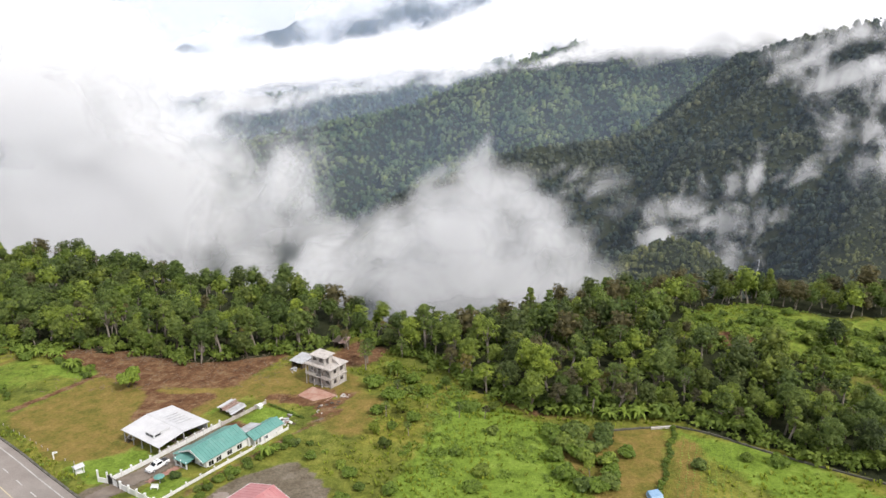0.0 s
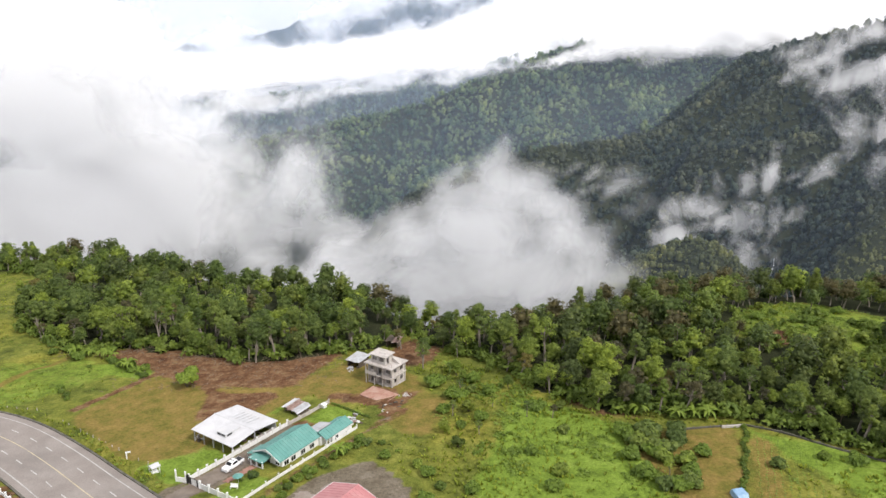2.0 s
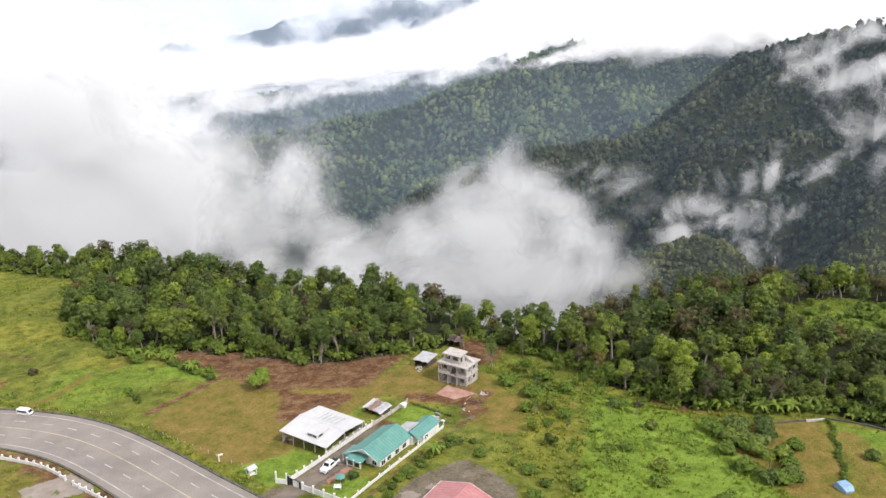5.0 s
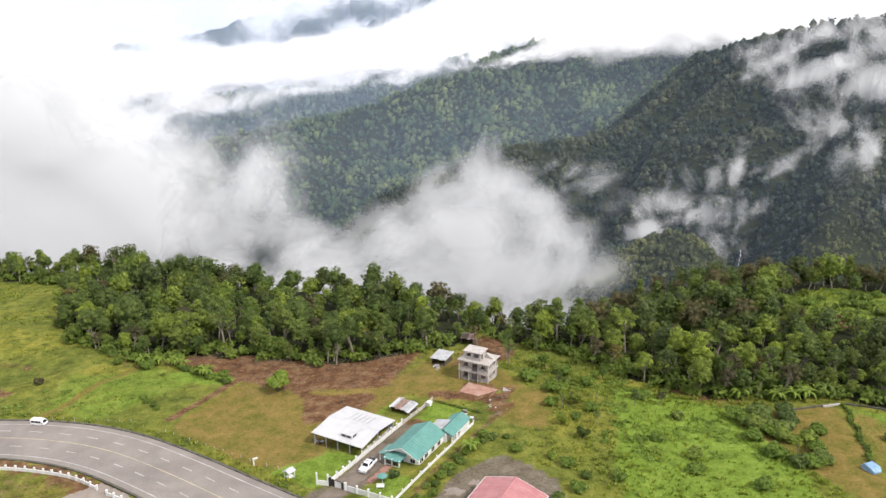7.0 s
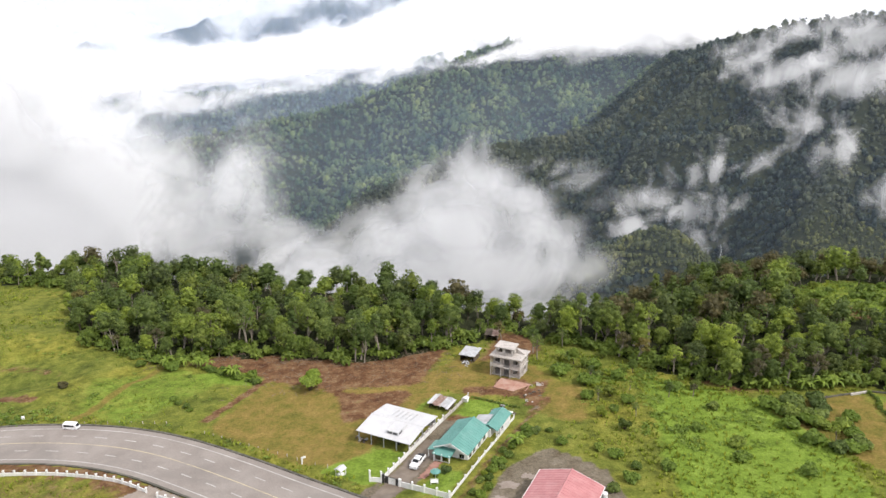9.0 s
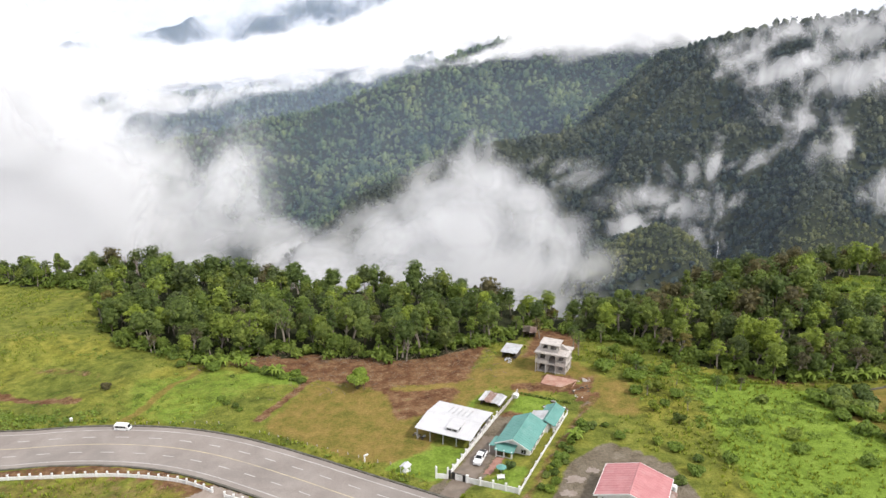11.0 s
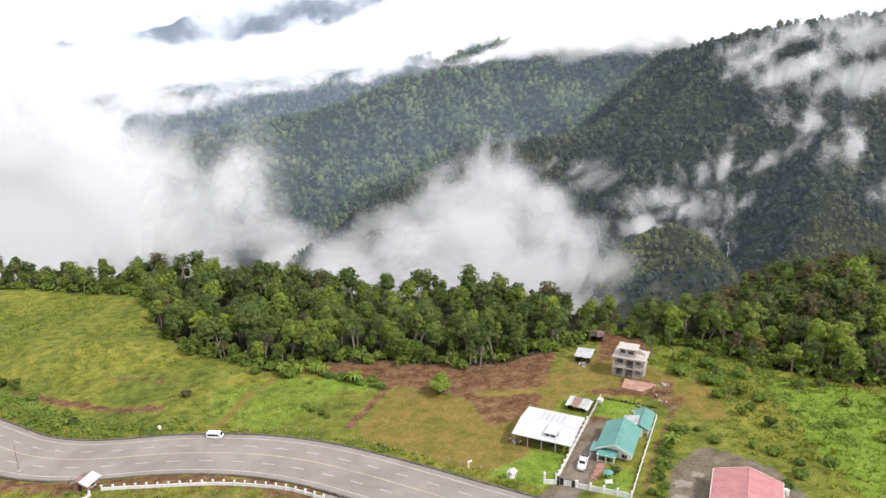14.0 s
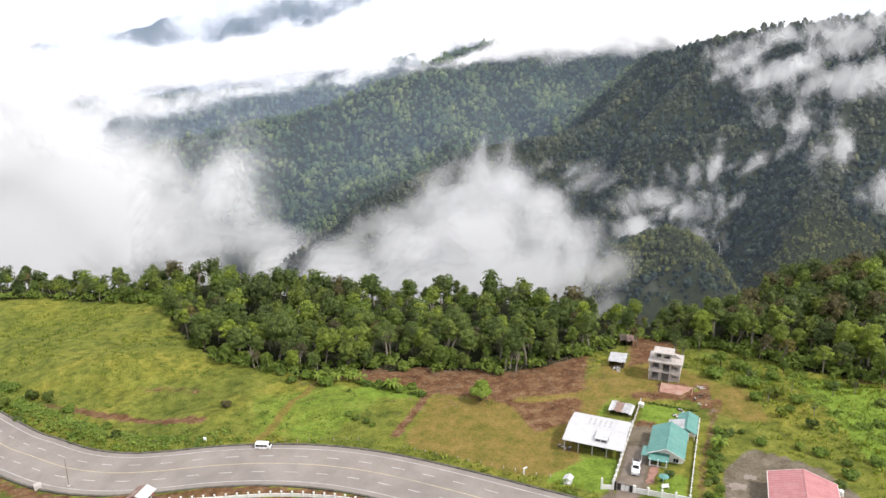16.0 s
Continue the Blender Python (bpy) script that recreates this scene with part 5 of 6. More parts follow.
def roadside_hut():
    t = thing("roadside_hut", "small roadside hut with a roof half white, half rusty", "shed", pose(-171, 155, gz(-171, 155), 0, 0, -24))
    shell(t, -1.9, 1.9, -1.9, 1.9, 1.9, 2.5, TILE, -0.7)
    for side, mat in ((-1, RUST), (1, ROOF_WHITE)):
        part("roof_slope", ribbed((side * 2.3, -2.3, 1.75), (side * 2.3, 2.3, 1.75), (side * 0.002, -2.3, 2.6), (side * 0.002, 2.3, 2.6), 0.45), mat, t)
    part("door", Build().box(-0.5, 0.4, -1.96, -1.9, -0.4, 1.6), DARK, t)
    window(t, "x", 1.9, -0.8, 0.4, 0.7, 1.4, 1)
    part("counter", Build().box(1.9, 2.5, -1.2, 1.2, 0.45, 0.55), DARK_BARK, t)


def red_house():
    h = thing("house", "pale house with a faded red metal gable roof", "house", plot_pose(37.8, 6.6))
    shell(h, -6.0, 6.0, -5.2, 4.8, 3.0, 4.75, WHITE)
    gable(h, -6.0, 6.0, -5.2, 4.8, 3.1, 4.95, PINK, 0.7)
    for y in (-5.92, 5.52):
        barge(h, -6.0, 6.0, y, 3.1, 4.95, 0.7)
    for s in (-1, 1):
        part("gutter", Build().box(s * 6.72 - 0.06, s * 6.72 + 0.06, -5.9, 5.5, 2.72, 2.9), WHITE, h)
    for a in (-5.2, -3.2, 1.0, 3.6):
        window(h, "y", -5.2, a, a + 1.2, 1.0, 2.2, -1)
    part("door", Build().box(-1.4, -0.4, -5.27, -5.21, -0.3, 2.1), DARK, h)
    for a in (-4, 0, 2.6):
        window(h, "x", -6.0, a, a + 1.3, 1.0, 2.1, -1)
        window(h, "x", 6.0, a, a + 1.3, 1.0, 2.1, 1)
    window(h, "y", 4.8, -3, -1.6, 1.0, 2.1, 1)
    part("lean_to", Build().slope([(6.1, -2.5, 2.5), (8.0, -2.5, 2.1), (8.0, 2.4, 2.1), (6.1, 2.4, 2.5)], 0.06), RUST, h)
    for y in (-2.3, 2.2):
        part("post", Build().box(7.75, 7.87, y - 0.06, y + 0.06, -0.7, 2.1), DARK_BARK, h)
    part("water_tank", Build().tube([(7.2, 3.4, -0.6), (7.2, 3.4, 2.9), (7.2, 3.4, 3.1)], [0.55, 0.55, 0.3], 12), WHITE, h, "white water tank")
    return h


def concrete_house():
    h = thing("unfinished_house", "unfinished grey concrete house of three storeys with open bays", "house", plot_pose(5.8, 62.0) @ Matrix.Diagonal((0.9, 0.95, 0.96, 1)))
    for z0, z1, x0, x1, y0, y1 in ((-1.2, 0.15, -4.6, 4.6, -3.3, 3.3), (2.95, 3.15, -5.0, 4.8, -4.2, 3.4), (5.95, 6.15, -5.3, 5.2, -4.3, 3.8)):
        part("floor_slab", Build().box(x0, x1, y0, y1, z0, z1), CONCRETE, h)
    for x in (-4.4, -1.4, 1.6, 4.4):
        for y in (-3.1, 0, 3.1):
            for z in (0.15, 3.15):
                part("column", Build().box(x - 0.16, x + 0.16, y - 0.16, y + 0.16, z, z + 2.8), CONCRETE, h)
    for x in (-4.7, -1.5, 1.6):
        part("balcony_column", Build().box(x - 0.13, x + 0.13, -4.1, -3.84, -1.0, 2.95), CONCRETE, h)
        part("balcony_column", Build().box(x - 0.13, x + 0.13, -4.1, -3.84, 3.15, 5.95), CONCRETE, h)

    def wall_with_hole(axis, at, a, b, z0, z1, holes):
        """A thin wall with real openings: piers, sills and lintels round each hole."""
        w = Build()

        def slab(p, q, h0, h1):
            if axis == "y":
                w.box(p, q, at - 0.08, at + 0.08, h0, h1)
            else:
                w.box(at - 0.08, at + 0.08, p, q, h0, h1)
        edge = a
        for p, q, s, t in holes:
            slab(edge, p, z0, z1)
            if s > z0:
                slab(p, q, z0, s)
            if t < z1:
                slab(p, q, t, z1)
            edge = q
        slab(edge, b, z0, z1)
        part("wall", w, CONCRETE, h)

    wall_with_hole("y", -2.9, -4.2, 4.2, 0.15, 2.95, [(-3.8, -1.8, 0.15, 2.5), (-0.9, 1.2, 0.15, 2.6), (2.2, 3.6, 1.1, 2.3)])
    wall_with_hole("y", -2.9, -4.2, 4.2, 3.15, 5.95, [(-3.7, -2.0, 4.0, 5.4), (-0.8, 1.2, 3.15, 5.5), (2.2, 3.6, 4.1, 5.3)])
    for x in (4.3, -4.3):
        wall_with_hole("x", x, -2.9, 3.0, 0.15, 2.95, [(-1.9, -0.7, 1.1, 2.3), (0.9, 2.1, 1.1, 2.3)])
        wall_with_hole("x", x, -2.9, 3.0, 3.15, 5.95, [(-1.9, -0.7, 4.1, 5.3), (0.9, 2.1, 4.1, 5.3)])
    wall_with_hole("y", 3.0, -4.2, 4.2, 0.15, 2.95, [(-3, -1.6, 1.1, 2.3), (1.4, 2.8, 1.1, 2.3)])
    wall_with_hole("y", 3.0, -4.2, 4.2, 3.15, 5.95, [(-3, -1.6, 4.1, 5.3), (1.4, 2.8, 4.1, 5.3)])
    part("balcony_railing", Build().box(-4.9, -0.6, -4.16, -4.08, 3.15, 3.95), CONCRETE, h)
    part("balcony_railing", Build().box(1.6, 4.7, -4.16, -4.08, 3.15, 3.95), CONCRETE, h)
    part("parapet", Build().box(-5.2, 5.1, -4.28, -4.16, 6.15, 6.35), CONCRETE, h)
    # room on the roof
    for x in (-3.4, -1.0, 1.6):
        for y in (-2.6, 0.6):
            part("column", Build().box(x - 0.15, x + 0.15, y - 0.15, y + 0.15, 6.15, 8.6), CONCRETE, h)
    wall_with_hole("y", -2.6, -3.4, 1.6, 6.15, 8.6, [(-3.0, -1.5, 7.1, 8.3), (-0.6, 1.1, 7.0, 8.3)])
    wall_with_hole("x", 1.6, -2.6, 0.6, 6.15, 8.6, [(-2.0, -0.9, 6.15, 8.3)])
    wall_with_hole("x", -3.4, -2.6, 0.6, 6.15, 8.6, [(-1.6, -0.4, 7.0, 8.2)])
    wall_with_hole("y", 0.6, -3.4, 1.6, 6.15, 8.6, [(-1.5, 0.0, 7.0, 8.2)])
    part("roof", Build().slope([(-4.0, -3.2, 8.75), (2.3, -3.2, 8.75), (2.3, 1.2, 8.95), (-4.0, 1.2, 8.95)], 0.2), CONCRETE, h)
    part("stair", Build().prism([(1.9, 6.15), (4.6, 6.15), (4.6, 6.3), (2.3, 7.5), (1.9, 7.5)], "y", 0.4, 1.4), CONCRETE, h, "bare concrete stair flight on the roof")
    for x, y in ((-4.4, 3.1), (4.4, 3.1), (4.4, -3.1)):
        part("starter_bar", Build().tube([(x, y, 6.1), (x + 0.05, y, 7.3)], [0.03, 0.03], 4), RUST, h)
    return h


def wall_run(name, label, pts, high, thick, gap, post_high, post_w, mat, world=True, coping=True):
    """A boundary wall along a line, with its panels and posts."""
    t = thing(name, label, "wall")
    t.matrix_basis = pose(pts[0][0], pts[0][1], 0)
    ox, oy = pts[0]
    line = np.array(pts, float)
    seg = np.hypot(*np.diff(line, axis=0).T)
    dist = np.concatenate([[0], np.cumsum(seg)])
    n = max(1, int(round(dist[-1] / gap)))
    at = [(np.interp(s, dist, line[:, 0]), np.interp(s, dist, line[:, 1])) for s in np.linspace(0, dist[-1], n + 1)]
    for (ax, ay), (bx, by) in zip(at, at[1:]):
        d = Vector((bx - ax, by - ay)).normalized()
        nx, ny = -d.y * thick / 2, d.x * thick / 2
        za, zb = gz(ax, ay), gz(bx, by)
        c = [(ax - ox + s * nx, ay - oy + s * ny, za + z) for s in (-1, 1) for z in (-0.6, high)] + [(bx - ox + s * nx, by - oy + s * ny, zb + z) for s in (-1, 1) for z in (-0.6, high)]
        part("panel", Build().add(c, [(0, 1, 5, 4), (2, 6, 7, 3), (1, 3, 7, 5), (0, 4, 6, 2), (0, 2, 3, 1), (4, 5, 7, 6)]), mat, t)
    for ax, ay in at:
        z = gz(ax, ay)
        b = Build().box(ax - ox - post_w, ax - ox + post_w, ay - oy - post_w, ay - oy + post_w, z - 0.6, z + post_high)
        if coping:
            k = post_w * 1.25
            b.box(ax - ox - k, ax - ox + k, ay - oy - k, ay - oy + k, z + post_high, z + post_high + 0.08)
        part("post", b, mat, t)
    return t


def gate():
    g = thing("gate", "metal drive gate with white and dark panels", "gate", plot_pose(0, 0))
    for k, x in enumerate((1.5, 2.35, 3.2, 4.05)):
        f = part("gate_panel", Build().box(x + 0.04, x + 0.8, -0.04, 0.04, 0.12, 1.75), WHITE if k in (1, 2) else DARK, g)
        part("panel_rail", Build().box(x + 0.04, x + 0.8, -0.06, 0.06, 1.75, 1.83), DARK, f)
    for x in (1.15, 5.0):
        part("gate_pillar", Build().box(x - 0.2, x + 0.2, -0.2, 0.2, -0.6, 2.1), DARK if x < 2 else WHITE, g)
    return g


teal_house()
open_shed()
red_house()
concrete_house()
sheet_hut("scrap_shed", "low shed roofed with silver and rusty iron sheets", plot_pose(-2.8, 36, -4), 5.6, 4.0, 1.2, 1.7, [IRON, IRON, ROOF_WHITE, RUST], DARK_BARK, 9, 3, 0.25)
sheet_hut("small_hut", "small plank hut with a grey iron roof", plot_pose(-8.5, 66.8), 4.6, 5.0, 2.0, 2.6, [IRON, IRON, RUST], DARK_BARK, 5, 4)
# only dark roof sheets here: the trees' shade is put into their colour
sheet_hut("small_hut", "hut under the trees with a rusty roof, dark sheets standing for their shade", pose(-31.5, 206, gz(-31.5, 206), 0, 0, -20), 4.0, 3.6, 2.1, 2.5, [RUST, RUST, DARK_BARK], DARK_BARK, 4, 5)
roadside_hut()
heap("scrap_heap", "heap of scrap boards and sheets behind the house", "scrap", 12.6, 37.6, 30, 3.2, 0.7, [IRON, RUST, WHITE, DARK_BARK], 2, high=1.3)
heap("rubble_heap", "pale rubble beside the building site", "rubble", 15.5, 57.0, 12, 1.8, 0.42, [CONCRETE, CONCRETE], 5, high=0.6)
heap("rubble_heap", "broken concrete and boards along the track", "rubble", 17.0, 49.5, 14, 3.2, 0.4, [CONCRETE, DARK_BARK, KERB], 6, high=0.5)
heap("shed_clutter", "odd boards and drums stored at the shed", "clutter", -12.6, 13.4, 10, 1.6, 0.5, [IRON, DARK_BARK, CONCRETE], 7, high=1.0)
heap("hut_clutter", "timber and scrap stacked by the small hut", "clutter", -8.0, 63.2, 10, 1.8, 0.7, [DARK_BARK, IRON], 8, high=0.7)
heap("shed_clutter", "stored materials under the white roof", "clutter", -5.0, 20.0, 14, 5.0, 0.9, [DARK_BARK, RUST, IRON, DARK], 9, high=1.2)

tank = thing("water_box", "small white concrete water box", "tank", plot_pose(1.6, 41))
part("body", Build().box(-0.65, 0.65, -0.55, 0.55, -0.5, 0.8), WHITE, tank)
part("lid", Build().prism([(-0.8, 0.8), (0.8, 0.8), (0.55, 1.0), (0, 1.1), (-0.55, 1.0)], "y", -0.7, 0.7), WHITE, tank)

slab = thing("foundation_slab", "red earth-stained concrete slab in front of the building site", "slab", plot_pose(9.6, 54))
part("slab", Build().box(-4.3, 4.3, -3.0, 2.8, -0.9, 0.22), REDSLAB, slab)
for _x in (-4.2, 0.2, 4.2):
    part("upstand", Build().box(_x - 0.1, _x + 0.1, -2.9, 2.7, 0.22, 0.36), REDSLAB, slab)


def plot_line(*pts):
    return [place(*p) for p in pts]


wall_run("boundary_wall", "white painted boundary wall with square pillars", plot_line((5.2, 0), (16.4, 0)), 1.25, 0.16, 2.8, 1.75, 0.17, WHITE)
wall_run("boundary_wall", "white painted boundary wall with square pillars", plot_line((16.4, 0.4), (16.4, 18), (16.5, 36.5)), 0.7, 0.12, 3.5, 1.05, 0.12, WHITE)
wall_run("boundary_wall", "white painted boundary wall with square pillars", plot_line((0.5, 0.8), (0.6, 14), (0.9, 29)), 1.0, 0.16, 2.4, 1.5, 0.17, WHITE)
wall_run("boundary_wall", "pale concrete boundary wall behind the sheds", plot_line((0.95, 29.5), (1.2, 43.5)), 0.9, 0.16, 3.4, 1.1, 0.14, CONCRETE)
wall_run("boundary_wall", "short white wall beside the gate", plot_line((-1.6, -0.8), (0.7, -0.1)), 1.1, 0.16, 2.2, 2.6, 0.14, WHITE)
gate()
wall_run("roadside_wall", "white roadside wall with a row of short posts", [tuple(p) for p in smooth_path([(-167.2, 152.6), (-161, 151.9), (-154.1, 150.7), (-146.9, 149.6), (-139.5, 148), (-130.4, 144.6), (-124, 141), (-119.2, 137.3)], 3)],
         0.75, 0.2, 2.45, 1.25, 0.17, WHITE)
wall_run("roadside_wall", "white roadside wall with a row of short posts", [(-116.4, 135), (-106.2, 127.6), (-95, 118), (-86, 110.4)], 0.75, 0.2, 2.45, 1.25, 0.17, WHITE)
wall_run("roadside_wall", "white return wall beside the hut", [(-169.2, 150.8), (-170.5, 146.5)], 0.9, 0.2, 2.4, 1.2, 0.17, WHITE)
wall_run("field_wall", "grey concrete wall along the wood's edge", [(37.5, 147.2), (46, 147.8), (54, 148.4), (61, 143.6), (69, 136.3), (78, 128.9), (92, 118), (110, 104)], 0.4, 0.3, 4.0, 0.55, 0.16, KERB, coping=False)
wall_run("field_wall", "pale length of low wall at the field corner", [(48.2, 147.5), (53.5, 148.0)], 0.5, 0.4, 8.0, 0.52, 0.2, CONCRETE, coping=False)


def ground_patch(name, label, poly, mat, lift=0.05, kind="structure"):
    """A laid surface following the ground."""
    xs, ys = [p[0] for p in poly], [p[1] for p in poly]
    gx, gy = np.meshgrid(np.arange(min(xs), max(xs) + 0.5, 0.5), np.arange(min(ys), max(ys) + 0.5, 0.5))
    w = gx.shape[1]
    hit = inside(gx, gy, poly) & (np.abs(road_off(gx, gy)).reshape(gx.shape) > HALF + 0.6)
    z = plateau_z(gx, gy) + fbm(gx / 9, gy / 9, 2) * 0.35 + lift
    i = (np.arange(gx.shape[0] - 1)[:, None] * w + np.arange(w - 1)[None, :]).ravel()
    f = np.stack([i, i + 1, i + w + 1, i + w], 1)
    f = f[hit.ravel()[f].all(1)]
    return tagged(new(name, big_mesh(name, np.stack([gx.ravel(), gy.ravel(), z.ravel()], 1), f, mat, True)), label, "paving", kind=kind)


ground_patch("drive", "stained concrete drive leading to the house", plot_poly((1.2, -7), (0.9, 20), (5.8, 20), (6.8, 9), (6.2, -8)), DRIVE, 0.1)
ground_patch("path", "red paved path in front of the porch", plot_poly((6.6, 4), (6.9, 12), (9.6, 12), (8.8, 4)), TILE, 0.12)
ground_patch("drive", "pale concrete apron joining the road", [(-121, 139), (-116, 143.5), (-108, 137.5), (-113, 131), (-123, 128), (-128, 134)], APRON, 0.09)


for _x, _y, _r in ((-39.9, 127.6, 1.7), (-44.6, 125.2, 2.2), (-47.6, 120.8, 1.8)):
    ground_patch("paving_patch", "pale worn concrete patch in the yard", [(_x + _r * (1.25 + 0.3 * math.sin(3 * k + _r)) * math.cos(0.63 * k), _y + _r * (0.8 + 0.2 * math.cos(4 * k)) * math.sin(0.63 * k)) for k in range(10)], APRON, 0.07)


# ---- vehicles ----
def wheels(t, xs, ys, r, w):
    for x in xs:
        for y in ys:
            s = 1 if x > 0 else -1
            tyre = part("wheel", Build().tube([(x - w / 2, y, r), (x + w / 2, y, r)], [r, r], 14), RUBBER, t)
            part("rim", Build().tube([(x + s * w * 0.5, y, r), (x + s * (w * 0.5 + 0.02), y, r)], [r * 0.6, r * 0.5], 10), IRON, tyre)


def loft(sections):
    """A closed body from outlines (y, [(x, z), ...]) of equal length."""
    b, n = Build(), len(sections[0][1])
    v = [(x, y, z) for y, ring in sections for x, z in ring]
    f = []
    for i in range(len(sections) - 1):
        for k in range(n):
            j = (k + 1) % n
            f.append((i * n + k, i * n + j, (i + 1) * n + j, (i + 1) * n + k))
    f += [tuple(range(n)), tuple(range((len(sections) - 1) * n, len(sections) * n))]
    return b.add(v, f)


def body_ring(w, low, high, soft=0.1):
    return [(-w + soft, low), (w - soft, low), (w, low + soft), (w, high - soft), (w - soft, high), (-w + soft, high), (-w, high - soft), (-w, low + soft)]


def pickup(m):
    t = thing("pickup_truck", "white double-cab pickup truck parked on the drive", "pickup", m)
    part("body", loft([(-2.6, body_ring(0.8, 0.45, 0.95)), (-2.45, body_ring(0.9, 0.38, 1.02)), (-1.2, body_ring(0.93, 0.35, 1.1)), (0.9, body_ring(0.93, 0.35, 1.12)), (2.55, body_ring(0.92, 0.4, 1.12)), (2.62, body_ring(0.88, 0.45, 1.05))]), CAR_WHITE, t)
    part("cab", loft([(-1.35, body_ring(0.84, 1.05, 1.13, 0.03)), (-0.7, body_ring(0.74, 1.05, 1.74)), (0.7, body_ring(0.74, 1.05, 1.78)), (1.05, body_ring(0.82, 1.05, 1.2, 0.05))]), CAR_WHITE, t)
    part("windscreen", Build().slope([(-0.7, -1.3, 1.2), (0.7, -1.3, 1.2), (0.62, -0.76, 1.7), (-0.62, -0.76, 1.7)], 0.03), GLASS, t)
    for s in (-1, 1):
        part("side_window", Build().slope([(s * 0.86, -0.75, 1.18), (s * 0.86, 0.75, 1.18), (s * 0.765, 0.65, 1.66), (s * 0.765, -0.62, 1.66)], 0.03), GLASS, t)
        part("headlight", Build().box(s * 0.68 - 0.16, s * 0.68 + 0.16, -2.63, -2.5, 0.7, 0.88), GLASS, t)
        part("mirror", Build().box(s * 1.0 - 0.08, s * 1.0 + 0.08, -0.95, -0.85, 1.12, 1.28), CAR_WHITE, t)
    part("rear_window", Build().slope([(-0.62, 0.74, 1.7), (0.62, 0.74, 1.7), (0.68, 1.0, 1.25), (-0.68, 1.0, 1.25)], 0.03), GLASS, t)
    part("load_bed", Build().box(-0.78, 0.78, 1.12, 2.5, 0.9, 1.14), DARK, t, "dark load bed")
    part("bumper", Build().box(-0.85, 0.85, -2.7, -2.55, 0.4, 0.6), IRON, t)
    part("roof_rack", Build().box(-0.5, 0.5, -0.1, 0.02, 1.78, 1.84), DARK, t)
    wheels(t, (-0.84, 0.84), (-1.65, 1.65), 0.38, 0.24)
    return t


def van(m):
    t = thing("van", "white passenger van with dark windows on the road's shoulder", "van", m)
    part("body", loft([(-2.5, body_ring(0.82, 0.4, 0.9)), (-2.3, body_ring(0.9, 0.32, 1.2)), (-1.75, body_ring(0.86, 0.3, 1.95, 0.12)), (-1.2, body_ring(0.92, 0.3, 2.12, 0.16)), (2.3, body_ring(0.92, 0.3, 2.12, 0.16)), (2.5, body_ring(0.86, 0.4, 1.95, 0.14))]), CAR_WHITE, t)
    for s in (-1, 1):
        for a, b in ((-1.35, -0.55), (-0.45, 0.75), (0.85, 2.1)):
            part("side_window", Build().slope([(s * 0.935, a, 1.15), (s * 0.935, b, 1.15), (s * 0.935, b, 1.75), (s * 0.935, a, 1.75)], 0.02), GLASS, t)
        part("headlight", Build().box(s * 0.66 - 0.16, s * 0.66 + 0.16, -2.5, -2.38, 0.72, 0.95), IRON, t)
        part("mirror", Build().box(s * 1.0 - 0.07, s * 1.0 + 0.07, -1.8, -1.7, 1.2, 1.45), DARK, t)
    part("windscreen", Build().slope([(-0.72, -2.32, 1.25), (0.72, -2.32, 1.25), (0.68, -1.8, 1.9), (-0.68, -1.8, 1.9)], 0.03), GLASS, t)
    part("rear_window", Build().slope([(-0.66, 2.52, 1.2), (0.66, 2.52, 1.2), (0.66, 2.5, 1.8), (-0.66, 2.5, 1.8)], 0.03), GLASS, t)
    part("bumper", Build().box(-0.85, 0.85, -2.58, -2.45, 0.35, 0.6), DARK, t)
    wheels(t, (-0.82, 0.82), (-1.6, 1.55), 0.34, 0.22)
    return t


pickup(plot_pose(4.3, 9.3, 4, 0.1))
_i = int(np.argmin(np.hypot(ROAD_LINE[:, 0] + 147, ROAD_LINE[:, 1] - 163.6)))
_p = ROAD_LINE[_i] + ROAD_LEFT[_i] * 7.2
van(pose(_p[0], _p[1], plateau_z(_p[0], _p[1]) + 0.1, 0, 0, math.degrees(math.atan2(ROAD_LEFT[_i][1], ROAD_LEFT[_i][0]))) @ Matrix.Diagonal((0.84, 0.78, 0.84, 1)))


# ---- small things of the yards and roadside ----
def shrine():
    t = thing("roadside_shrine", "small white roofed shrine on four posts", "shrine", pose(-78.9, 135.9, gz(-78.9, 135.9), 0, 0, -40) @ Matrix.Diagonal((0.8, 0.8, 0.9, 1)))
    gable(t, -1.0, 1.0, -1.1, 1.1, 2.0, 2.4, ROOF_WHITE, 0.2, pitch=0.5)
    for x in (-0.85, 0.85):
        for y in (-1.0, 1.0):
            part("post", Build().box(x - 0.09, x + 0.09, y - 0.09, y + 0.09, -0.4, 2.0), WHITE, t)
    part("plinth", Build().box(-0.7, 0.7, -0.8, 0.8, -0.4, 0.6), WHITE, t)


def post_thing(name, label, x, y, high, w, mat, arm=False):
    t = thing(name, label, "post", pose(x, y, gz(x, y), 0, 0, 25))
    part("post", Build().box(-w, w, -w, w, -0.4, high), mat, t)
    if arm:
        part("arm", Build().box(-0.2, 0.9, -w, w, high - 0.12, high + 0.22), mat, t)
    return t


shrine()
post_thing("sign_post", "white painted post with a short arm", -87.3, 141.5, 1.9, 0.12, WHITE, True)
post_thing("gate_post", "tall white post beside the gate", *place(-1.7, -0.8), 2.9, 0.12, WHITE)
post_thing("marker_stone", "white marker stone in the meadow", -160.2, 179.2, 0.8, 0.35, WHITE)
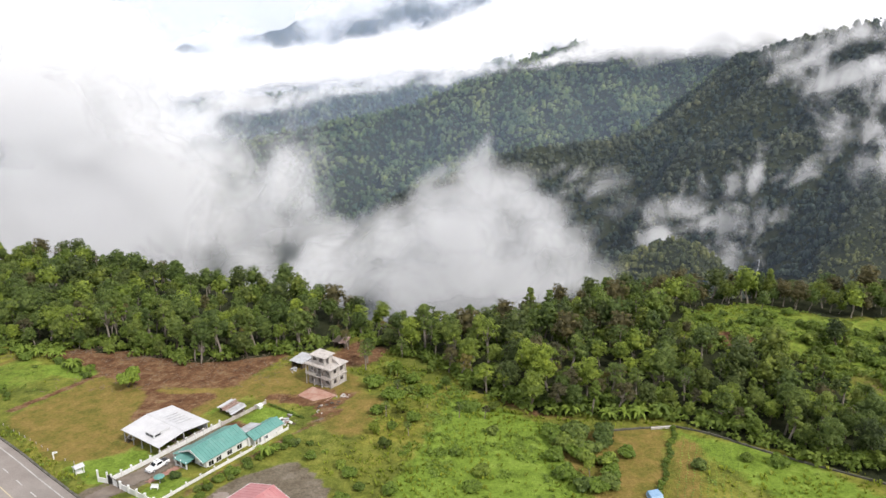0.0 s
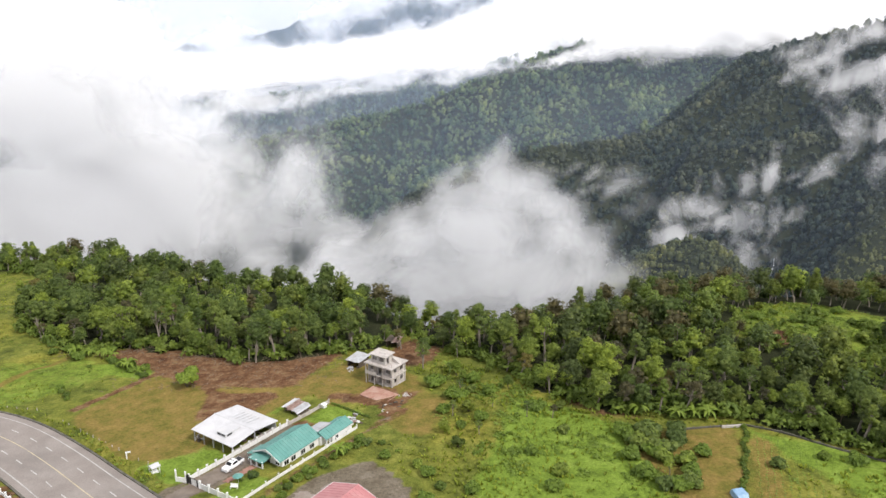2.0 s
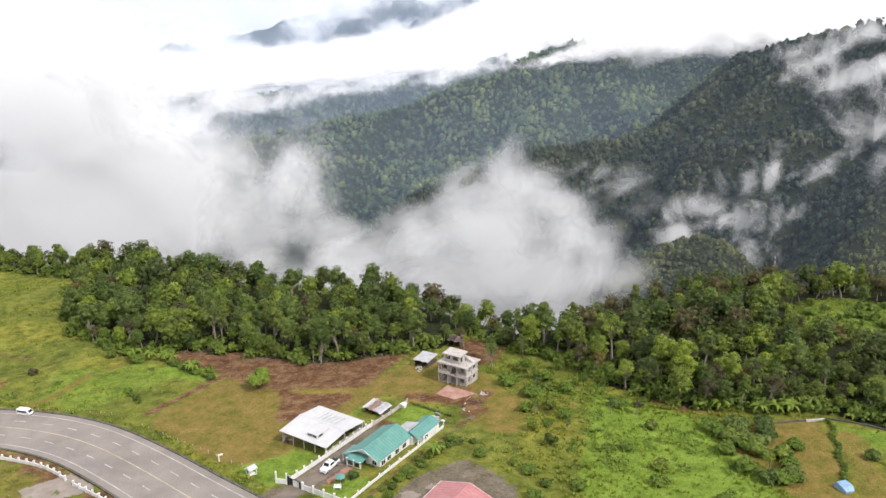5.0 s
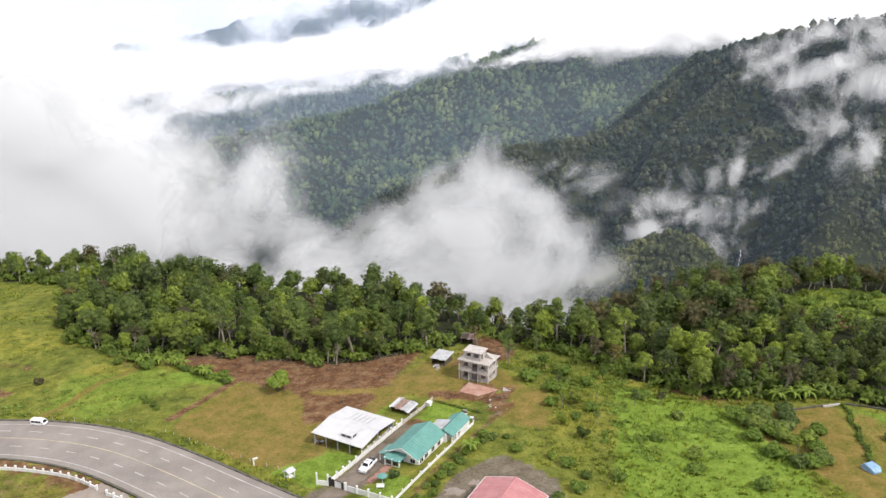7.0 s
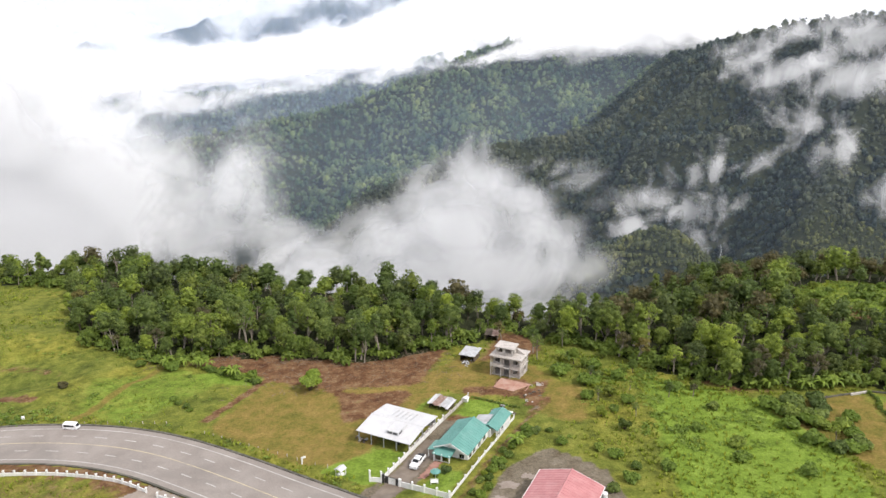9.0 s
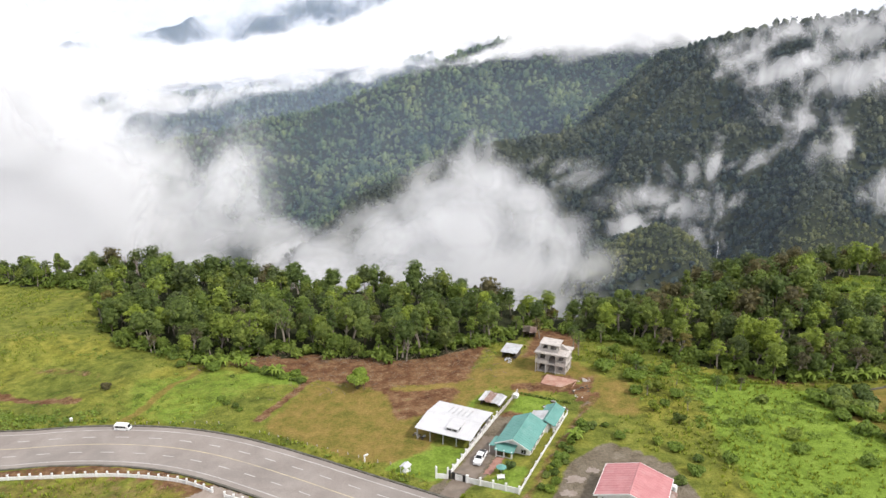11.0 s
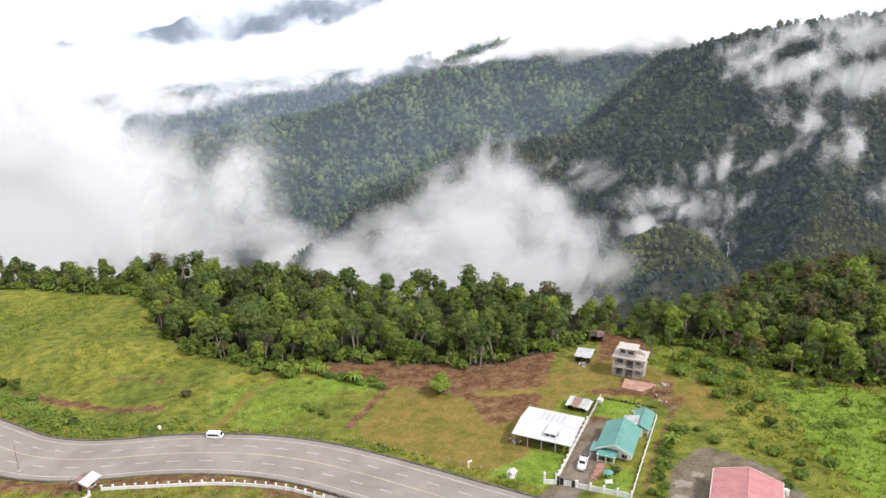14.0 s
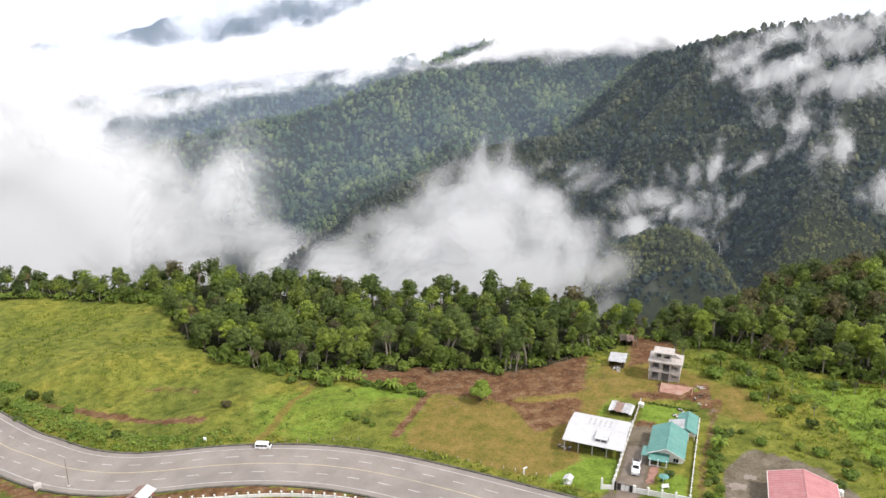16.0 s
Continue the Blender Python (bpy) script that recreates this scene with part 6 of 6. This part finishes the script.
post_thing("marker_stone", "pale concrete block at the roadside", -196, 167.2, 0.9, 0.8, CONCRETE)
_pole = thing("roadside_pole", "thin dark pole at the road's edge", "pole", pose(-189, 166, gz(-189, 166)))
part("pole", Build().tube([(0, 0, -0.5), (0, 0, 4), (0.05, 0, 7)], [0.06, 0.05, 0.04], 8), DARK_BARK, _pole)
part("footing", Build().box(-0.3, 0.3, -0.3, 0.3, -0.5, 0.25), CONCRETE, _pole)

first_post = None
for line in (((-111.5, 160.8), (-88.5, 143.8), 11), ((-146, 173.4), (-122, 168), 9), ((-84.5, 141), (-79, 138), 3)):
    (ax, ay), (bx, by), n = line
    for k in range(n):
        x, y = ax + (bx - ax) * k / (n - 1), ay + (by - ay) * k / (n - 1)
        if first_post is None:
            first_post = thing("fence_post", "weathered pale concrete fence post along the meadow", "post", group="roadside fence posts")
            part("post", Build().box(-0.06, 0.06, -0.06, 0.06, -0.4, 0.85).box(-0.075, 0.075, -0.075, 0.075, 0.85, 0.9), CONCRETE, first_post)
            first_post.matrix_basis = pose(x, y, gz(x, y))
        else:
            copy_thing(first_post, pose(x, y, gz(x, y), 2 * math.sin(k * 3), 3 * math.cos(k * 5), 20 * k))

umbrella = thing("garden_umbrella", "faded teal garden umbrella on the lawn", "umbrella", plot_pose(10.6, 5.4))
_b = Build()
for _k in range(8):
    _a, _c = math.radians(45 * _k), math.radians(45 * (_k + 1))
    _b.add([(0, 0, 2.3), (1.15 * math.cos(_a), 1.15 * math.sin(_a), 1.85), (1.15 * math.cos(_c), 1.15 * math.sin(_c), 1.85), (0, 0, 2.26), (1.15 * math.cos(_a), 1.15 * math.sin(_a), 1.8), (1.15 * math.cos(_c), 1.15 * math.sin(_c), 1.8)],
           [(0, 1, 2), (5, 4, 3), (1, 4, 5, 2)])
part("canopy", _b, TEAL, umbrella)
part("pole", Build().tube([(0, 0, -0.3), (0, 0, 2.3)], [0.04, 0.04], 8), WHITE, umbrella)
seat = thing("garden_bench", "white garden bench on the lawn", "bench", plot_pose(11.2, 3.7, 30))
part("seat", Build().box(-0.8, 0.8, -0.3, 0.3, 0.42, 0.5), WHITE, seat)
part("backrest", Build().box(-0.8, 0.8, 0.24, 0.3, 0.5, 1.0), WHITE, seat)
for _x in (-0.7, 0.7):
    part("leg", Build().box(_x - 0.05, _x + 0.05, -0.28, 0.28, -0.3, 0.42), WHITE, seat)
tarp = thing("tarpaulin", "blue tarpaulin over a small stack in the field", "tarpaulin", pose(41, 120, gz(41, 120), 0, 0, 15))
part("sheet", loft([(-1.6, body_ring(1.0, -0.3, 0.5)), (-0.8, body_ring(1.3, -0.3, 1.1)), (0.9, body_ring(1.2, -0.3, 1.3)), (1.7, body_ring(0.9, -0.3, 0.4))]), BLUE, tarp)


# ---- shrubs, palms and weeds ----
def make_bush(name, label, seed, wide, tall, leaves, leaf, mat, group="shrubs in the meadow"):
    gen = np.random.default_rng(seed)
    n = 8
    clumps = [(wide * 0.55 * math.cos(2.4 * i) * gen.uniform(0.5, 1), wide * 0.55 * math.sin(2.4 * i) * gen.uniform(0.5, 1), tall * gen.uniform(0.2, 0.7), wide * gen.uniform(0.32, 0.5)) for i in range(n)]
    t = thing(name, label, "shrub", group=group)
    stems = Build()
    for c in clumps:
        stems.tube([(0, 0, -0.3), (c[0] * 0.5, c[1] * 0.5, c[2] * 0.5), c[:3]], [0.06, 0.045, 0.02], 4)
    part("stems", stems, DARK_BARK, t)
    vs, fs, base = [], [], 0
    for v, f in [leaf_cloud(gen, clumps, leaves, leaf)] + [core_blob(gen, *c) for c in clumps]:
        vs.append(v)
        fs.append(f + base)
        base += len(v)
    foliage = new("foliage", big_mesh("foliage", np.concatenate(vs), np.concatenate(fs), mat))
    foliage.parent = t
    return t


def make_banana(name, label, seed, tall, n, mat, group="banana plants"):
    """A fountain of long arching leaves on a short stem."""
    gen = random.Random(seed)
    t = thing(name, label, "plant", group=group)
    part("stem", Build().tube([(0, 0, -0.3), (0.05, 0, tall * 0.35), (0, 0.05, tall * 0.55)], [0.16, 0.13, 0.08], 7), SHRUB, t)
    for k in range(n):
        w = 2.4 * k + gen.uniform(-0.3, 0.3)
        reach, rise, half = tall * gen.uniform(0.55, 0.8), tall * gen.uniform(0.2, 0.5), tall * 0.1
        c, s = math.cos(w), math.sin(w)
        v, f = [], []
        for i in range(6):
            u = i / 5
            r, z = reach * u, tall * 0.5 + rise * math.sin(u * 2.4) - tall * 0.28 * u * u
            h = half * math.sin(math.pi * (0.08 + 0.9 * u)) + 0.02
            v += [(r * c - h * s, r * s + h * c, z - h * 0.35), (r * c, r * s, z), (r * c + h * s, r * s - h * c, z - h * 0.35)]
        for i in range(5):
            a = 3 * i
            f += [(a, a + 1, a + 4, a + 3), (a + 1, a + 2, a + 5, a + 4)]
        part("leaf", Build().add(v, f), mat, t)
    return t


bush = {
    "lone": make_bush("bush", "round bright green bush standing in the field", 5, 2.9, 4.4, 1600, 0.3, LIME),
    "dark": make_bush("bush", "mid green shrub standing in the meadow", 6, 1.8, 2.2, 700, 0.28, LEAF),
    "light": make_bush("bush", "light green shrub among tall weeds", 7, 1.8, 1.9, 640, 0.28, LUSH),
    "low": make_bush("bush", "low bright green shrub in the grass", 8, 1.4, 1.4, 480, 0.26, SHRUB),
    "withered": make_bush("bush", "withered dark brown shrub alone in the meadow", 10, 1.8, 2.2, 420, 0.3, BROWN_LEAF),
    "dry": make_bush("bush", "pale green shrub with dry twigs", 9, 1.4, 2.3, 380, 0.3, GRASS),
}
banana = make_banana("banana_plant", "banana plant with long arching leaves", 3, 3.6, 9, LIME)
palm = make_banana("tree_fern", "tree fern with a star of arching fronds at the wood's edge", 4, 5.5, 12, SHRUB, "tree ferns")
placed = set()


def put(key, x, y, size=1.0, turn=0.0):
    src = bush.get(key) or {"banana": banana, "palm": palm}[key]
    if key in placed:
        return copy_scaled(src, x, y, turn, size)
    placed.add(key)
    src.matrix_basis = stand(x, y, turn, size)
    return src


for i, (key, x, y, size) in enumerate((
        ("lone", -87.2, 180.5, 1.35), ("withered", -156, 195.5, 0.9), ("light", -128.5, 203, 1.5), ("banana", -125, 204, 1.0), ("banana", -130, 205, 1.1), ("banana", -118, 203, 0.9),
        ("low", -109.5, 196, 1.5), ("low", -104, 194, 1.3), ("low", -113, 199, 1.2), ("light", -121, 208, 1.4), ("light", -134, 208, 1.3), ("low", -141, 212, 1.3), ("low", -138, 207, 1.4),
        # beside the track and the red house's yard
        ("low", -47.4, 130.8, 0.9), ("dark", -50.3, 127.4, 0.6), ("low", -52.5, 123.6, 0.8), ("light", -45.3, 133.8, 0.9), ("low", -43.1, 138.3, 0.9), ("banana", -39.6, 140.4, 1.0), ("light", -37.8, 143.5, 0.8),
        ("dark", -33.6, 145.4, 0.85), ("light", -29.4, 139.0, 0.9), ("dark", -22, 135, 0.8), ("light", -35.5, 146.8, 0.9), ("low", -30.4, 145.1, 0.8), ("dark", -44.6, 131.5, 0.5), ("dry", -49, 129.2, 0.6), ("dark", -56.5, 132.5, 0.8), ("low", -59, 131.2, 0.5),
        ("light", -19.5, 131, 1.1), ("low", -17, 126, 1.1), ("light", -20, 122, 1.1), ("dark", -24.8, 119, 0.9), ("low", -46.6, 115, 1.1), ("dark", -44.5, 112.5, 1.0),
        # the wild field
        ("dark", 11.5, 148, 1.0), ("dark", 8, 130.3, 1.15), ("light", -11.4, 168, 1.3), ("light", 3.1, 139.1, 1.0), ("light", 28.9, 136.3, 1.8), ("dark", 30.8, 144.9, 1.5), ("dark", 30.5, 133.7, 1.4), ("light", 26, 143, 1.6), ("light", 39.2, 135.9, 1.3),
        ("light", 6.1, 124.3, 1.2), ("light", 16.4, 117, 1.2), ("light", 6.7, 160.3, 1.4), ("dry", 12.5, 159.3, 1.2), ("dark", 35.4, 141.1, 1.5), ("light", -10.5, 124.7, 1.1), ("dry", -13, 142.7, 1.2), ("light", -7.1, 155.1, 1.2),
        ("dark", 27, 139.5, 1.6), ("dark", 33, 138, 1.4), ("light", 34, 128, 1.4), ("light", 31, 123, 1.5), ("light", -4, 170, 1.3),
        ("dry", -10, 160, 1.3), ("light", -14, 168, 1.6), ("light", -18, 176, 1.8), ("light", -8, 178, 1.4), ("dark", -9, 172, 0.9), ("low", -12, 152, 1.2), ("light", -16, 160, 1.2), ("dry", -16, 150, 1.2), 
        # the lots on the far side
        ("dark", 52.9, 130.4, 1.05), ("palm", 51.6, 153.4, 0.8), ("palm", 68.4, 147.5, 0.95), ("banana", 43.2, 152.5, 1.0), ("banana", 46.2, 151.8, 1.1),
        ("banana", 30.7, 155.3, 1.1), ("banana", 39, 153, 0.9), ("palm", 33, 157, 0.7), ("light", 60, 148, 1.2), ("low", 64, 133, 1.2), ("light", 70, 131, 1.3), ("palm", -13.5, 183, 0.7), ("banana", -15, 187, 0.8),
        # the foot of the bank by the bend and the meadow
        ("light", -205, 205, 1.2), ("low", -198, 198, 1.3), ("light", -190, 190.5, 1.3), ("dry", -183, 185.5, 1.3), ("low", -177, 183.5, 1.2), ("light", -212, 211, 1.4), ("dry", -220, 216, 1.5), ("light", -227, 222, 1.5), ("dry", -208, 217, 1.4),
        ("dry", -214, 222, 1.5), ("light", -222, 229, 1.5), ("low", -187, 194, 1.2), ("dry", -232, 235, 1.6), ("light", -201, 209, 1.2), ("dark", -213, 206, 0.8), ("low", -119, 177, 0.9), ("low", -121.5, 179.5, 0.9), ("low", -117.5, 174.5, 0.7), ("light", -123, 182, 0.7))):
    put(key, x, y, size, 1.7 * i)

# thicket in the corner of the wild field, and the hedge along the track
for i, (key, x, y, size) in enumerate((
        ("dark", 29.6, 143.7, 1.9), ("dark", 31, 137.4, 1.7), ("light", 23.6, 135.5, 1.4), ("dark", 36.3, 144.6, 1.6), ("light", 25.4, 128.6, 1.5), ("dark", 34.5, 132.5, 1.5), ("light", 25, 145.3, 1.6), ("dark", 33.3, 124, 1.4), ("dark", 27.8, 124.3, 1.3),
        ("light", -39.2, 141.3, 0.9), ("low", -46.9, 130.9, 1.1), ("light", -34.3, 145.5, 0.8), ("low", -49, 124.7, 1.0), ("low", -42.2, 136.2, 1.0), ("light", -44, 133.8, 0.7), ("low", -48.4, 128, 1.0), ("low", -51, 122.5, 1.0), ("low", -40.6, 139.6, 0.9), ("low", -36, 144, 0.9))):
    put(key, x, y, size, 1.9 * i)

# the row of low plants that parts the two lots
for i in range(17):
    u = i / 16
    put("low", 42.6 + 10.8 * u + 0.4 * math.sin(5 * i), 121.5 + 26 * u, 0.5 + 0.25 * ((i * 7) % 5) / 4, i)

for i in range(13):     # clipped hedge behind the house
    put("low", *place(2.4 + 1.1 * i, 43.5 - 0.09 * i), 0.36 + 0.1 * (i % 3) / 2, 2.0 * i)
for i in range(16):     # rank weeds at the edge of the cleared ground
    u, w = (i * 0.618) % 1, (i * 0.377) % 1
    put(("low", "banana", "light", "low")[i % 4], -122 + 21 * u, 201 - 9 * u + 9 * (w - 0.5), 0.6 + 0.7 * ((i * 0.73) % 1), i)

for i, (key, x, y, size) in enumerate((("light", 84, 212, 1.3), ("low", 90, 216, 1.3), ("light", 97, 207, 1.5), ("dark", 76, 208, 1.3), ("light", 104, 212, 1.2), ("low", 110, 206, 1.4), ("light", 116, 200, 1.6),
                                       ("dark", 107, 194, 1.7), ("light", 110, 186, 1.4), ("dry", 104, 184, 1.5), ("light", 118, 178, 1.5), ("dark", 124, 184, 1.6), ("low", 106, 172, 1.3), ("light", 113, 165, 1.4), ("dry", 120, 170, 1.4),
                                       ("dark", 100, 199, 1.5), ("light", 93, 208, 1.1), ("dark", 130, 196, 1.5), ("light", 128, 176, 1.6), ("dry", 88, 222, 1.2), ("light", 112, 218, 1.3), ("dark", 123, 162, 1.4))):
    put(key, x, y, size, 1.3 * i)
# open-crowned and dead trees that stand apart
for kind, x, y, size, turn in ((6, -22, 192, 0.62, 1.0), (6, -12, 195, 0.5, 2.0), (7, -3.5, 184, 0.55, 0.3), (4, -8, 208, 0.6, 2.2), (7, -10.5, 178, 0.5, 4.0), (5, 1, 172, 0.5, 1.2), (6, 16, 168, 0.6, 3.0), (6, -14, 158, 0.34, 1.0), (6, -8, 148, 0.3, 2.0), (6, 4, 156, 0.36, 4.0), (6, -4, 162, 0.32, 5.0), (8, 10, 155, 0.36, 1.0), (6, 30, 128, 0.34, 2.5), (6, -12, 170, 0.36, 0.5), (6, -22, 187.3, 0.62, 1.5), (8, -29, 203, 0.7, 2.5), (5, -12.6, 182, 0.6, 0.5), (2, 113, 190, 0.95, 1.0), (0, 116, 193, 0.7, 2.0), (4, 58.8, 246, 0.85, 1.0), (6, 84, 232, 0.9, 2.0), (3, 112, 236, 0.85, 1.0)):
    copy_scaled(PROTO[kind], x, y, turn, size)


def dead_tree(seed, tall):
    trunk, _ = tree_shape(seed, tall, tall * 0.3, 0, 0, "dead")
    t = thing("dead_tree", "bare pale dead tree with forked limbs", "tree", group="dead trees")
    part("trunk", trunk, BARK, t)
    return t


dead = dead_tree(41, 9.0)
dead.matrix_basis = stand(-149.5, 221.0)
for x, y, size in ((-176, 318, 1.2), (-168, 322, 1.35), (-160, 316, 1.2), (-182, 325, 1.2), (-105, 288, 1.4), (-72, 196, 0.9), (64, 170, 0.9), (-96, 290, 1.3)):
    copy_scaled(dead, x, y, x, size)


def scatter_weeds():
    """Tall weeds and grass tufts over the meadows."""
    gen = np.random.default_rng(77)
    V, F, base = [], [], 0
    n = 60000
    x, y = gen.uniform(-262, 118, n), gen.uniform(96, 345, n)
    mown, earth, gravel, wood, _ = surface_masks(x, y)
    off = road_off(x, y)
    wild = fbm(x / 16, y / 16, 3) + 0.25 * ((x > -26) & (x < 36) & (y < 190)) - 0.06
    verge = (off > HALF + 0.6) & (off < HALF + 3.2) & (x > -250)
    yard = inside(x, y, plot_poly((-14, -1), (-14, 44), (17, 44), (17, -1))) | inside(x, y, plot_poly((22, -12), (22, 26), (50, 26), (50, -12)))
    keep = (np.abs(off) > HALF + 0.6) & (mown < 0.3) & (earth < 0.5) & (gravel < 0.3) & (wood < 0.7) & ~yard & ((gen.random(n) < np.clip(np.where(x < -115, 0.16, 0.34) + 2.4 * wild, 0.02, 1)) | verge)
    keep &= (y > 0.9 * np.abs(x + 60) - 60)
    x, y = x[keep], y[keep]
    size = gen.uniform(0.25, 0.75, len(x)) * (1 + 1.2 * np.clip(fbm(x / 12, y / 12, 2), 0, 1)) * np.where(y > 240, 1.2, 1) * np.where(x < -115, 0.75, 1)
    z = land_z(x, y)
    z = z + verge_bank(x, y, road_off(x, y))
    for blade in range(4):
        w = gen.uniform(0, 6.28, len(x))
        dx, dy = np.cos(w), np.sin(w)
        out, half = size * gen.uniform(0.3, 0.9, len(x)), size * 0.28
        top = size * gen.uniform(0.5, 1.15, len(x))
        p = np.stack([np.stack([x - dy * half * 0.4, y + dx * half * 0.4, z - 0.05], 1), np.stack([x + dy * half * 0.4, y - dx * half * 0.4, z - 0.05], 1),
                      np.stack([x + dx * out + dy * half, y + dy * out - dx * half, z + top], 1), np.stack([x + dx * out - dy * half, y + dy * out + dx * half, z + top], 1)], 1)
        V.append(p.reshape(-1, 3))
        k = np.arange(len(x)) * 4 + base
        F.append(np.stack([k, k + 1, k + 2, k + 3], 1))
        base += 4 * len(x)
    me = big_mesh("meadow_weeds", np.concatenate(V), np.concatenate(F), GRASS)
    tagged(new("meadow_weeds", me), "tall green weeds and grass tufts over the meadow", "grass", kind="stuff")


scatter_weeds()


def scatter_clumps():
    """Leafy weed clumps that thicken in patches over the wild ground."""
    gen = np.random.default_rng(91)
    shapes = []
    for k in range(5):
        g = np.random.default_rng(150 + k)
        clumps = [(g.normal() * 0.75, g.normal() * 0.75, g.uniform(0.1, 0.6), g.uniform(0.35, 0.75)) for _ in range(6)]
        v, f = leaf_cloud(g, clumps, 34, 0.32)
        shapes.append((v * np.array([1.0, 1.0, 0.62]), f))
    n = 42000
    x, y = gen.uniform(-255, 150, n), gen.uniform(100, 320, n)
    mown, earth, gravel, wood, _ = surface_masks(x, y)
    off = road_off(x, y)
    patch = fbm(x / 13 + 5, y / 13, 3)
    field = (x > -9) & (x < 38) & (y < 190) & (y > 0.6 * (x + 20) + 95)
    hill = inside(x, y, CLEARING)
    bank = (off > HALF + 1.5) & (off < HALF + 9) & (x < -165)
    hedge = (off > HALF + 0.9) & (off < HALF + 2.4) & (x > -150) & (x < -76)
    chance = np.where(field, 0.06 + 3.6 * patch, np.where(hill, 0.4 + 2 * patch, np.where(bank, 0.85, np.where(hedge, 0.3, 0.015 + 1.1 * np.clip(patch - 0.03, 0, 1) * (x < -118)))))
    yard = inside(x, y, plot_poly((-14, -1), (-14, 44), (17, 44), (17, -1))) | inside(x, y, plot_poly((22, -12), (22, 26), (50, 26), (50, -12)))
    keep = (np.abs(off) > HALF + 1.2) & (mown < 0.4) & (earth < 0.5) & (gravel < 0.3) & (wood < 0.5) & ~yard & (gen.random(n) < chance)
    V, F, base = [], [], 0
    off_road = off[keep]
    for k, (px, py) in enumerate(zip(x[keep], y[keep])):
        v, f = shapes[k % 5]
        s = gen.uniform(0.45, 1.1) if px > -30 else gen.uniform(0.6, 1.4) if off_road[k] < HALF + 10 and px < -150 else gen.uniform(0.3, 0.75)
        m = np.array(stand(px, py, gen.uniform(0, 6.28), s))
        m[2, 3] += verge_bank(px, py, off_road[k])
        V.append(v @ m[:3, :3].T + m[:3, 3])
        F.append(f + base)
        base += len(v)
    tagged(new("weed_clumps", big_mesh("weed_clumps", np.concatenate(V), np.concatenate(F), LUSH)), "leafy green weed clumps over the wild field", "weeds", kind="stuff")


scatter_clumps()


def scatter_debris():
    """Felled branches, stumps and clods on the cleared ground."""
    gen = random.Random(12)
    logs = Build()
    for k in range(420):
        x, y = gen.uniform(-112, -46), gen.uniform(178, 206)
        if gen.random() < 0.2:
            x, y = gen.uniform(-140, -110), gen.uniform(203, 212)
        z, w, l = gz(x, y), gen.uniform(0, 3.14), gen.uniform(0.4, 2.0)
        l *= 0.6
        if k % 3 == 0:      # brush dragged to the foot of the woods
            x = gen.uniform(-118, -50)
            y = float(np.interp(x, *np.array(WOOD_FRONT, float).T)) + gen.uniform(-4.5, 1.5)
            z = gz(x, y) + gen.uniform(0, 0.5)
        logs.tube([(x - l * math.cos(w), y - l * math.sin(w), z + 0.05), (x, y, z + gen.uniform(0.08, 0.25)), (x + l * math.cos(w), y + l * math.sin(w), z + gen.uniform(0.05, 0.5))], [0.07, 0.06, 0.03], 4)
    tagged(new("felled_branches", logs.mesh("felled_branches", DRY_WOOD)), "felled branches strewn over the cleared red earth", "debris", kind="stuff")


scatter_debris()
for _k in range(9):
    _row = Build()
    for _i in range(26):
        _u = _i / 25
        _x, _y = 54.6 + 1.15 * _k - 9.5 * _u + 0.15 * math.sin(5 * _i + _k), 144.5 - 0.95 * _k - 25 * _u
        _z, _w, _h = gz(_x, _y), 0.24 + 0.07 * math.sin(7 * _i + 2 * _k), 0.14 + 0.06 * math.cos(11 * _i + _k)
        _row.add([(_x - _w, _y - 0.45, _z - 0.1), (_x + _w, _y - 0.45, _z - 0.1), (_x + _w, _y + 0.45, _z - 0.1), (_x - _w, _y + 0.45, _z - 0.1), (_x + 0.05, _y, _z + _h)], [(0, 1, 4), (1, 2, 4), (2, 3, 4), (3, 0, 4)])
    tagged(new("crop_row", _row.mesh("crop_row", LUSH)), "row of low green crops in the small field", "crops", "crop rows", "stuff")
falls = thing("waterfall", "thin white waterfall on the forested slope", "waterfall")
_f, _last = Build(), None
for _k in range(9):
    _u = _k / 8
    _x, _y = 311 - 27 * _u + 0.8 * math.sin(_k * 1.9), 676 - 52 * _u
    _p = (_x, _y, float(mesh_z(np.array([_x]), np.array([_y]))[0]) + 4.6)
    if _last:
        _f.tube([_last, _p], [0.2, 0.24], 6)
    _last = _p
part("stream", _f, WATER_WHITE, falls)
